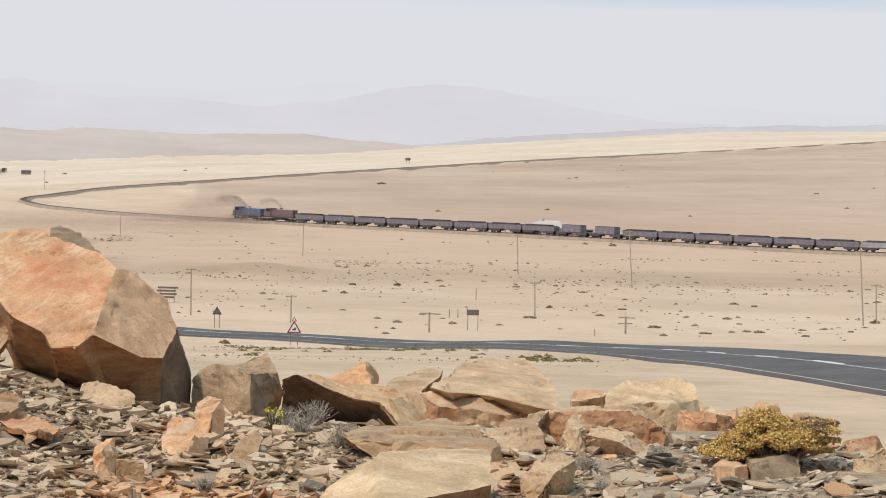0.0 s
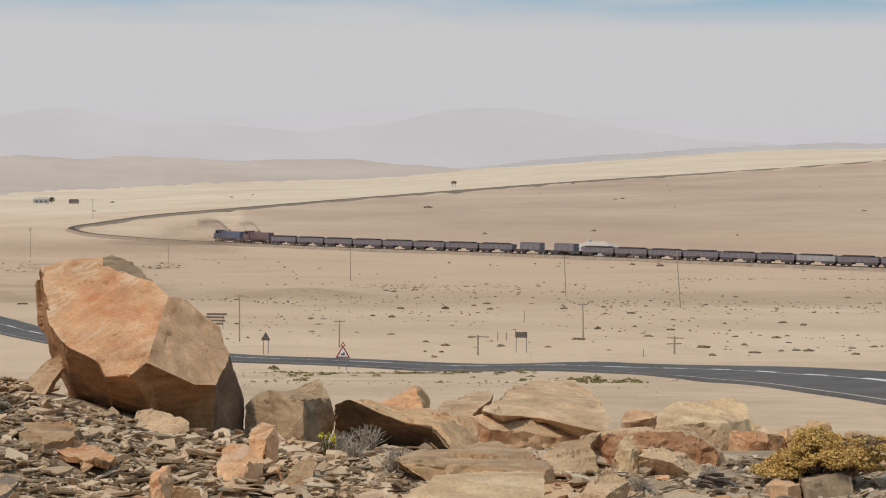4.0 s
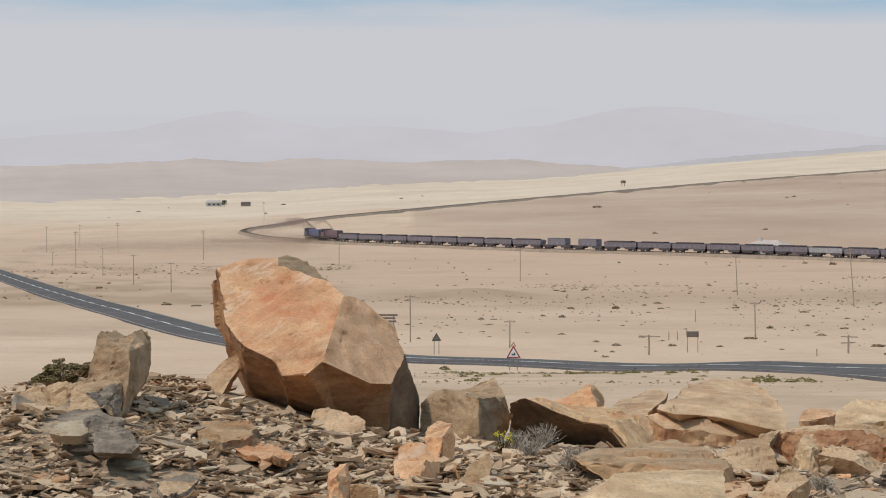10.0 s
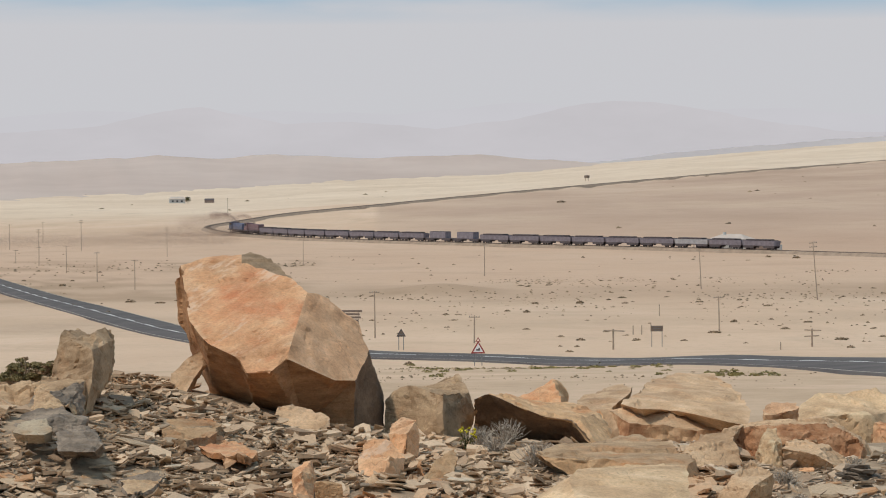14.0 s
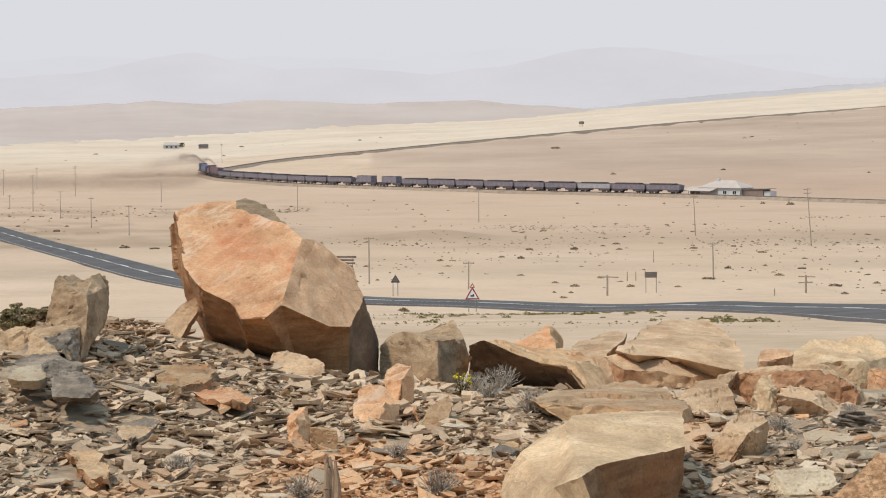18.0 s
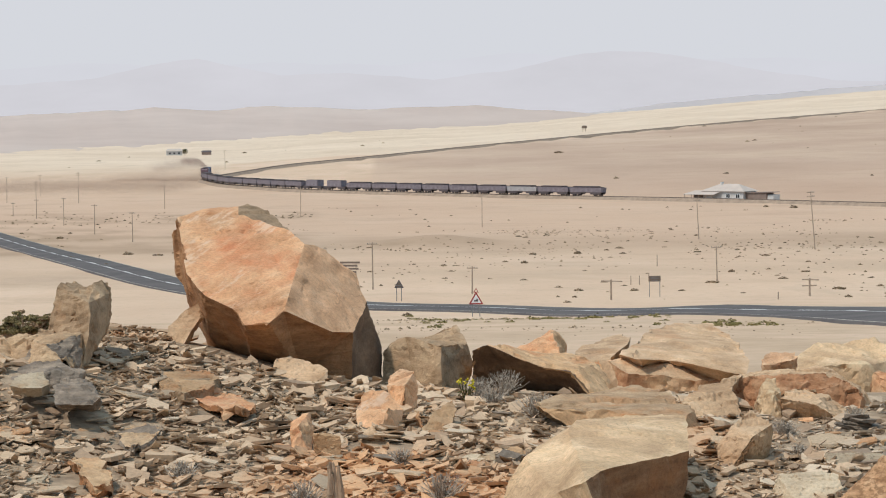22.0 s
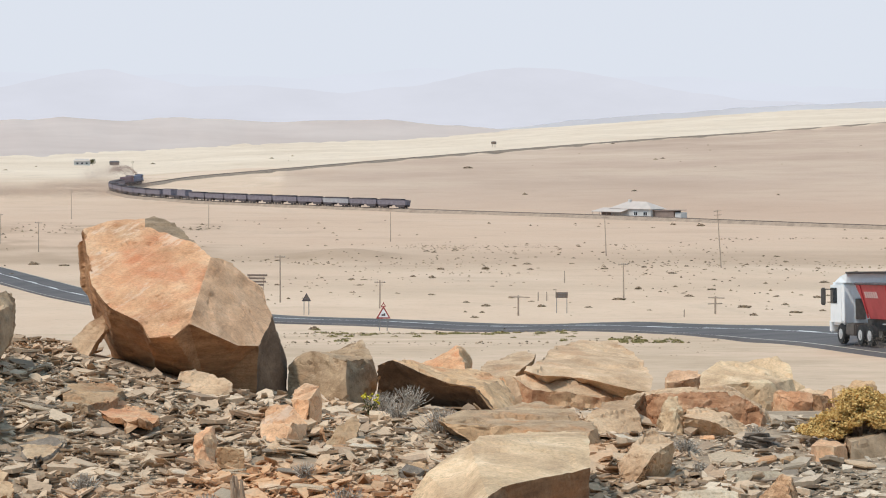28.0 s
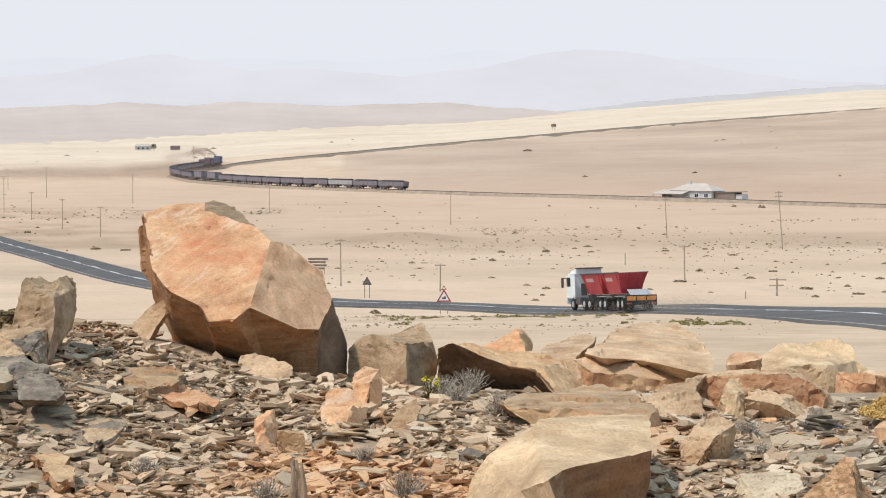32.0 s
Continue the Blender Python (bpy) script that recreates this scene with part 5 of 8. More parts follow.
chunk("flat orange stone under a cluster of stones", dict(A=(-0.53, 11.50, 16.35), B=(-0.49, 11.75, 16.37), C=(-0.37, 11.80, 16.37), D=(-0.22, 11.60, 16.34), E=(-0.09, 11.40, 16.30), F=(-0.11, 11.25, 16.26), G=(-0.28, 11.25, 16.27), H=(-0.36, 11.40, 16.32), I=(-0.36, 11.30, 16.27), J=(-0.50, 11.35, 16.31)),
      [(0, 'ABCDEH'), (1, 'AHIJ'), (0, 'HEFGI')], "ABCDEFGIJ", (0, 0.2, -0.06), [M_PALE, M_RUST], cuts=5, rough=0.011, seed=54)
chunk("small orange stone beside a stump", dict(A=(-0.78, 11.40, 16.38), B=(-0.77, 11.50, 16.45), C=(-0.68, 11.55, 16.47), D=(-0.65, 11.45, 16.40), E=(-0.65, 11.30, 16.33), F=(-0.77, 11.30, 16.33), G=(-0.72, 11.35, 16.44)),
      [(0, 'ABCG'), (1, 'CDEG'), (0, 'AGEF')], "ABCDEF", (0, 0.14, -0.02), [M_ORANGE, M_RUST], cuts=4, rough=0.009, seed=67)
chunk("pale sandy rock lying at the foot of a boulder", dict(A=(-1.10, 14.10, 16.41), B=(-1.06, 14.30, 16.45), C=(-0.97, 14.40, 16.46), D=(-0.85, 14.35, 16.44), E=(-0.71, 14.20, 16.39), F=(-0.73, 14.05, 16.36), G=(-0.86, 13.95, 16.40), H=(-1.00, 13.90, 16.35)),
      [(0, 'ABCDEFG'), (1, 'AGH')], "ABCDEFGH", (0, 0.2, -0.1), [M_PALE, M_TAN], cuts=4, rough=0.009, seed=63)
chunk("orange block under a yellow-green bush", dict(A=(2.40, 11.45, 16.38), B=(2.50, 11.70, 16.38), C=(2.63, 11.68, 16.36), D=(2.49, 11.40, 16.38), E=(2.59, 11.55, 16.37), F=(2.58, 11.50, 16.27), G=(2.49, 11.38, 16.28), H=(2.40, 11.43, 16.29)),
      [(0, 'ABCED'), (0, 'ADGH'), (1, 'DEFG')], "ABCEFGH", (0, 0.22, -0.02), [M_WARM, M_ORANGE], cuts=4, rough=0.005, seed=40)
# the bush's shade is put into this rock's dark colour
chunk("flat-fronted grey rock in the shade of a bush", dict(A=(2.61, 11.55, 16.38), B=(2.71, 11.62, 16.39), C=(2.82, 11.72, 16.41), D=(2.91, 11.75, 16.39), E=(2.89, 11.62, 16.31), F=(2.74, 11.52, 16.30), G=(2.59, 11.48, 16.27)),
      [(0, 'ABCDEFG')], "ABCDEFG", (0, 0.3, 0.0), [M_CRUST_SHADE], cuts=4, rough=0.006, seed=41)
chunk("rusty broken ledge behind a pale rock", dict(A=(3.36, 12.60, 16.30), B=(3.47, 12.80, 16.35), C=(3.64, 12.90, 16.36), D=(3.74, 12.90, 16.32), E=(4.01, 12.90, 16.34), F=(3.99, 12.60, 16.15), G=(3.33, 12.50, 16.17), H=(3.57, 12.65, 16.34)),
      [(0, 'ABCH'), (1, 'CDEFGAH')], "ABCDEFG", (0, 0.4, -0.05), [M_RUST, M_BROWN], cuts=5, rough=0.012, seed=42)
chunk("pale lichened rock beside a bush", dict(A=(3.06, 11.60, 16.33), B=(3.17, 11.80, 16.36), C=(3.29, 11.90, 16.37), D=(3.46, 12.00, 16.42), E=(3.47, 11.90, 16.35), F=(3.35, 11.75, 16.32), G=(3.25, 11.60, 16.29), H=(3.14, 11.40, 16.26), I=(3.02, 11.40, 16.27)),
      [(0, 'ABCDEFG'), (1, 'AGHI')], "ABCDEFGHI", (0, 0.3, -0.05), [M_CREAM, M_TAN], cuts=5, rough=0.011, seed=43)
chunk("broad brown rock sloping into the shale", dict(A=(3.08, 11.20, 16.30), B=(3.25, 11.50, 16.34), C=(3.39, 11.60, 16.36), D=(3.62, 11.60, 16.34), E=(3.49, 11.00, 16.21), F=(3.20, 11.00, 16.26), G=(3.10, 11.05, 16.28)),
      [(0, 'ABCDEFG')], "ABCDEFG", (0, 0.3, -0.12), [M_GREY], cuts=5, rough=0.012, seed=44)
rock("thin dark slate plate in a round layered stack", 2.20, 11.97, 16.283, 0.26, 0.22, 0.02, "slab", M_SLATE, 200, 0, 6, 0, 3)
rock("thin dark slate plate in a round layered stack", 2.22, 11.99, 16.300, 0.23, 0.20, 0.02, "slab", M_SLATE, 201, 40, 6, 0, 3)
rock("thin dark slate plate in a round layered stack", 2.20, 12.01, 16.317, 0.19, 0.17, 0.02, "slab", M_SLATE, 202, 80, 6, 0, 3)
rock("thin dark slate plate in a round layered stack", 2.22, 11.97, 16.334, 0.15, 0.14, 0.02, "slab", M_SLATE, 203, 120, 6, 0, 3)
rock("thin dark slate plate in a round layered stack", 2.20, 11.99, 16.351, 0.12, 0.12, 0.02, "slab", M_SLATE, 204, 160, 6, 0, 3)
rock("whitish flat slab lying on the shale slope", 1.65, 10.20, 16.24, 0.30, 0.24, 0.07, "slab", M_WHITE, 36, 5, 23, 0, 3)
rock("whitish flat slab lying on the shale slope", 1.99, 10.81, 16.27, 0.31, 0.19, 0.04, "slab", M_WHITE, 37, 0, 20, 0, 3)
rock("grey-brown angular block lying on the shale slope", 0.99, 8.90, 16.18, 0.29, 0.20, 0.23, "block", M_GREY, 38, 20, 0, 0, 3)
rock("tan flat slab lying on the shale slope", 1.26, 9.06, 16.19, 0.27, 0.19, 0.04, "slab", M_TAN, 39, 10, 15, 0, 3)
rock("orange rounded boulder lying on the shale slope", 3.35, 10.59, 16.26, 0.37, 0.26, 0.22, "round", M_ORANGE, 45, 0, 0, 0, 3)
rock("tan angular block lying on the shale slope", 3.31, 10.22, 16.25, 0.40, 0.28, 0.18, "block", M_TAN, 46, 0, 0, 0, 3)
rock("whitish angular block lying on the shale slope", 2.35, 9.87, 16.23, 0.15, 0.10, 0.10, "block", M_WHITE, 47, 10, 0, 0, 3)
rock("whitish flat slab lying on the shale slope", 2.27, 8.81, 16.18, 0.31, 0.21, 0.05, "slab", M_WHITE, 48, 15, 20, 0, 3)
rock("tan angular block lying on the shale slope", -0.57, 11.19, 16.28, 0.15, 0.10, 0.14, "block", M_TAN, 56, 0, 0, 0, 3)
rock("orange flat slab lying on the shale slope", -0.06, 9.79, 16.22, 0.21, 0.14, 0.05, "slab", M_ORANGE, 58, 0, 13, 0, 3)
rock("rusty red flat slab lying on the shale slope", 0.13, 10.70, 16.27, 0.19, 0.13, 0.02, "slab", M_RUST, 59, 0, 9, 0, 3)


rock("grey-brown flat slab lying on the shale slope", -1.82, 11.76, 16.31, 0.18, 0.12, 0.05, "slab", M_GREY, 64, 30, 19, 8, 3)
rock("dark slate flat slab lying on the shale slope", -1.58, 11.73, 16.31, 0.25, 0.20, 0.05, "slab", M_SLATE, 65, 10, 21, -8, 3)
rock("whitish flat slab lying on the shale slope", -1.92, 10.62, 16.27, 0.13, 0.09, 0.03, "slab", M_WHITE, 66, 0, 15, 0, 3)
rock("grey-brown flat slab lying on the shale slope", -1.08, 11.43, 16.29, 0.24, 0.17, 0.03, "slab", M_GREY, 68, 0, 9, 0, 3)
rock("grey-brown flat slab lying on the shale slope", -1.81, 12.90, 16.38, 0.35, 0.25, 0.04, "slab", M_GREY, 69, 0, 10, 0, 3)
# steep plate sides take a darker stone by slope, shade put into colour
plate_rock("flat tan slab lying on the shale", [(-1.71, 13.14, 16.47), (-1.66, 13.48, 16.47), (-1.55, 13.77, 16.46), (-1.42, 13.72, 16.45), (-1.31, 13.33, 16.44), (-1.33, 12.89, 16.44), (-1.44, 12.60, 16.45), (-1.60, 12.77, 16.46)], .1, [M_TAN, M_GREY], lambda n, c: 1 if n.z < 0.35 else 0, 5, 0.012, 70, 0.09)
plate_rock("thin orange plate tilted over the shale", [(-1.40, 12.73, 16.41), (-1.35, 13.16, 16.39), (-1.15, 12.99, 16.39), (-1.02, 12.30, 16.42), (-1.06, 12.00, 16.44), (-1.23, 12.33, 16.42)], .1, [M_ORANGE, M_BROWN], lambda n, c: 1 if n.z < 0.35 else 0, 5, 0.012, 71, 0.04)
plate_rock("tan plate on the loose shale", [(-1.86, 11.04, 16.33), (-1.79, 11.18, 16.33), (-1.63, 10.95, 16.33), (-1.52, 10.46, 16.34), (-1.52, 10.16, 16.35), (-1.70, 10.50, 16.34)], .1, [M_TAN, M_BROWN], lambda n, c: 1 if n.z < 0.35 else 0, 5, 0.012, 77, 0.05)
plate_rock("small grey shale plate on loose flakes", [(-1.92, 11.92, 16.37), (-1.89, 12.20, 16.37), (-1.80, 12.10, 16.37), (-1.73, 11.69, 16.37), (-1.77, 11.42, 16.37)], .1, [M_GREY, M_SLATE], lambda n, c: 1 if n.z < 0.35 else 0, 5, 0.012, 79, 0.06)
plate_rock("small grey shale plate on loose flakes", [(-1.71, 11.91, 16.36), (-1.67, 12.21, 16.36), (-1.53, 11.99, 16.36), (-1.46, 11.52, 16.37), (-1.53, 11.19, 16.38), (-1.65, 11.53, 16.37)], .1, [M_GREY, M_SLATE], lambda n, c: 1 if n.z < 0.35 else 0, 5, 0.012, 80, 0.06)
rock("tan angular block heaped on the crest", 3.81, 16.70, 15.88, 0.31, 0.24, 0.25, "block", M_TAN, 86, 272.005, 0, 0, 2)
rock("pale sandy wedge-shaped stone heaped on the crest", 3.56, 15.77, 15.99, 0.33, 0.26, 0.19, "wedge", M_PALE, 88, 88.1625, 0, 0, 2)
rock("rusty red angular block heaped on the crest", 2.87, 16.22, 15.90, 0.20, 0.16, 0.08, "block", M_RUST, 89, 300.241, 0, 0, 2)
rock("tan flat slab heaped on the crest", 2.88, 16.23, 15.95, 0.22, 0.18, 0.03, "slab", M_TAN, 93, 110.042, 5, 0, 2)
rock("orange wedge-shaped stone heaped on the crest", 3.65, 16.63, 15.86, 0.34, 0.28, 0.20, "wedge", M_ORANGE, 94, 115.241, 0, 0, 2)
rock("pale sandy angular block heaped on the crest", 4.07, 16.38, 15.93, 0.22, 0.17, 0.16, "block", M_PALE, 95, 245.555, 0, 0, 2)
rock("speckled brown angular block heaped on the crest", 3.09, 16.04, 15.97, 0.12, 0.10, 0.09, "block", M_SPECKLE, 97, 16.2955, 0, 0, 2)
rock("tan flat slab heaped on the crest", 3.82, 15.51, 16.00, 0.17, 0.13, 0.03, "slab", M_TAN, 98, 249.768, 5, 0, 2)
rock("grey-brown flat slab heaped on the crest", 3.33, 15.39, 15.97, 0.31, 0.24, 0.05, "slab", M_GREY, 99, 160.948, 5, 0, 2)
rock("tan flat slab heaped on the crest", 3.75, 15.00, 16.02, 0.16, 0.13, 0.04, "slab", M_TAN, 100, 331.979, 5, 0, 2)
rock("speckled brown angular block heaped on the crest", 3.30, 15.87, 16.00, 0.31, 0.25, 0.12, "block", M_SPECKLE, 102, 143.875, 0, 0, 2)
rock("rusty red angular block heaped on the crest", 3.06, 15.31, 16.03, 0.27, 0.22, 0.17, "block", M_RUST, 103, 283.111, 0, 0, 2)
rock("whitish angular block lying on the shale slope", -0.91, 14.33, 16.33, 0.12, 0.09, 0.05, "block", M_WHITE, 104, 143.104, 13.9653, 1.02118, 2)
rock("tan flat slab lying on the shale slope", 1.84, 9.71, 16.22, 0.11, 0.09, 0.02, "slab", M_TAN, 105, 239.961, 18.6162, -6.71743, 2)
rock("grey-brown angular block lying on the shale slope", -0.67, 13.15, 16.31, 0.07, 0.06, 0.02, "block", M_GREY, 106, 234.312, 7.56387, 3.47461, 2)
rock("orange angular block lying on the shale slope", 1.99, 12.34, 16.27, 0.09, 0.07, 0.04, "block", M_ORANGE, 107, 169.578, 10.1381, 7.28446, 2)
rock("pale sandy angular block lying on the shale slope", -1.79, 11.61, 16.30, 0.07, 0.06, 0.02, "block", M_PALE, 108, 246.225, 0.42543, 6.81529, 2)
rock("grey-brown flat slab lying on the shale slope", 3.39, 10.50, 16.26, 0.12, 0.10, 0.02, "slab", M_GREY, 109, 293.693, 14.1599, 0.711959, 2)
rock("tan angular block lying on the shale slope", -0.65, 14.00, 16.29, 0.07, 0.06, 0.04, "block", M_TAN, 110, 210.556, 9.03559, -2.759, 2)
rock("tan wedge-shaped stone lying on the shale slope", 2.27, 11.38, 16.28, 0.14, 0.11, 0.06, "wedge", M_TAN, 111, 246.844, 13.5967, -3.11984, 2)
rock("orange angular block lying on the shale slope", -2.36, 12.76, 16.39, 0.12, 0.10, 0.06, "block", M_ORANGE, 112, 243.76, 8.62693, -5.39561, 2)
rock("dark slate wedge-shaped stone lying on the shale slope", -0.22, 10.33, 16.26, 0.08, 0.06, 0.04, "wedge", M_SLATE, 113, 334.273, 3.54429, -4.01886, 2)
rock("tan angular block lying on the shale slope", -2.07, 11.20, 16.30, 0.07, 0.05, 0.02, "block", M_TAN, 114, 184.885, 1.67877, 1.85393, 2)
rock("whitish flat slab lying on the shale slope", 1.07, 9.39, 16.20, 0.09, 0.08, 0.02, "slab", M_WHITE, 115, 303.082, 17.5909, -6.913, 2)
rock("orange flat slab lying on the shale slope", 0.17, 10.94, 16.28, 0.14, 0.11, 0.02, "slab", M_ORANGE, 116, 47.8191, 10.1938, 7.10057, 2)
rock("grey-brown angular block lying on the shale slope", 0.88, 12.81, 16.27, 0.10, 0.08, 0.03, "block", M_GREY, 117, 69.9229, 5.76573, 5.0619, 2)
rock("whitish flat slab lying on the shale slope", 0.15, 11.04, 16.29, 0.15, 0.12, 0.02, "slab", M_WHITE, 118, 317.87, 9.6017, 4.24789, 2)
rock("orange flat slab lying on the shale slope", 0.90, 11.25, 16.28, 0.13, 0.10, 0.03, "slab", M_ORANGE, 119, 14.8362, 13.2455, 2.22809, 2)
rock("tan angular block lying on the shale slope", 0.35, 11.12, 16.28, 0.11, 0.09, 0.06, "block", M_TAN, 120, 352.803, 9.30855, -7.50243, 2)
rock("pale sandy flat slab lying on the shale slope", 0.77, 11.85, 16.28, 0.14, 0.11, 0.03, "slab", M_PALE, 121, 81.2073, 6.75701, -0.418499, 2)
rock("grey-brown flat slab lying on the shale slope", 0.21, 12.07, 16.28, 0.14, 0.11, 0.02, "slab", M_GREY, 122, 264.234, 18.5954, 2.51976, 2)
rock("grey-brown wedge-shaped stone lying on the shale slope", 3.20, 11.04, 16.28, 0.06, 0.04, 0.03, "wedge", M_GREY, 123, 357.709, 6.38043, -8.77434, 2)
rock("tan flat slab lying on the shale slope", -1.48, 11.40, 16.30, 0.10, 0.08, 0.02, "slab", M_TAN, 124, 51.1058, 15.5809, -2.59237, 2)
rock("pale sandy angular block lying on the shale slope", 2.21, 9.62, 16.22, 0.12, 0.10, 0.08, "block", M_PALE, 125, 354.884, 5.22915, 7.85499, 2)
rock("whitish angular block lying on the shale slope", 0.23, 11.03, 16.29, 0.11, 0.09, 0.04, "block", M_WHITE, 126, 143.715, 2.77981, 0.866092, 2)
rock("tan flat slab lying on the shale slope", 3.63, 11.53, 16.28, 0.09, 0.07, 0.02, "slab", M_TAN, 127, 196.128, 17.3769, -0.940977, 2)
rock("grey-brown wedge-shaped stone lying on the shale slope", 0.34, 11.55, 16.28, 0.06, 0.05, 0.04, "wedge", M_GREY, 128, 200.493, 3.56692, 6.88468, 2)
rock("orange angular block lying on the shale slope", 0.51, 9.42, 16.21, 0.10, 0.08, 0.04, "block", M_ORANGE, 129, 98.1534, 4.23594, 9.64947, 2)
rock("tan flat slab lying on the shale slope", -1.23, 11.46, 16.30, 0.08, 0.06, 0.01, "slab", M_TAN, 130, 125.93, 11.685, 2.78524, 2)
rock("tan wedge-shaped stone lying on the shale slope", 1.07, 9.33, 16.20, 0.10, 0.08, 0.04, "wedge", M_TAN, 131, 19.6004, 12.4709, -5.92408, 2)
rock("orange flat slab lying on the shale slope", -1.27, 13.66, 16.38, 0.20, 0.16, 0.02, "slab", M_ORANGE, 132, 230.553, 10.0554, 5.72423, 2)
rock("pale sandy flat slab lying on the shale slope", 2.68, 12.07, 16.28, 0.15, 0.12, 0.02, "slab", M_PALE, 133, 21.9697, 12.0574, 6.34821, 2)
rock("dark slate angular block lying on the shale slope", 0.32, 11.03, 16.29, 0.12, 0.10, 0.04, "block", M_SLATE, 134, 63.5652, 3.68441, -9.97604, 2)
rock("tan angular block lying on the shale slope", 0.36, 11.12, 16.28, 0.10, 0.08, 0.05, "block", M_TAN, 135, 101.856, 6.93795, 4.53646, 2)
rock("dark slate flat slab lying on the shale slope", 0.11, 11.02, 16.29, 0.06, 0.05, 0.01, "slab", M_SLATE, 136, 79.0716, 9.12496, 3.03116, 2)
rock("tan angular block lying on the shale slope", 2.77, 12.56, 16.27, 0.09, 0.08, 0.06, "block", M_TAN, 137, 143.51, 6.84298, -8.60506, 2)
rock("grey-brown flat slab lying on the shale slope", -1.75, 13.47, 16.43, 0.08, 0.07, 0.01, "slab", M_GREY, 138, 214.175, 17.4935, 7.97443, 2)
rock("whitish flat slab lying on the shale slope", 1.16, 10.18, 16.24, 0.09, 0.08, 0.02, "slab", M_WHITE, 139, 288.227, 12.447, -5.57929, 2)
rock("orange flat slab lying on the shale slope", -0.09, 13.58, 16.25, 0.14, 0.11, 0.02, "slab", M_ORANGE, 140, 205.021, 8.1615, -9.45832, 2)
rock("grey-brown flat slab lying on the shale slope", 0.23, 9.15, 16.19, 0.11, 0.09, 0.03, "slab", M_GREY, 141, 131.021, 11.9858, -4.93795, 2)
rock("tan angular block lying on the shale slope", 0.19, 14.01, 16.21, 0.12, 0.09, 0.07, "block", M_TAN, 142, 148.048, 8.24638, -3.90174, 2)
rock("pale sandy flat slab lying on the shale slope", 1.67, 10.45, 16.26, 0.06, 0.05, 0.01, "slab", M_PALE, 143, 207.277, 14.4802, -0.62666, 2)


# ------------------------------------------------------------------ loose shale
def flake_shape(rng, k):
    ph = rng.random() * 6.28
    out = []
    for i in range(k):
        a = ph + 6.283 * i / k + rng.uniform(-.35, .35)
        r = rng.uniform(.6, 1.0)
        out.append((math.cos(a) * r, math.sin(a) * r * .8))
    return out


def slab_mesh(rng):
    """A thin shale slab, about two units across, with a chipped rim."""
    k = rng.choice((5, 6, 7, 8))
    ring = flake_shape(rng, k)
    t = rng.uniform(.06, .16)
    verts = [(x * .9, y * .9, t + rng.uniform(-.03, .03)) for x, y in ring] + [(x, y, t * .45) for x, y in ring] + [(x * .88, y * .88, -t * .2) for x, y in ring]
    faces = [tuple(range(k)), tuple(range(3 * k - 1, 2 * k - 1, -1))]
    for r in (0, 1):
        for i in range(k):
            j = (i + 1) % k
            faces.append((r * k + i, (r + 1) * k + i, (r + 1) * k + j, r * k + j))
    me = bpy.data.meshes.new("slab")
    me.from_pydata(verts, [], faces)
    me.materials.append(M_SLAB)
    return me


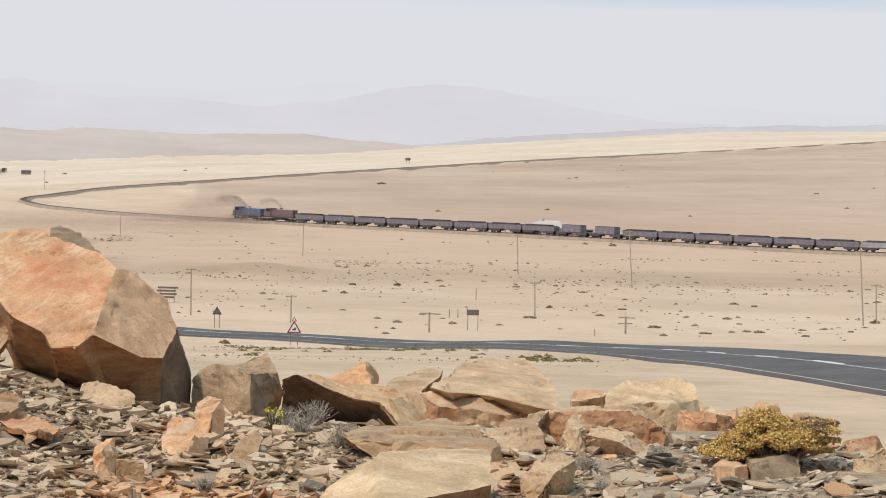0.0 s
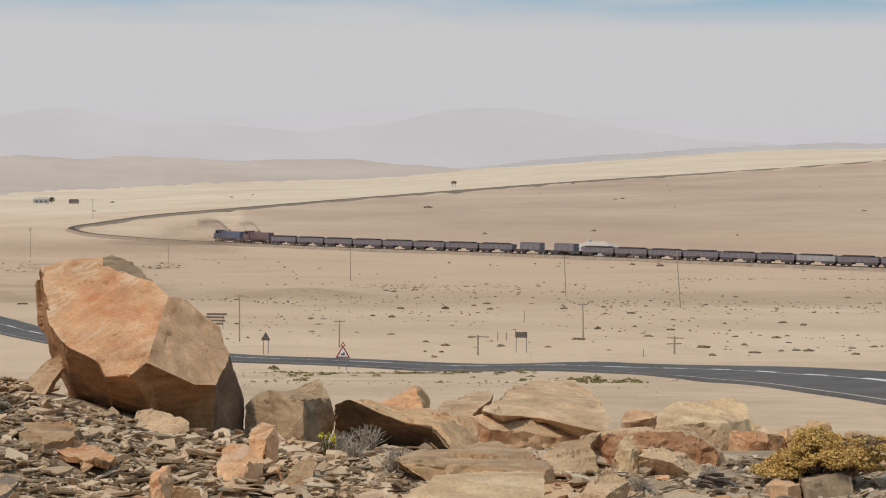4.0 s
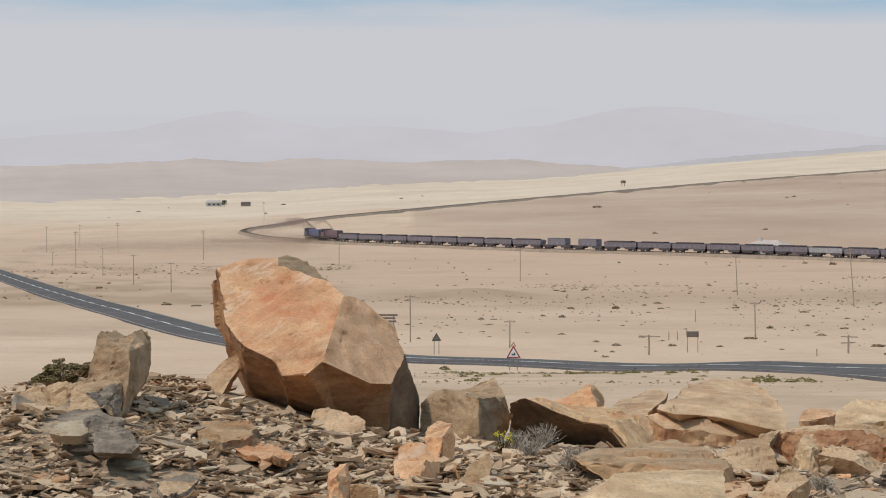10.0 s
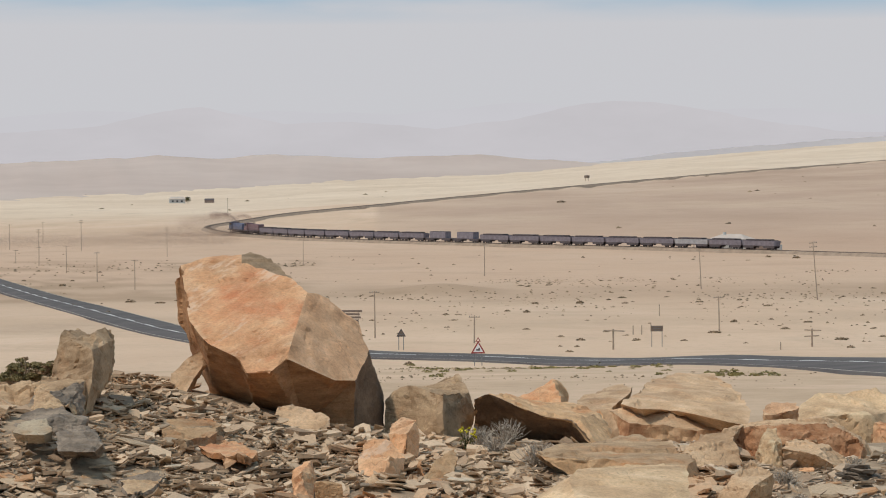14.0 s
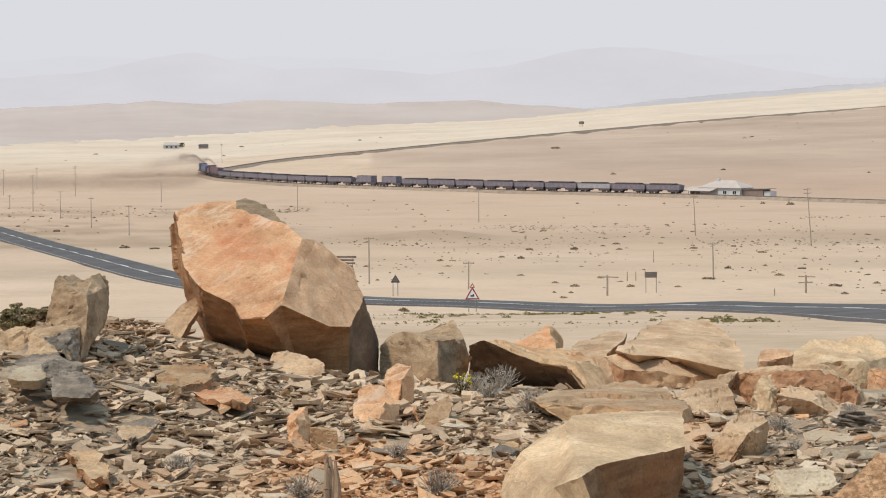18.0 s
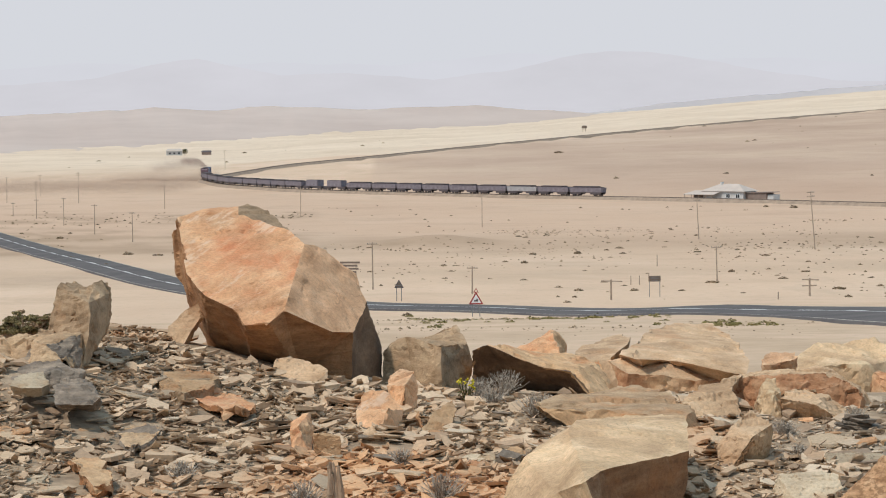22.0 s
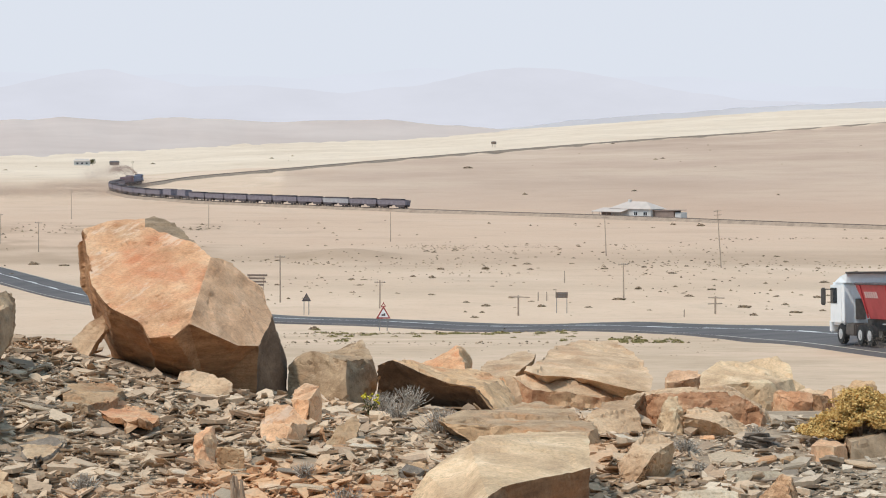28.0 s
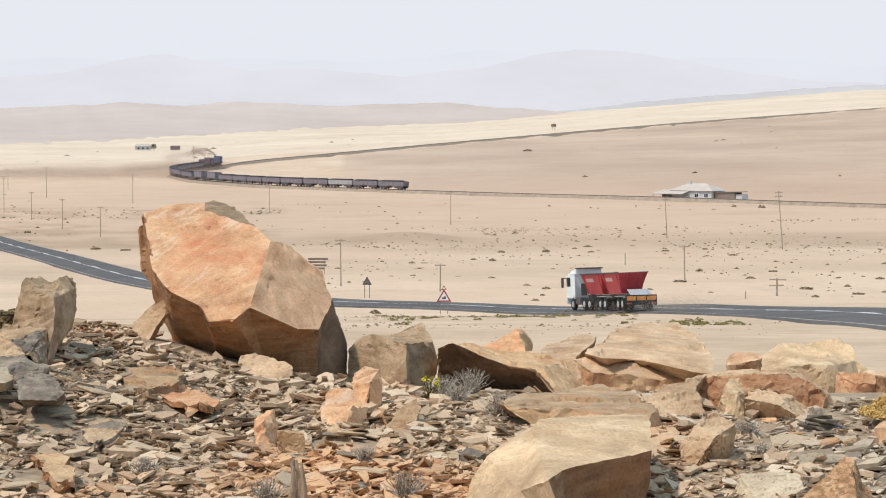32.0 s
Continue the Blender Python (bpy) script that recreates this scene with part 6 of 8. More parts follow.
def scree():
    """The cover of broken shale on the hill top: some hundred slabs one by one, the small flakes as one."""
    rng = np.random.default_rng(7)
    n = 78000
    D = np.sqrt(rng.uniform(7.2 ** 2, 17.0 ** 2, n))
    a = rng.uniform(-.30, .46, n)
    keep = (D < np.interp(a, [-.03, .18, .28], [14.0, 13.6, 13.0])) | ((a < -.03) & (D < 16.5)) | ((rng.random(n) < .2) & (a < .15))
    for x0, x1, y0, y1 in FEET:
        dx, dy = (x1 - x0) * .10, (y1 - y0) * .15
        keep &= ~((a * D > x0 + dx) & (a * D < x1 - dx) & (D > y0 + dy) & (D < y1 - dy))
    D, a = D[keep], a[keep]
    x, y = a * D, D
    n = len(x)
    z = ground(x, y)
    # one in three is a broad flake, the rest is rubble between them
    broad = rng.random(n) < .22
    size = np.where(broad, np.minimum(.024 + rng.gamma(1.3, .021, n), .14), np.minimum(.008 + rng.gamma(1.3, .009, n), .05)) * np.interp(D, [7, 14], [.85, 1.1])
    clump = np.array([noise.noise(Vector((p * 1.7, q * 1.7, 3))) for p, q in zip(x, y)])
    size *= 1 + .6 * clump
    verts, faces = [], []
    rot, tx, ty = rng.uniform(0, 6.28, n), rng.normal(-.05, .30, n), rng.normal(0, .30, n)
    calm = np.minimum(1, .05 / size)
    tx, ty = tx * calm, ty * calm
    lift = np.where(broad, rng.uniform(-.02, .028, n), rng.uniform(-.02, .026, n)) + size * np.abs(tx) * .5
    ks = rng.integers(4, 8, n)
    th = np.where(broad, rng.uniform(.05, .15, n), rng.uniform(.08, .3, n))
    warp = rng.uniform(.35, 1.65, (n, 8))
    for i in range(n):
        k = int(ks[i])
        ang = rot[i] + np.arange(k) * 6.283 / k + rng.uniform(-.4, .4, k)
        r = size[i] * rng.uniform(.5, 1.1, k)
        px, py = np.cos(ang) * r * 1.08, np.sin(ang) * r * rng.uniform(.5, 1.0)
        c, s = math.cos(rot[i]), math.sin(rot[i])
        qx, qy = px * c - py * s, px * s + py * c
        tz = qx * ty[i] + qy * tx[i]
        b = len(verts)
        zz, t = z[i] + lift[i], th[i] * size[i]
        for j in range(k):
            verts.append((x[i] + qx[j], y[i] + qy[j], zz + tz[j] + t * warp[i, j]))
        for j in range(k):
            verts.append((x[i] + qx[j] * .93, y[i] + qy[j] * .93, zz + tz[j] - t * .5))
        faces.append(tuple(range(b, b + k)))
        for j in range(k):
            faces.append((b + j, b + k + j, b + k + (j + 1) % k, b + (j + 1) % k))
    ob = raw("shale_scree", verts, faces, M_FLAKE)
    tagged(ob, "loose grey and tan shale flakes covering the hill top", "scree", kind="stuff")
    prng = random.Random(4)
    kinds = [slab_mesh(prng) for _ in range(14)]
    for i in range(300):
        d = math.sqrt(prng.uniform(7.6 ** 2, 13.6 ** 2))
        aa = prng.uniform(-.27, .44)
        s = min(.05 + prng.gammavariate(2, .02), .17)
        px, py = aa * d, d
        m = Matrix.Translation((px, py, on(px, py) + .012 + s * .1)) @ pose(0, 0, 0, max(-12, min(14, prng.gauss(3, 7))), max(-13, min(13, prng.gauss(0, 8))), prng.uniform(0, 360)) @ Matrix.Diagonal((s, s * prng.uniform(.6, 1), s, 1))
        shared("slab", prng.choice(kinds), ob, m)


scree()


# ------------------------------------------------------------------ plants
def leafy(name, pts, size, rng, mat, parent=None, flat=.6):
    """Many small leaf clumps, each a bent pair of blades."""
    verts, faces = [], []
    for p in pts:
        s = size * rng.uniform(.6, 1.4)
        q = Euler((rng.uniform(-flat, flat) + rng.choice((0, 1.2)), rng.uniform(-flat, flat), rng.uniform(0, 6.28))).to_matrix()
        b = len(verts)
        for v in ((-.5, 0, 0), (0, -.28, .12), (.5, 0, 0), (0, .28, .12), (.0, 0, .5)):
            verts.append(tuple(Vector(p) + q @ Vector(v) * s))
        faces += [(b, b + 1, b + 3), (b + 1, b + 2, b + 3), (b, b + 1, b + 4), (b + 2, b + 3, b + 4)]
    return raw(name, verts, faces, mat, parent)


def bush(label, x, y, z, w, d, h, mats, count, leaf, seed, lobes=9, hollow=0.0):
    """A flat-topped desert bush: many small cushions of leaves at the ends of branches, with dark gaps between them."""
    rng = random.Random(seed)
    ob = thing("bush", pose(x, y, z), label, "bush")
    cent = []
    for k in range(lobes * 3):
        u, a = math.sqrt(rng.random()), rng.uniform(0, 6.28)
        cx, cy = math.cos(a) * u * w * .44, math.sin(a) * u * d * .44
        dome = math.sqrt(max(0, 1 - (u * (1.0 - .25 * math.cos(a))) ** 2 * .8)) * (.88 + .12 * math.cos(2.2 * cx / w * 6.28 + 1))
        low = h * (.22 + hollow * math.exp(-((cx / w - .08) / .17) ** 2))
        cz = low + max(0, h * dome * .92 - low) * rng.choice((rng.uniform(.8, 1), rng.random()))
        cent.append((cx, cy, cz, w * rng.uniform(.035, .085), 1 if rng.random() < .05 + .22 * (cx > .12 * w) and len(mats) > 1 else 0))
    bm = bmesh.new()
    for cx, cy, cz, r, m in cent:
        a = Vector((rng.uniform(-.05, .05) * w, rng.uniform(-.05, .05) * d, 0))
        mid = Vector((cx * .5, cy * .5, cz * .35)) + Vector((rng.uniform(-.03, .03), rng.uniform(-.03, .03), 0))
        rod(bm, a, mid, .011, .008, 5)
        rod(bm, mid, (cx, cy, cz), .008, .003, 5)
    part("branch_tangle", bm, M_DRYWOOD, ob)
    pts = [[] for _ in mats]
    for _ in range(count):
        cx, cy, cz, r, m = rng.choice(cent)
        v = Vector((rng.gauss(0, 1), rng.gauss(0, 1), rng.gauss(0, 1))).normalized() * r * rng.uniform(.35, 1.0)
        pts[m].append((cx + v.x * 1.25, cy + v.y * 1.25, cz + v.z * .42))
    for name, mat, p in zip(("crown", "dry_leaves"), mats, pts):
        leafy(name, p, leaf, rng, mat, ob, .45)
    return ob


def twig_shrub(x, y, w, h, seed, n=70):
    rng = random.Random(seed)
    ob = thing("twig_shrub", pose(x, y, on(x, y)), "small leafless grey shrub among the shale", "shrub", "small grey shrubs")
    bm = bmesh.new()
    for _ in range(n):
        a, u = rng.uniform(0, 6.28), rng.uniform(.2, 1)
        p = Vector((0, 0, 0))
        d = Vector((math.cos(a) * u, math.sin(a) * u, rng.uniform(.5, 1.2))).normalized()
        for k in range(3):
            q = p + (d + Vector((rng.uniform(-.5, .5), rng.uniform(-.5, .5), rng.uniform(-.2, .3)))).normalized() * Vector((w / 2, w / 2, h)).length * .28
            rod(bm, p, q, .0030 - .0007 * k, .0022 - .0007 * k, 3)
            p = q
    part("twig_tangle", bm, M_TWIG, ob)
    pts = [(rng.gauss(0, w * .2), rng.gauss(0, w * .2), rng.uniform(.1, .8) * h) for _ in range(n * 2)]
    leafy("leaves", pts, .016, rng, M_TWIG, ob)
    return ob


def flower_tuft(x, y, z, seed):
    rng = random.Random(seed)
    ob = thing("flower_tuft", pose(x, y, z), "small tuft of bright yellow desert flowers", "flowers", "yellow flowers")
    bm = bmesh.new()
    heads = []
    for _ in range(9):
        t = (rng.uniform(-.05, .05), rng.uniform(-.05, .05), rng.uniform(.05, .12))
        rod(bm, (0, 0, -.03), t, .003, .002, 4)
        heads.append(t)
    part("stems", bm, M_LEAFG, ob)
    leafy("blossoms", [(hx + rng.uniform(-.008, .008), hy, hz + rng.uniform(-.006, .006)) for hx, hy, hz in heads for _ in range(4)], .022, rng, M_FLOWER, ob)
    leafy("leaves", [(rng.uniform(-.05, .05), rng.uniform(-.05, .05), rng.uniform(0, .05)) for _ in range(40)], .02, rng, M_LEAFG, ob)


bush("dense yellow-green cushion bush growing over rocks", 2.80, 11.98, 16.31, 0.78, 0.56, 0.33, (M_LEAF, M_DRYLEAF), 34000, .019, 2, 80, .12)
bush("dark green bush behind grey rocks", -2.62, 14.20, 16.61, 0.46, 0.40, 0.19, (M_LEAFO, M_DRYLEAF), 7000, .018, 3, 30)
twig_shrub(0.00, 10.09, 0.14, 0.16, 100)
twig_shrub(0.22, 13.95, 0.17, 0.16, 101)
twig_shrub(0.41, 14.73, 0.22, 0.17, 102)
twig_shrub(0.52, 12.60, 0.19, 0.16, 103)
twig_shrub(0.30, 13.41, 0.20, 0.10, 104)
twig_shrub(-0.20, 10.97, 0.11, 0.08, 105)
twig_shrub(0.10, 9.62, 0.12, 0.07, 106)
twig_shrub(0.86, 9.02, 0.11, 0.10, 107)
twig_shrub(1.77, 11.69, 0.12, 0.10, 108)
twig_shrub(1.75, 11.06, 0.08, 0.07, 109)
twig_shrub(2.24, 12.28, 0.15, 0.06, 110)
twig_shrub(-1.22, 10.62, 0.13, 0.09, 111)
twig_shrub(-0.62, 10.06, 0.18, 0.09, 112)
twig_shrub(-0.15, 9.40, 0.14, 0.09, 113)
flower_tuft(0.14, 13.70, 16.26, 50)
flower_tuft(2.33, 13.13, 16.28, 51)
flower_tuft(1.99, 8.96, 16.22, 52)


def dry_stump(x, y, h, seed, lean=0.0, turn=0.0, label="short weathered grey stump standing in the shale"):
    rng = random.Random(seed)
    ob = thing("dry_stump", pose(x, y, on(x, y), lean, 0, turn), label, "dead wood", "dead wood")
    for k in range(9):
        bm = bmesh.new()
        a = k * .7
        o = Vector((math.cos(a) * .028, math.sin(a) * .028, 0)) * rng.uniform(.2, 1)
        top = o * .6 + Vector((rng.uniform(-.02, .02), rng.uniform(-.02, .02), h * rng.uniform(.65, 1.0)))
        mid = (o + top) / 2 + Vector((rng.uniform(-.012, .012), rng.uniform(-.012, .012), 0))
        rod(bm, o - Vector((0, 0, .04)), mid, .020, .017, 6)
        rod(bm, mid, top, .017, .006, 6)
        part("splinter", bm, M_DRYWOOD, ob)
    return ob


dry_stump(-0.47, 9.81, 0.28, 1)
dry_stump(-0.18, 9.46, .30, 2, 0, 0, "dark twisted piece of dead wood lying on shale").matrix_basis = pose(-0.30, 9.46, 16.24, 0, 82, 20)
dry_stump(0.07, 9.27, .24, 3, 0, 0, "brown splintered wood lying on shale").matrix_basis = pose(-0.03, 9.27, 16.23, 0, 70, -15)


SCRUB_SPOTS = [(39.7, 225.5, 0.90, 1.6), (28.6, 238.8, 0.76, 2.0), (66.1, 239.3, 1.15, 1.0), (59.0, 267.1, 0.85, 1.0), (18.3, 306.7, 0.98, 1.1), (33.2, 259.1, 0.83, 1.0), (66.3, 217.2, 0.87, 1.4), (-45.0, 322.7, 1.03, 1.4), (-66.8, 394.4, 1.26, 1.0), (-47.4, 498.9, 1.20, 1.0), (87.3, 561.0, 1.80, 1.0), (81.5, 568.3, 1.36, 1.0),
               (34.7, 307.5, 0.74, 1.5), (40.8, 312.8, 0.75, 1.0), (38.2, 212.5, 0.68, 1.1), (41.4, 257.3, 0.62, 1.7), (10.2, 282.7, 0.90, 1.0), (0.1, 278.2, 0.67, 1.2), (12.2, 305.2, 0.98, 1.0), (11.6, 210.4, 0.50, 1.5), (-3.1, 193.0, 0.77, 1.0), (54.1, 1049.5, 2.10, 2.2), (18.3, 306.5, 0.74, 1.2)]


def scrub_mesh(seed, mat, w=1.0, h=.5, n=46, leaf=.3):
    rng = random.Random(seed)
    pts = []
    for _ in range(n):
        a, u = rng.uniform(0, 6.28), math.sqrt(rng.random())
        pts.append((math.cos(a) * u * w * .5, math.sin(a) * u * w * .5, rng.uniform(.02, h * math.sqrt(max(.02, 1 - u * u)))))
    verts, faces = [], []
    for p in pts:
        s = leaf * rng.uniform(.6, 1.3)
        q = Euler((rng.uniform(-1, 1), rng.uniform(-1, 1), rng.uniform(0, 6.28))).to_matrix()
        b = len(verts)
        for v in ((-.5, 0, 0), (0, -.3, .1), (.5, 0, 0), (0, .3, .1), (0, 0, .5)):
            verts.append(tuple(Vector(p) + q @ Vector(v) * s))
        faces += [(b, b + 1, b + 3), (b + 1, b + 2, b + 3), (b, b + 1, b + 4), (b + 2, b + 3, b + 4)]
    me = bpy.data.meshes.new("desert_shrub")
    me.from_pydata(verts, [], faces)
    me.materials.append(mat)
    return me


def desert_scrub():
    """Low shrubs dotted over the plain, in loose belts; the smallest and farthest are one scatter."""
    rng = random.Random(12)
    dark = [scrub_mesh(k, M_SCRUB) for k in range(5)]
    olive = [scrub_mesh(k + 20, M_SCRUBY, h=.45) for k in range(3)]

    def put(x, y, s, me, wide=1.0, label="low dark desert shrub on the sand", group="shrubs on the plain"):
        ob = new("desert_shrub", me)
        ob.matrix_basis = Matrix.Translation((x, y, on(x, y) - .03)) @ Matrix.Rotation(rng.uniform(-.4, .4), 4, "Z") @ Matrix.Diagonal((s * wide, s, s * .8, 1))
        tagged(ob, label, "shrub", group)

    # belts of (distance, spread, x/y from, to, count, size)
    for d, sd, a0, a1, n, s in ((395, 12, .03, .12, 34, .5), (330, 10, -.06, .33, 36, .45), (300, 12, .02, .33, 28, .45), (265, 12, -.06, .33, 24, .5), (238, 8, .02, .33, 20, .5),
                                (222, 4, .05, .33, 20, .55), (440, 30, -.22, -.05, 12, .8), (300, 30, -.22, -.1, 8, .6)):
        for _ in range(n):
            y = rng.gauss(d, sd)
            put(rng.uniform(a0, a1) * y, y, s * rng.uniform(.45, 1.35), rng.choice(dark), rng.uniform(1, 2.0))
    for x, y, s, w in SCRUB_SPOTS:
        put(x, y, s, rng.choice(dark), w, "dark dry shrub clump near the road")
    # yellowish tufts on this side of the road
    for d, sd, a0, a1, n in ((178, 6, -.02, .075, 46), (168, 7, .03, .10, 30), (128, 5, .115, .15, 16), (150, 12, -.02, .1, 22)):
        for _ in range(n):
            y = rng.gauss(d, sd)
            put(rng.uniform(a0, a1) * y, y, rng.uniform(.25, .6), rng.choice(olive), rng.uniform(1, 2.0), "yellowish low tuft beside the road", "tufts by the road")
    # the rest: specks of dry growth
    verts, faces = [], []
    for d, sd, a0, a1, n, s in ((395, 9, .02, .13, 260, .24), (440, 3, .16, .30, 120, .3), (390, 18, -.05, .33, 360, .26), (325, 14, -.06, .34, 620, .24), (290, 20, -.06, .34, 300, .22), (250, 18, -.06, .34, 220, .22), (520, 50, -.25, .34, 160, .5), (500, 22, -.25, -.06, 260, .4), (405, 14, -.25, -.06, 260, .3), (345, 10, -.25, -.06, 160, .26),
                                (172, 9, -.03, .1, 260, .2), (150, 10, -.02, .14, 200, .15), (115, 14, -.03, .17, 260, .10), (80, 10, -.03, .2, 160, .07), (1150, 250, .06, .36, 60, 1.2), (1500, 300, -.22, .0, 24, 1.6)):
        for _ in range(n):
            y = max(60, rng.gauss(d, sd))
            x = rng.uniform(a0, a1) * y
            if noise.noise(Vector((x * .03, y * .02, 7))) < -.05:
                continue
            z, r = on(x, y), s * rng.uniform(.4, 1.3)
            b = len(verts)
            verts += [(x - r, y, z - .05), (x + r * rng.uniform(.6, 1.4), y, z - .05), (x, y + r, z - .05), (x + rng.uniform(-.3, .3) * r, y + .3 * r, z + r * rng.uniform(.3, .7)), (x + r * .5, y - .4 * r, z + r * .25)]
            faces += [(b, b + 1, b + 3), (b + 1, b + 2, b + 3), (b + 2, b, b + 3), (b, b + 4, b + 3), (b + 4, b + 1, b + 3)]
    tagged(raw("dry_growth", verts, faces, M_SCRUB), "specks of dry growth scattered over the sand", "scrub", kind="stuff")


desert_scrub()


# ------------------------------------------------------------------ poles, signs and houses on the plain
def telegraph_pole(x, y, h, lean=0.0, arms=1, label="tall leaning wooden telegraph pole on the plain", r=.085):
    ob = thing("telegraph_pole", pose(x, y, on(x, y) - .3, 0, lean, 0), label, "pole", "telegraph poles")
    bm = bmesh.new()
    rod(bm, (0, 0, 0), (0, 0, h + .3), r, r * .7, 8)
    part("post", bm, M_WOOD, ob)
    for k in range(arms):
        z = h + .1 - k * .55
        bm = bmesh.new()
        box(bm, (0, 0, z), (1.1, .08, .09), bevel=.01)
        arm = part("crossarm", bm, M_WOOD, ob)
        for i in (-.48, -.22, .22, .48):
            bm = bmesh.new()
            rod(bm, (i, 0, z + .04), (i, 0, z + .15), .028, .022, 6)
            part("insulator", bm, M_STEEL, arm)
    return ob


def cross_post(x, y, h, w, arms):
    """A short post with long crossarms, as where the wires are anchored."""
    ob = thing("anchor_post", pose(x, y, on(x, y) - .2), "short wooden post with wide crossarms near the road", "pole", "anchor posts")
    bm = bmesh.new()
    rod(bm, (0, 0, 0), (0, 0, h + .2), .10, .085, 8)
    part("post", bm, M_WOOD, ob)
    for k in range(arms):
        z = h + .05 - k * h * .32
        bm = bmesh.new()
        box(bm, (0, -.1, z), (w * (1 - .12 * k), .10, .11), pose(0, 0, 0, 0, (-1) ** k * 2.0, 0), bevel=.008)
        part("crossarm", bm, M_WOOD, ob)


def small_post(x, y, h, r=.06):
    bm = bmesh.new()
    rod(bm, (0, 0, -.2), (0, 0, h), r, r * .85, 8)
    rod(bm, (0, 0, h), (0, 0, h + .05), r * .85, r * .3, 8)
    ob = link_mesh("fence_post", bm, M_WOOD)
    ob.matrix_basis = pose(x, y, on(x, y))
    tagged(ob, "short dark wooden post standing in sand", "post", "short posts")


def tri_bar(bm, w, h, t, depth, y0):
    """A triangular frame in the xz plane."""
    out = [Vector((-w / 2, 0, 0)), Vector((w / 2, 0, 0)), Vector((0, 0, h))]
    c = sum(out, Vector()) / 3
    inn = [c + (p - c) * (1 - t) for p in out]
    o0 = [bm.verts.new(p + Vector((0, y0, 0))) for p in out]
    i0 = [bm.verts.new(p + Vector((0, y0, 0))) for p in inn]
    o1 = [bm.verts.new(p + Vector((0, y0 + depth, 0))) for p in out]
    i1 = [bm.verts.new(p + Vector((0, y0 + depth, 0))) for p in inn]
    for k in range(3):
        j = (k + 1) % 3
        bm.faces.new((o0[k], o0[j], i0[j], i0[k]))
        bm.faces.new((o1[j], o1[k], i1[k], i1[j]))
        bm.faces.new((o0[j], o0[k], o1[k], o1[j]))
        bm.faces.new((i0[k], i0[j], i1[j], i1[k]))


def tri_plate(bm, w, h, depth, y0):
    a = [bm.verts.new((x, y0, z)) for x, z in ((-w / 2, 0), (w / 2, 0), (0, h))]
    b = [bm.verts.new((x, y0 + depth, z)) for x, z in ((-w / 2, 0), (w / 2, 0), (0, h))]
    bm.faces.new(a)
    bm.faces.new(b[::-1])
    for k in range(3):
        j = (k + 1) % 3
        bm.faces.new((a[j], a[k], b[k], b[j]))


def warning_sign(x, y, foot, size, face):
    """A triangular road sign on two posts: its front towards us, or its back."""
    lab = "red-rimmed triangular level-crossing sign on two posts" if face else "triangular road sign seen from its dull back"
    ob = thing("road_sign", pose(x, y, on(x, y), 0, 0, 0), lab, "road sign", "road signs")
    for o in (-.42, .42):
        bm = bmesh.new()
        rod(bm, (o * size * .6, .06, -.2), (o * size * .6, .06, foot + size * .25), .04, .04, 6)
        part("post", bm, M_STEEL, ob)
    bm = bmesh.new()
    tri_plate(bm, size, size * .87, .02, 0)
    plate = part("plate", bm, M_WHITEP if face else M_SIGNBACK, ob)
    plate.location = (0, 0, foot)
    bm = bmesh.new()
    tri_bar(bm, size, size * .87, .3, .012, -.014)
    part("rim", bm, M_SIGNRED if face else M_FRAME, plate)
    bm = bmesh.new()
    if face:
        # plain engine shape
        box(bm, (0, -.012, size * .24), (size * .26, .012, size * .11))
        box(bm, (size * .07, -.012, size * .33), (size * .1, .012, size * .09))
        part("symbol", bm, M_FRAME, plate)
        bm = bmesh.new()
        tri_bar(bm, size * .38, size * .32, .45, .02, -.005)
        top = part("top_marker", bm, M_SIGNRED, plate)
        top.location = (0, 0, size * .80)
    else:
        box(bm, (0, -.03, size * .25), (size * .55, .03, .06))
        part("brace", bm, M_STEEL, plate)


def info_board(x, y, h):
    ob = thing("roadside_board", pose(x, y, on(x, y), 0, 0, 4), "dark rectangular board on two thin posts", "sign board")
    for o in (-.5, .5):
        bm = bmesh.new()
        rod(bm, (o, .04, -.2), (o, .04, h), .035, .035, 6)
        part("post", bm, M_STEEL, ob)
    bm = bmesh.new()
    box(bm, (0, 0, h - .28), (1.15, .04, .55), bevel=.01)
    board = part("panel", bm, M_SIGNBACK, ob)
    bm = bmesh.new()
    for k in range(3):
        box(bm, (0, -.03, h - .12 - k * .16), (.9 - .15 * k, .012, .05))
    part("writing_bars", bm, M_STEEL, board)


def slatted_board(x, y, h):
    """Stacked grey finger boards on posts."""
    ob = thing("slatted_sign", pose(x, y, on(x, y), 0, 0, -6), "stack of grey horizontal boards on two posts", "sign board")
    for o in (-.8, .8):
        bm = bmesh.new()
        rod(bm, (o, .05, -.2), (o, .05, h), .05, .05, 6)
        part("post", bm, M_WOOD, ob)
    for k in range(4):
        bm = bmesh.new()
        box(bm, (.1 * (-1) ** k, 0, h - .12 - k * .36), (2.3 - .15 * k, .05, .22), bevel=.01)
        part("board", bm, M_SIGNBACK, ob)


telegraph_pole(-32.1, 512.0, 6.3, 0.6, 1)
telegraph_pole(7.5, 426.6, 6.2, 0.2, 1)
telegraph_pole(40.5, 356.5, 6.3, -2.7, 1)
telegraph_pole(51.5, 311.9, 8.1, -4.4, 2)
telegraph_pole(63.5, 234.3, 8.7, -3.9, 2)
telegraph_pole(67.4, 243.4, 4.1, -2.0, 1)
telegraph_pole(29.4, 241.8, 3.8, -1.2, 1)
telegraph_pole(-7.3, 234.5, 4.9, -0.2, 1)
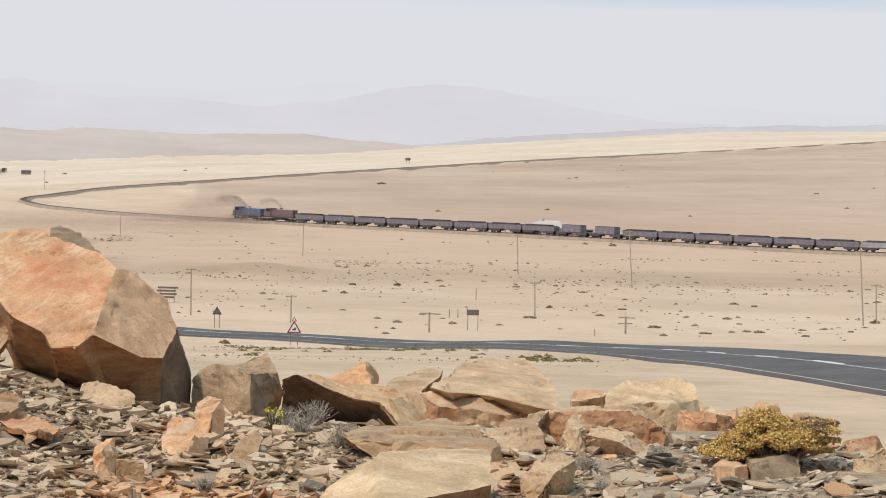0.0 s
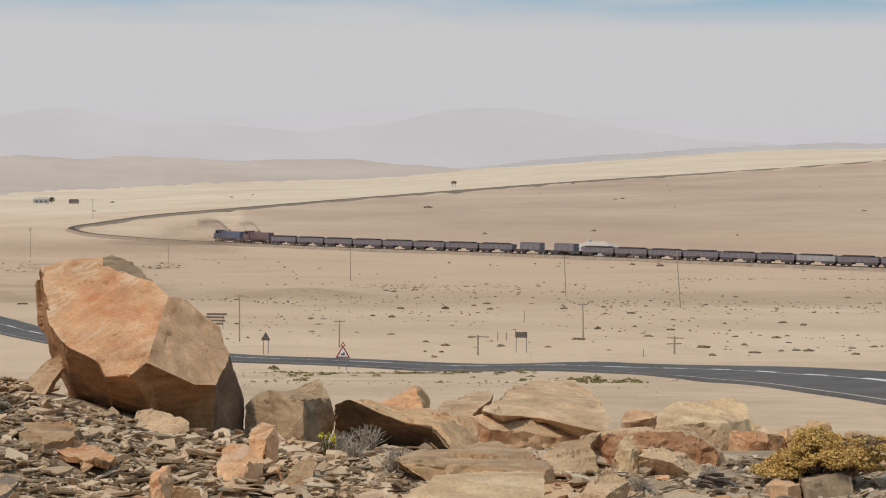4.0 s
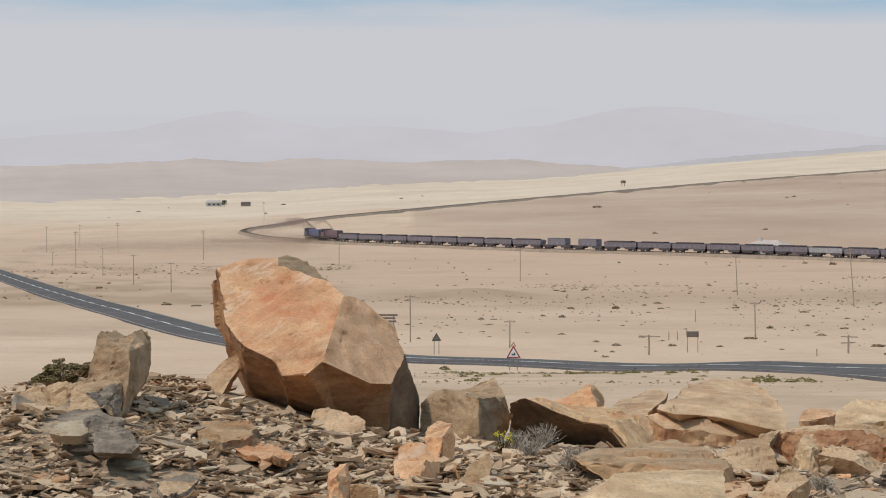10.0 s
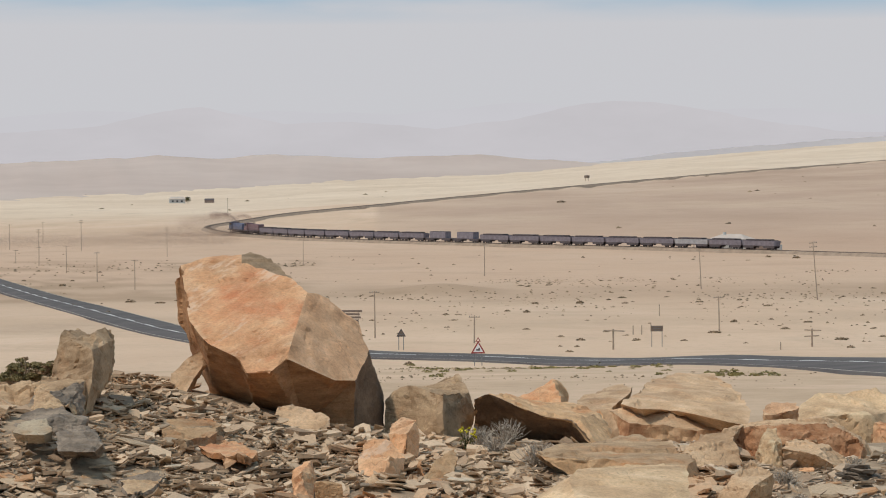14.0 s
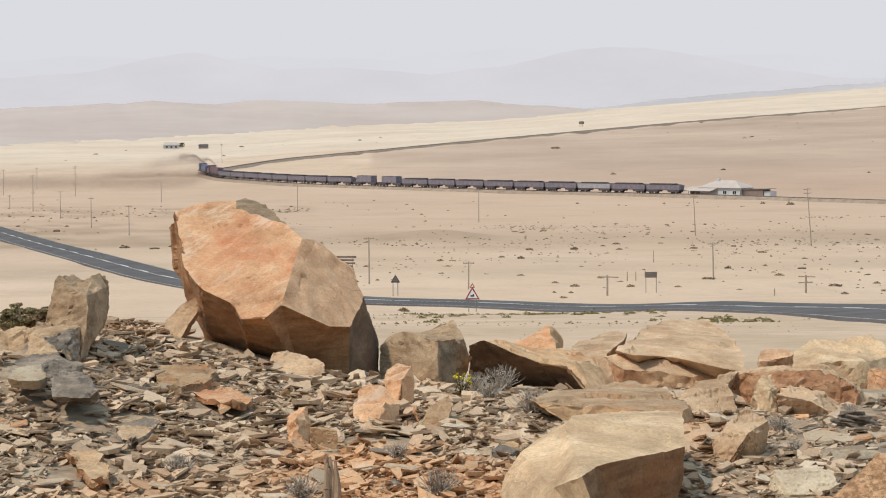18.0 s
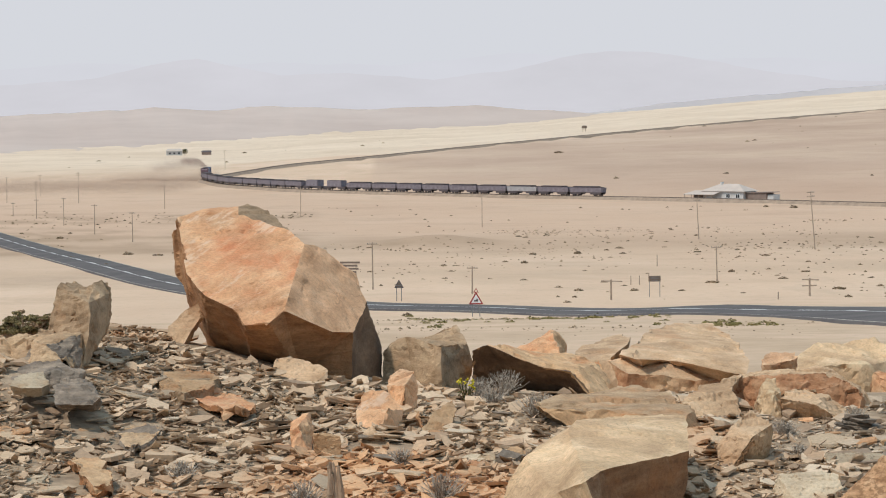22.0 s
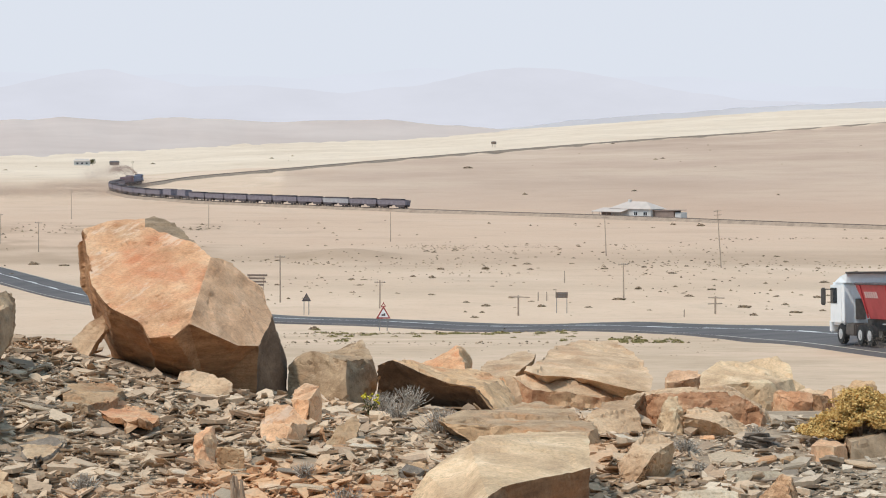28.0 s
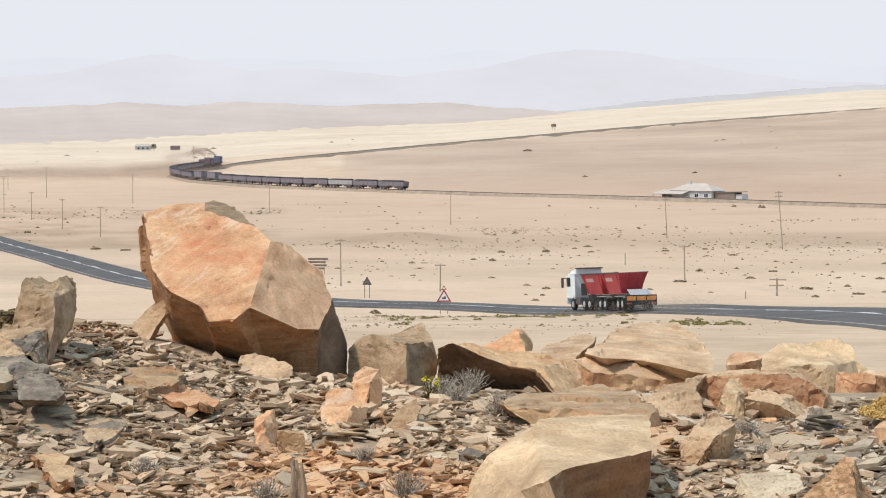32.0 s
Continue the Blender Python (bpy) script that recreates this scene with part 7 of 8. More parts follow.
telegraph_pole(-93.3, 519.3, 8.4, 0.2, 2)
telegraph_pole(-102.1, 634.7, 8.7, 0.2, 2)
telegraph_pole(-78.9, 470.7, 5.7, 0.2, 1)
telegraph_pole(-64.0, 415.5, 5.5, 0.2, 1)
telegraph_pole(-51.4, 374.3, 5.0, 0.1, 1)
telegraph_pole(-71.8, 584.3, 7.6, 0.1, 2)
telegraph_pole(-125.0, 649.0, 7.3, 0.5, 1)
telegraph_pole(-124.5, 700.2, 6.7, 0.5, 1)
telegraph_pole(-103.1, 542.7, 3.1, 0.5, 1)
telegraph_pole(-92.2, 513.0, 4.5, 0.5, 1)
telegraph_pole(-87.9, 917.7, 8.0, -0.7, 2)
telegraph_pole(2.9, 224.5, 2.8, 0.3, 1)
cross_post(15.9, 213.4, 1.94, 2.0, 1)
cross_post(35.0, 215.2, 1.75, 1.6, 2)
cross_post(46.7, 158.8, 2.05, 2.3, 3)
small_post(19.7, 236.4, 0.95)
small_post(20.6, 236.4, 0.95)
small_post(25.8, 271.5, 1.44)
small_post(22.1, 242.2, 0.79)
small_post(31.2, 209.8, 0.69)
warning_sign(2.78, 190.6, 1.05, 1.24, True)
warning_sign(-4.20, 215.0, 1.29, 0.91, False)
info_board(20.4, 217.2, 2.03)
slatted_board(-10.7, 257.3, 1.79)


def gable_roof(bm, x0, x1, y0, y1, z, h, over=.5, hip=0.0):
    ym = (y0 + y1) / 2
    v = [bm.verts.new(p) for p in ((x0 - over, y0 - over, z), (x1 + over, y0 - over, z), (x1 + over, y1 + over, z), (x0 - over, y1 + over, z), (x0 + hip, ym, z + h), (x1 - hip, ym, z + h))]
    for f in ((0, 1, 5, 4), (2, 3, 4, 5), (1, 2, 5), (3, 0, 4), (3, 2, 1, 0)):
        bm.faces.new([v[i] for i in f])


def farmhouse(x, y, z, turn):
    ob = thing("farmhouse", pose(x, y, z, 0, 0, turn), "low white house with a pale hipped sheet roof beside the railway", "house")
    bm = bmesh.new()
    box(bm, (0, 3.5, 1.3), (12.5, 7, 2.6))
    walls = part("wall", bm, M_WALL, ob)
    bm = bmesh.new()
    gable_roof(bm, -6.3, 6.3, 0, 7, 2.6, 1.9, .5, 3.4)
    roof = part("roof", bm, M_ROOF, ob)
    bm = bmesh.new()
    box(bm, (-2.2, 3.2, 4.5), (.7, .7, 1.0), bevel=.03)
    part("chimney", bm, M_WALL, roof)
    for wx in (1.6, 4.6):
        bm = bmesh.new()
        box(bm, (wx, -.02, 1.35), (1.35, .1, 1.15))
        win = part("window", bm, M_WHITEP, walls)
        bm = bmesh.new()
        for o in (-.3, .3):
            box(bm, (wx + o, -.08, 1.35), (.5, .04, .95))
        part("pane", bm, M_GLASS, win)
    # veranda on its posts
    bm = bmesh.new()
    v = [bm.verts.new(p) for p in ((-11.2, -2.4, 1.75), (-1.6, -2.4, 1.75), (-.2, .4, 2.75), (-9.0, .4, 2.75), (-11.2, -2.4, 1.65), (-1.6, -2.4, 1.65), (-.2, .4, 2.65), (-9.0, .4, 2.65))]
    for f in ((0, 1, 2, 3), (7, 6, 5, 4), (0, 4, 5, 1), (1, 5, 6, 2), (2, 6, 7, 3), (3, 7, 4, 0)):
        bm.faces.new([v[i] for i in f])
    part("veranda_roof", bm, M_ROOF, ob)
    for k in range(5):
        bm = bmesh.new()
        rod(bm, (-10.8 + k * 2.2, -2.2, -.4), (-10.8 + k * 2.2, -2.2, 1.7), .07, .07, 6)
        part("veranda_post", bm, M_WOOD, ob)
    bm = bmesh.new()
    box(bm, (-6.2, 2.0, 1.1), (6.5, 3.6, 2.2))
    part("dark_lean_to", bm, M_SHED, ob)
    shed = thing("outbuilding", pose(x, y, z, 0, 0, turn) @ pose(9.6, 1.2, 0), "brown walled yard shed beside a white house", "shed")
    bm = bmesh.new()
    box(bm, (0, 2, 1.1), (6.2, 4, 2.2))
    part("wall", bm, M_SHED, shed)
    bm = bmesh.new()
    box(bm, (.6, 2, 2.33), (8.4, 4.6, .14), pose(0, 0, 0, 0, -1.5, 0))
    part("roof", bm, M_SHED, shed)
    bm = bmesh.new()
    box(bm, (4.2, 2, .9), (1.8, 3.4, 1.8))
    part("end_wall", bm, M_WALL, shed)


def far_house(x, y):
    ob = thing("far_farmhouse", pose(x, y, on(x, y), 0, 0, 8), "small pale farmhouse far out on the plain", "house")
    bm = bmesh.new()
    box(bm, (0, 3, 1.2), (10.5, 6, 3.2))
    part("wall", bm, M_WALL, ob)
    bm = bmesh.new()
    gable_roof(bm, -5.2, 5.2, 0, 6, 2.8, 1.6, .6, 1.0)
    part("roof", bm, M_ROOF, ob)
    for wx in (-3, 0, 3):
        bm = bmesh.new()
        box(bm, (wx, -.05, 1.4), (1.2, .12, 1.1))
        part("window", bm, M_GLASS, ob)
    tree = thing("far_tree", pose(x + 6.8, y + 1, on(x + 6.8, y + 1)), "dark round tree beside a far house", "tree")
    rng = random.Random(3)
    bm = bmesh.new()
    rod(bm, (0, 0, -.2), (0, 0, 2), .25, .15, 6)
    for k in range(5):
        rod(bm, (0, 0, 1.4), (math.cos(k * 1.3) * 1.3, math.sin(k * 1.3) * 1.3, 2.8), .1, .04, 5)
    part("trunk", bm, M_WOOD, tree)
    leafy("crown", [(rng.gauss(0, .9), rng.gauss(0, .9), rng.uniform(1.2, 4.0)) for _ in range(160)], .8, rng, M_LEAFG, tree)
    hut = thing("far_hut", pose(x + 21, y, on(x + 21, y)), "dark low hut far out on the plain", "hut")
    bm = bmesh.new()
    box(bm, (0, 2, .9), (6, 4, 1.9))
    part("wall", bm, M_SHED, hut)
    bm = bmesh.new()
    gable_roof(bm, -3, 3, 0, 4, 1.8, 1.0, .3)
    part("roof", bm, M_FRAME, hut)


def water_tank(x, y):
    """A tank on a stand beside the upper track."""
    ob = thing("water_tank", pose(x, y, on(x, y)), "small dark tank on a low stand", "water tank")
    for sx, sy in itertools.product((-1, 1), (-1, 1)):
        bm = bmesh.new()
        rod(bm, (sx, sy, -.5), (sx * .9, sy * .9, 2.2), .18, .15, 6)
        part("leg", bm, M_WOOD, ob)
    bm = bmesh.new()
    bmesh.ops.create_cone(bm, cap_ends=True, segments=20, radius1=1.9, radius2=1.9, depth=1.8, matrix=Matrix.Translation((0, 0, 3.0)))
    tank = part("tank", bm, M_SIGNBACK, ob)
    bm = bmesh.new()
    bmesh.ops.create_cone(bm, cap_ends=True, segments=20, radius1=2.0, radius2=.2, depth=.4, matrix=Matrix.Translation((0, 0, 4.1)))
    part("lid", bm, M_SHED, tank)


farmhouse(76.1, 612.0, -6.95, -38)
far_house(-176.7, 1496.0)
water_tank(103.6, 1640.5)


# ------------------------------------------------------------------ the train
def wheelset(bm, y):
    for o in (-.53, .53):
        bmesh.ops.create_cone(bm, cap_ends=True, segments=14, radius1=.43, radius2=.43, depth=.13,
                              matrix=Matrix.Translation((o, y, .43)) @ Matrix.Rotation(math.pi / 2, 4, "Y"))
    rod(bm, (-.53, y, .43), (.53, y, .43), .08, .08, 6)


def bogie_mesh(gap=1.8, axles=2):
    bm = bmesh.new()
    for k in range(axles):
        wheelset(bm, (k - (axles - 1) / 2) * gap)
    for o in (-.75, .75):
        box(bm, (o, 0, .5), (.12, gap * (axles - 1) + .7, .28), bevel=.02)
    box(bm, (0, 0, .55), (1.5, .4, .25))
    me = bpy.data.meshes.new("bogie")
    bm.to_mesh(me)
    bm.free()
    me.materials.append(M_FRAME)
    return me


BOGIE2, BOGIE3 = bogie_mesh(), bogie_mesh(1.55, 3)
PITCH, LOCO_LEN = 11.45, 13.2


def wagon(kind):
    """An ore hopper: ribbed tub with a raised middle, or a short high box on a flat frame. Runs along +y."""
    lab = {"hopper": "dark grey ore hopper wagon with a raised middle", "pale": "pale grey ore hopper wagon with a raised middle",
           "short": "dark short box wagon on a long flat frame"}[kind]
    ob = thing("goods_wagon", Matrix(), lab, "wagon", "wagons of the train")
    paint = M_WAGON2 if kind == "pale" else M_WAGON
    bm = bmesh.new()
    box(bm, (0, 0, 1.0), (2.3, 10.6, .26), bevel=.02)
    for e in (-1, 1):
        box(bm, (0, e * 5.45, .95), (.5, .35, .35))
    part("underframe", bm, M_FRAME, ob)
    for x, e in itertools.product((-1.12, 1.12), (-1, 1)):
        bm = bmesh.new()
        box(bm, (x, e * 3.4, .72), (.08, 4.0, .62), taper=(1, .85), bevel=.02)
        part("side_skirt", bm, M_FRAME, ob)
    for e in (-3.6, 3.6):
        shared("bogie", BOGIE2, ob, Matrix.Translation((0, e, 0)))
    bm = bmesh.new()
    if kind == "short":
        box(bm, (0, 0, 2.05), (2.5, 6.6, 1.85), bevel=.04)
    else:
        box(bm, (0, 0, 1.66), (2.6, 11.1, 1.3), taper=(.9, .97), bevel=.04)
        box(bm, (0, .4, 2.36), (2.3, 7.2, .2), bevel=.04)
    body = part("body", bm, paint, ob)
    L = 6.4 if kind == "short" else 9.8
    rib = bmesh.new()
    box(rib, (0, 0, 1.76), (2.68, .10, 1.26) if kind != "short" else (2.6, .10, 1.8), taper=(.88, 1))
    me = bpy.data.meshes.new("rib")
    rib.to_mesh(me)
    rib.free()
    me.materials.append(paint)
    for k in range(7):
        shared("rib", me, body, Matrix.Translation((0, -L / 2 + .3 + k * (L - .6) / 6, 0)))
    bm = bmesh.new()
    if kind == "short":
        box(bm, (0, 0, 2.99), (2.3, 6.3, .12))
    else:
        box(bm, (0, .4, 2.52), (2.45, 7.9, .36), bevel=.06)
        for e in (-1, 1):
            box(bm, (0, e * 4.55 + .2, 2.40), (2.3, 1.2, .12), bevel=.03)
    part("load", bm, M_ORE, ob)
    return ob


def locomotive(paint, label):
    """A hood-type diesel. Runs along +y."""
    ob = thing("locomotive", Matrix(), label, "locomotive", "engines of the train")
    bm = bmesh.new()
    box(bm, (0, 0, 1.15), (2.7, LOCO_LEN - .5, .35), bevel=.03)
    box(bm, (0, 0, .75), (2.2, 3.6, .7), bevel=.08)
    part("frame", bm, M_FRAME, ob)
    for e in (-4.1, 4.1):
        shared("bogie", BOGIE3, ob, Matrix.Translation((0, e, 0)))
    bm = bmesh.new()
    box(bm, (0, -1.1, 2.35), (2.1, 9.4, 2.1), bevel=.12)
    hood = part("hood", bm, paint, ob)
    bm = bmesh.new()
    box(bm, (0, 4.1, 2.5), (2.7, 2.2, 2.5), bevel=.12)
    cab = part("cab", bm, paint, ob)
    bm = bmesh.new()
    box(bm, (0, 5.7, 2.0), (1.9, 1.4, 1.5), bevel=.15)
    part("nose", bm, paint, ob)
    for x in (-1.37, 1.37):
        bm = bmesh.new()
        box(bm, (x, 4.1, 3.15), (.04, 1.5, .75))
        part("side_window", bm, M_GLASS, cab)
    bm = bmesh.new()
    box(bm, (0, 5.22, 3.25), (2.0, .04, .7))
    part("front_window", bm, M_GLASS, cab)
    bm = bmesh.new()
    box(bm, (0, 0, 3.72), (.8, .6, .3), bevel=.04)
    part("exhaust_stack", bm, M_FRAME, hood)
    for k in range(4):
        for x in (-.97, .97):
            bm = bmesh.new()
            box(bm, (x, -4.6 + k * 1.6, 2.6), (.05, 1.1, 1.2))
            part("grille", bm, M_FRAME, hood)
    for x in (-1.3, 1.3):
        bm = bmesh.new()
        rod(bm, (x, -6, 2.15), (x, 2.8, 2.15), .03, .03, 5)
        for k in range(6):
            rod(bm, (x, -6 + k * 1.75, 1.3), (x, -6 + k * 1.75, 2.15), .03, .03, 5)
        part("handrail", bm, M_STEEL, ob)
    return ob


def make_train():
    """Vehicles in running order, with the distance of their middles behind the train's front."""
    out = []
    out.append((locomotive(M_LOCO, "leading blue hood diesel locomotive hauling ore wagons"), LOCO_LEN / 2, 4.1))
    out.append((locomotive(M_LOCO2, "second maroon hood diesel locomotive behind the blue one"), LOCO_LEN * 1.5, 4.1))
    base = {k: wagon(k) for k in ("hopper", "pale", "short")}
    used = set()
    d = LOCO_LEN * 2
    for k in range(19):
        kind = "short" if k in (8, 9) else "pale" if k == 16 else "hopper"
        ob = base[kind] if kind not in used else copy_thing(base[kind], Matrix())
        used.add(kind)
        out.append((ob, d + PITCH / 2, 3.6))
        d += PITCH
    return out


TRAIN = make_train()
FRONT_T = [0, 2, 6, 9, 13, 16, 19, 21, 23, 26, 28, 30, 32]
FRONT_S = [287.7, 303.2, 332.5, 359.2, 392.6, 416.5, 438.3, 451.3, 464.3, 483.4, 495.8, 508.3, 520.8]


def train_front(t):
    return TRACK_0 + float(np.interp(t, FRONT_T, FRONT_S))


def rail_pose(s, half):
    a, b = TRACK.at(s - half), TRACK.at(s + half)
    d = Vector(b - a)
    yaw, pitch = math.degrees(math.atan2(-d.x, d.y)), math.degrees(math.atan2(d.z, math.hypot(d.x, d.y)))
    m = (a + b) / 2
    return pose(m[0], m[1], m[2], pitch, 0, yaw)


# ------------------------------------------------------------------ dust and smoke
def cloud(name, label, category, mat, plumes, seed):
    """A cloud of fine clots, thick at its heart and thinning outwards. plumes: (count, size, place(u, rng) -> x, y, z)."""
    rng = random.Random(seed)
    ob = thing(name, Matrix(), label, category)
    for count, size, place in plumes:
        verts, faces = [], []
        for _ in range(count):
            c = Vector(place(rng.random(), rng))
            q = Euler((rng.uniform(0, 6), rng.uniform(0, 6), rng.uniform(0, 6))).to_matrix()
            s = size * rng.uniform(.5, 1.4)
            b = len(verts)
            verts += [tuple(c + q @ Vector(v) * s) for v in ((1, 0, -.4), (-.5, .87, -.4), (-.5, -.87, -.4), (0, 0, .9))]
            faces += [(b, b + 1, b + 3), (b + 1, b + 2, b + 3), (b + 2, b, b + 3), (b + 2, b + 1, b)]
        tagged(raw("clots", verts, faces, mat, ob), kind="stuff")
    return ob


def plume(length, rise, r0, r1, fall=1.5):
    """Leaves the stack, bends over in the wind and widens towards -x."""
    def place(u, rng):
        u = u ** .8
        r = r0 + (r1 - r0) * u
        z = 3.9 + rise * math.sin(min(1, u * 2.2) * 1.57) - fall * u * u
        return (-u * length + rng.gauss(0, .6) * r, rng.gauss(0, .8) * r, max(.1, z + rng.gauss(0, .5) * r))
    return place


def bank(x0, x1, h, wide, near=0.0, sink=0.0):
    """A low drifting bank on the ground."""
    def place(u, rng):
        return (x0 + (x1 - x0) * u + rng.gauss(0, 2.5), near + rng.gauss(0, wide), abs(rng.gauss(0, h)) - .8 - sink - (0 if sink else 1.5 * u))
    return place


SMOKE = cloud("engine_smoke", "brown diesel smoke streaming from the leading engine", "smoke", M_SMOKE,
              [(3000, .06, plume(9, 2.6, .3, 1.5, .5)), (9000, .05, plume(20, 1.8, 1.1, 3.4, 3.2))], 5)
SMOKE2 = cloud("second_engine_smoke", "thin brown smoke above the second engine", "smoke", M_SMOKE, [(1400, .055, plume(6, 2.4, .3, 1.2, .6))], 9)
DUST = cloud("drifting_dust", "low bank of dust blown over the plain beside the train", "dust", M_DUST, [(70000, .055, bank(4, -78, 1.5, 32, -62, .9)), (30000, .05, bank(4, -36, 1.9, 5))], 31)


# ------------------------------------------------------------------ the truck
def wheel_mesh():
    bm = bmesh.new()
    bmesh.ops.create_cone(bm, cap_ends=True, segments=22, radius1=.5, radius2=.5, depth=.30, matrix=Matrix.Rotation(math.pi / 2, 4, "Y"))
    bmesh.ops.bevel(bm, geom=[e for e in bm.edges if e.calc_face_angle(0) > .8], offset=.05, segments=2, affect="EDGES")
    tyre = bpy.data.meshes.new("tyre")
    bm.to_mesh(tyre)
    bm.free()
    tyre.materials.append(M_TYRE)
    bm = bmesh.new()
    bmesh.ops.create_cone(bm, cap_ends=True, segments=18, radius1=.25, radius2=.25, depth=.32, matrix=Matrix.Rotation(math.pi / 2, 4, "Y"))
    bmesh.ops.create_cone(bm, cap_ends=True, segments=12, radius1=.13, radius2=.1, depth=.40, matrix=Matrix.Rotation(math.pi / 2, 4, "Y"))
    rim = bpy.data.meshes.new("rim")
    bm.to_mesh(rim)
    bm.free()
    rim.materials.append(M_RIM)
    return tyre, rim


def truck():
    """A white tractor with two red side-tipping trailers. Runs along +y; its front axle is the origin."""
    ob = thing("tipper_truck", Matrix(), "white tractor truck pulling two red side-tipper trailers", "truck")
    bm = bmesh.new()
    box(bm, (0, -2.3, .85), (.9, 6.4, .32), bevel=.02)
    part("chassis", bm, M_CHASSIS, ob)
    for x in (-.95, .95):
        bm = bmesh.new()
        box(bm, (x, -1.4, .75), (.55, 1.2, .6), bevel=.06)
        part("fuel_tank", bm, M_CHASSIS, ob)
    bm = bmesh.new()
    box(bm, (0, .5, 1.95), (2.45, 1.75, 2.1), bevel=.14)
    cab = part("cab", bm, M_WHITEP, ob, "white cab")
    bm = bmesh.new()
    v = [bm.verts.new(p) for p in ((-1.15, .9, 2.98), (1.15, .9, 2.98), (1.15, -.75, 2.98), (-1.15, -.75, 2.98), (-1.05, .35, 3.28), (1.05, .35, 3.28), (1.12, -.75, 3.42), (-1.12, -.75, 3.42))]
    for f in ((3, 2, 1, 0), (0, 1, 5, 4), (4, 5, 6, 7), (1, 2, 6, 5), (3, 0, 4, 7), (2, 3, 7, 6)):
        bm.faces.new([v[i] for i in f])
    part("roof_deflector", bm, M_WHITEP, cab)
    bm = bmesh.new()
    box(bm, (0, -.86, 3.46), (2.3, .5, .10), bevel=.02)
    part("deflector_edge", bm, M_CHASSIS, cab)
    for x in (-1.24, 1.24):
        bm = bmesh.new()
        box(bm, (x, .75, 2.35), (.03, .85, .75), bevel=.01)
        part("side_window", bm, M_GLASS, cab)
        bm = bmesh.new()
        box(bm, (x * 1.26, 1.32, 2.3), (.22, .16, .85), bevel=.04)
        rod(bm, (x, 1.2, 2.65), (x * 1.26, 1.3, 2.65), .03, .03, 5)
        part("mirror", bm, M_CHASSIS, cab)
        bm = bmesh.new()
        box(bm, (x * .99, -.55, 2.0), (.05, .36, 1.7))
        part("side_fairing", bm, M_WHITEP, cab)
    bm = bmesh.new()
    box(bm, (0, 1.41, 2.35), (2.1, .03, .85), bevel=.01)
    part("windscreen", bm, M_GLASS, cab)
    bm = bmesh.new()
    box(bm, (0, 1.38, .85), (2.4, .25, .6), bevel=.05)
    part("bumper", bm, M_WHITEP, ob)
    bm = bmesh.new()
    box(bm, (-.3, -.42, 1.7), (.5, .10, 1.0), bevel=.01)
    part("air_intake", bm, M_CHASSIS, cab)
    bm = bmesh.new()
    box(bm, (.5, -.42, 1.5), (.35, .10, .6), bevel=.01)
    part("rear_cab_box", bm, M_CHASSIS, cab)
    tyre, rim = wheel_mesh()
    for y in (0, -2.6, -3.8, -6.75, -7.95, -11.9, -13.1):
        for x in (-1.02, 1.02):
            w = shared("wheel", tyre, ob, Matrix.Translation((x, y, .5)))
            shared("rim", rim, w, None, "pale wheel rim")
    for y0, y1, yw in ((-1.75, -7.25, -7.35), (-6.95, -12.45, -12.5)):
        bm = bmesh.new()
        box(bm, (0, (y0 + y1) / 2 - .5, 1.12), (1.0, y0 - y1 + 1.2, .26), bevel=.02)
        box(bm, (0, yw, .95), (1.9, 2.2, .2), bevel=.02)
        part("trailer_frame", bm, M_CHASSIS, ob)
        for x in (-1.02, 1.02):
            bm = bmesh.new()
            box(bm, (x, yw, 1.1), (.5, 2.5, .05), bevel=.02)
            box(bm, (x, yw - 1.36, .98), (.5, .32, .05), Matrix.Identity(4), bevel=.02)
            part("mudguard", bm, M_RIM, ob, "pale mudguard")
        c = (y0 + y1) / 2
        L = 5.2
        bm = bmesh.new()
        o = [bm.verts.new((sx * (1.2 if t else .72), c + sy * (L / 2 if t else L / 2 - .85), 2.92 if t else 1.28)) for t in (0, 1) for sx, sy in ((-1, -1), (1, -1), (1, 1), (-1, 1))]
        i = [bm.verts.new((sx * (1.12 if t else .66), c + sy * (L / 2 - .08 if t else L / 2 - .95), 2.92 if t else 1.4)) for t in (0, 1) for sx, sy in ((-1, -1), (1, -1), (1, 1), (-1, 1))]
        bm.faces.new(o[3::-1])
        bm.faces.new(i[0:4])
        for k in range(4):
            j = (k + 1) % 4
            bm.faces.new((o[k], o[j], o[4 + j], o[4 + k]))
            bm.faces.new((i[j], i[k], i[4 + k], i[4 + j]))
            bm.faces.new((o[4 + k], o[4 + j], i[4 + j], i[4 + k]))
        bin_ = part("tipper_bin", bm, M_RED, ob, "red tipper bin")
        for k, sx in itertools.product((-1, 1), (-1, 1)):
            bm = bmesh.new()
            rod(bm, (sx * .77, c + k * 1.9, 1.3), (sx * 1.22, c + k * 1.9, 2.88), .045, .045, 4)
            part("bin_rib", bm, M_RED, bin_)
        for x in (-.42, .42):
            bm = bmesh.new()
            rod(bm, (x * .8, c - L / 2 + .85, 1.3), (x, c - L / 2 - .02, 2.88), .05, .05, 4)
            part("rear_post", bm, M_RED, bin_)
        for sx in (-1, 1):
            bm = bmesh.new()
            rod(bm, (sx * 1.21, c - L / 2, 2.94), (sx * 1.21, c + L / 2, 2.94), .055, .055, 6)
            part("bin_rim", bm, M_FRAME, bin_)
        for sx in (-1, 1):
            bm = bmesh.new()
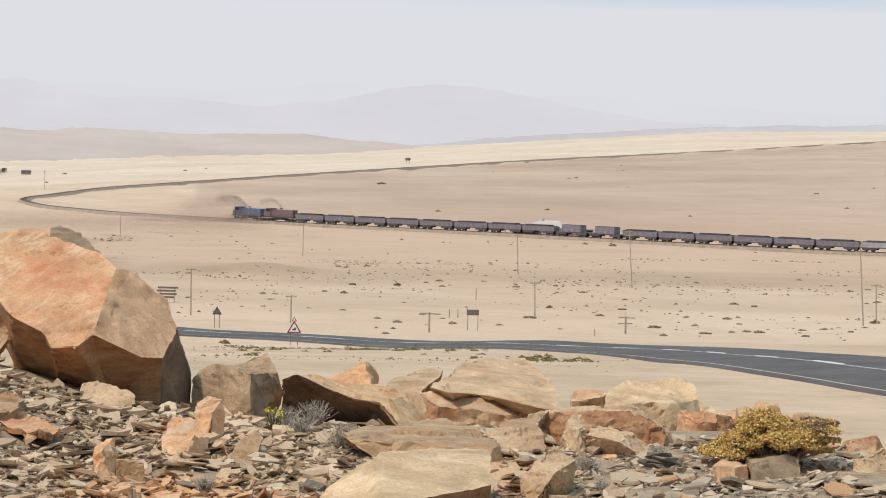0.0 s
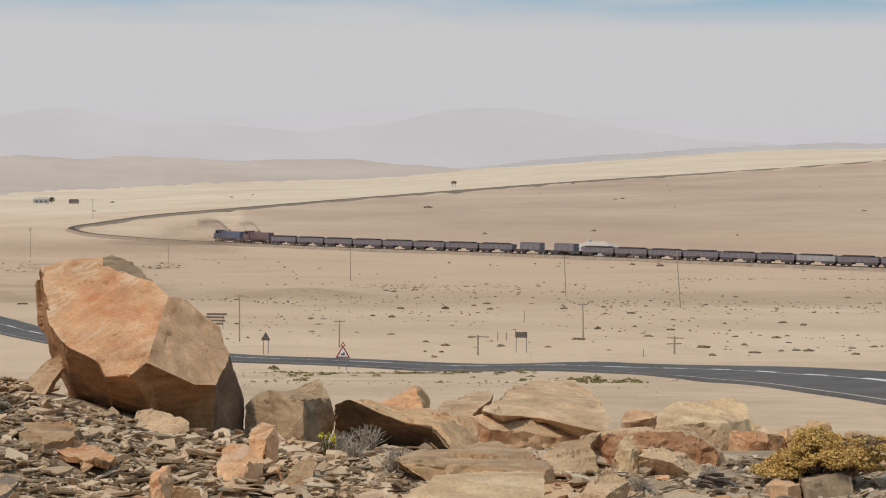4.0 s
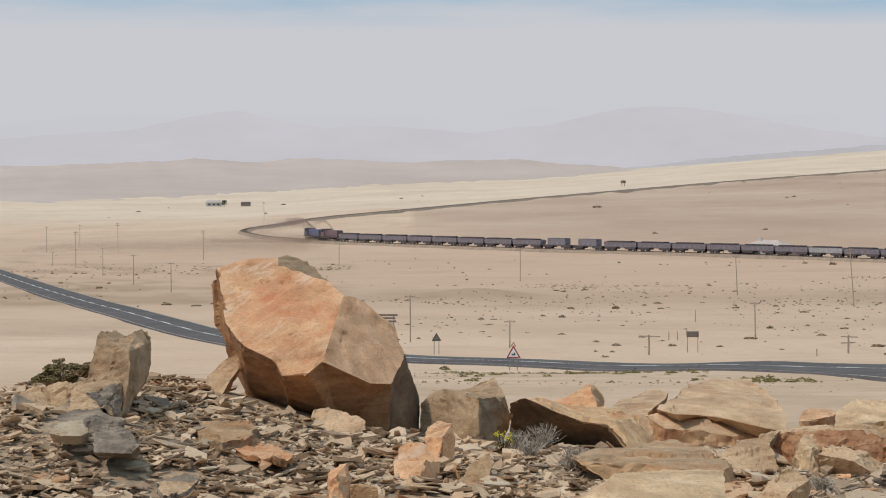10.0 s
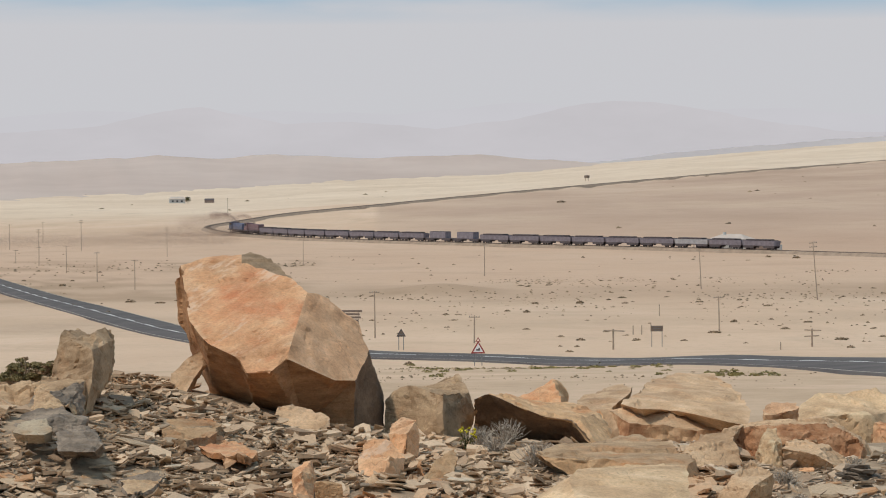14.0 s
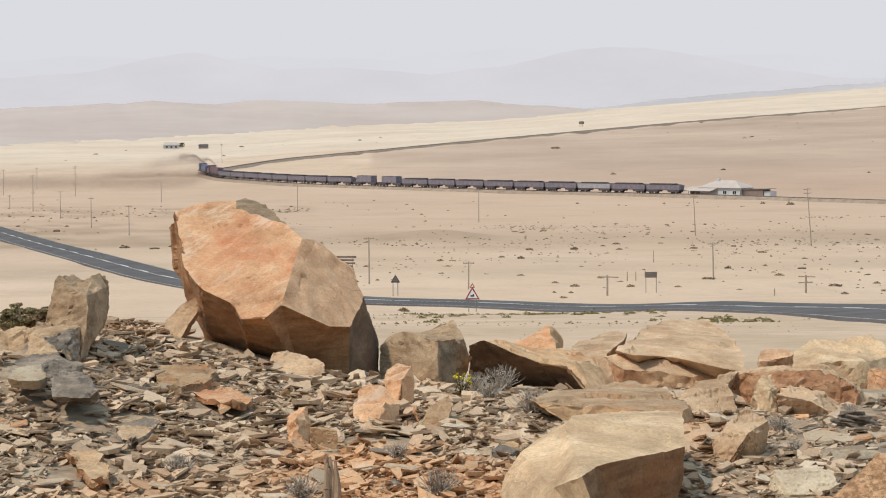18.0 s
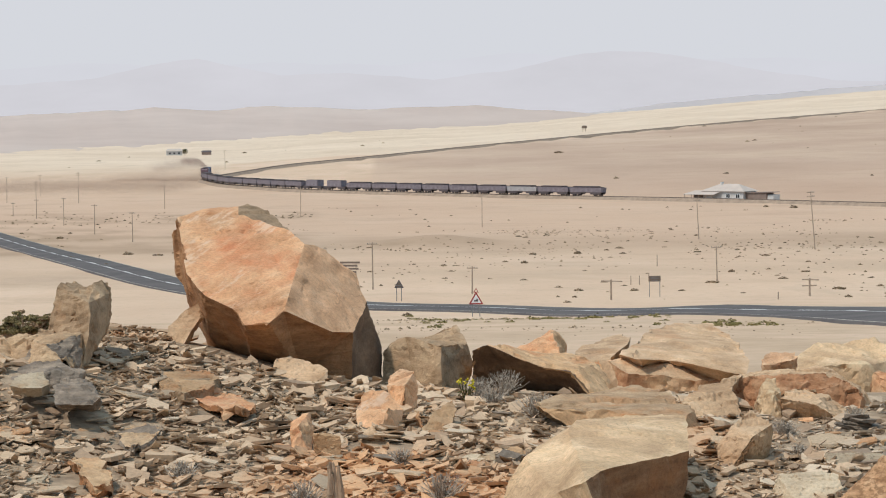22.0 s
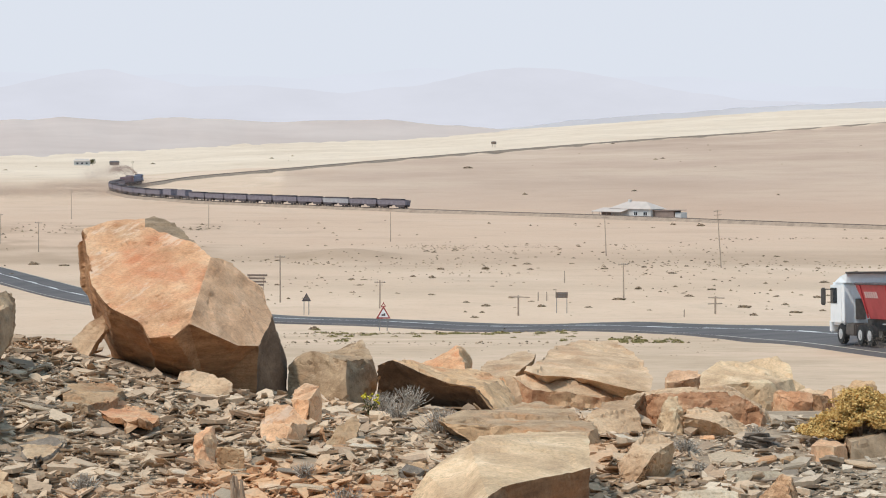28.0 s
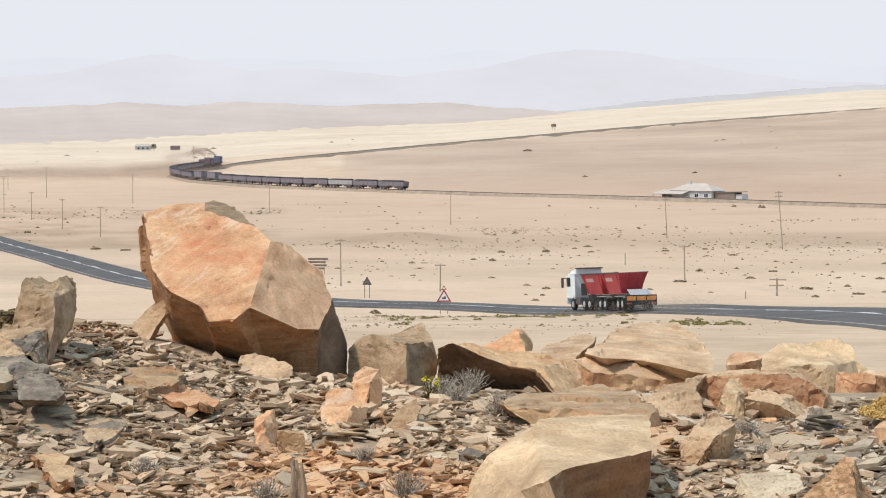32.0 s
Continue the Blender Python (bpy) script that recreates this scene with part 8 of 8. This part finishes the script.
            for w in range(6):
                box(bm, (0, -.80 + .32 * w, 0), (.02, .22, .3), Matrix.Translation((sx * 1.08, c + .55, 2.42)) @ Matrix.Rotation(sx * radians(18), 4, "Y"))
            tagged(part("lettering_bars", bm, M_LETTER, bin_, "small pale lettering bars"), kind="stuff")
    bm = bmesh.new()
    box(bm, (0, -14.35, .78), (2.5, .14, .80), bevel=.02)
    tail = part("tail_board", bm, M_TYRE, ob, "dark tail board with orange marker panels")
    for x in (-.8, 0, .8):
        bm = bmesh.new()
        box(bm, (x, -14.44, .92), (.72, .03, .34), bevel=.01)
        part("marker_panel", bm, M_AMBER, tail, "orange marker panel")
    for x in (-.98, .98):
        bm = bmesh.new()
        box(bm, (x, -14.44, .52), (.36, .04, .12))
        part("tail_lamp", bm, M_SIGNRED, tail)
    bm = bmesh.new()
    box(bm, (0, 0, 0), (1.7, 1.2, .07), Matrix.Translation((.1, -13.65, 1.35)) @ Matrix.Rotation(radians(24), 4, "X"), bevel=.02)
    part("rear_cover", bm, M_COVER, ob, "slanted pale rear cover")
    # in the bend each trailer lags behind the one that pulls it
    def swing(y, deg):
        return Matrix.Translation((0, y, 0)) @ Matrix.Rotation(radians(deg), 4, "Z") @ Matrix.Translation((0, -y, 0))
    first = swing(-3.2, -3.0)
    second = first @ swing(-7.6, -3.0)
    for child in list(ob.children):
        m = child.matrix_basis.copy()
        y = (m @ (sum((v.co for v in child.data.vertices), Vector()) / len(child.data.vertices))).y
        if y < -8.6:
            child.matrix_basis = second @ m
        elif y < -4.2:
            child.matrix_basis = first @ m
    return ob


TRUCK = truck()
ROADDUST = cloud("truck_dust", "thin dust whirled up behind a truck", "dust", M_TRUCKDUST,
                 [(16000, .014, lambda u, rng: (rng.gauss(0, 1.1), -4 - u * 20, abs(rng.gauss(0, .30 + .35 * u))))], 77)
TRUCK_T = [0, 10, 20, 26, 27, 28, 28.5, 29, 29.5, 30, 30.5, 31, 31.5, 32]
TRUCK_S = [62, 215, 369, 453, 469.0, 489.6, 501.8, 515.0, 527.4, 538.7, 548.6, 557.2, 564.4, 570.4]


def truck_pose(t):
    s = float(np.interp(t, TRUCK_T, TRUCK_S))
    off = float(np.interp(t, [28, 30, 32], [-3.0, -2.7, -1.3]))
    a, b = road_point(s, off, .19), road_point(s - 12.5, off, .19)
    d = Vector(a) - Vector(b)
    yaw, pitch = math.degrees(math.atan2(-d.x, d.y)), math.degrees(math.atan2(d.z, math.hypot(d.x, d.y)))
    # the trailers swing wide in the bend
    yaw *= float(np.interp(t, [29.5, 30, 31, 32], [1, .8, .5, .3]))
    return pose(*a, pitch, 0, yaw + float(np.interp(t, [28, 29.5], [6.0, 9.0])))


# ------------------------------------------------------------------ what moves
def motions():
    seconds = [float(t) for t in range(33)]
    for ob, back, half in TRAIN:
        walk(ob, [(t, rail_pose(train_front(t) - back, half)) for t in seconds])
    for ob, back in ((SMOKE, 5.5), (SMOKE2, 20.0), (DUST, 6.0)):
        # clouds keep to the wind while they go along with the engines
        walk(ob, [(t, pose(*TRACK.at(train_front(t) - back))) for t in seconds])
    steps = [0.0, 5.0, 10.0, 15.0, 20.0, 23.0, 25.0, 26.0, 26.5] + [27 + .5 * k for k in range(11)]
    for ob in (TRUCK, ROADDUST):
        walk(ob, [(t, truck_pose(t)) for t in steps])


motions()
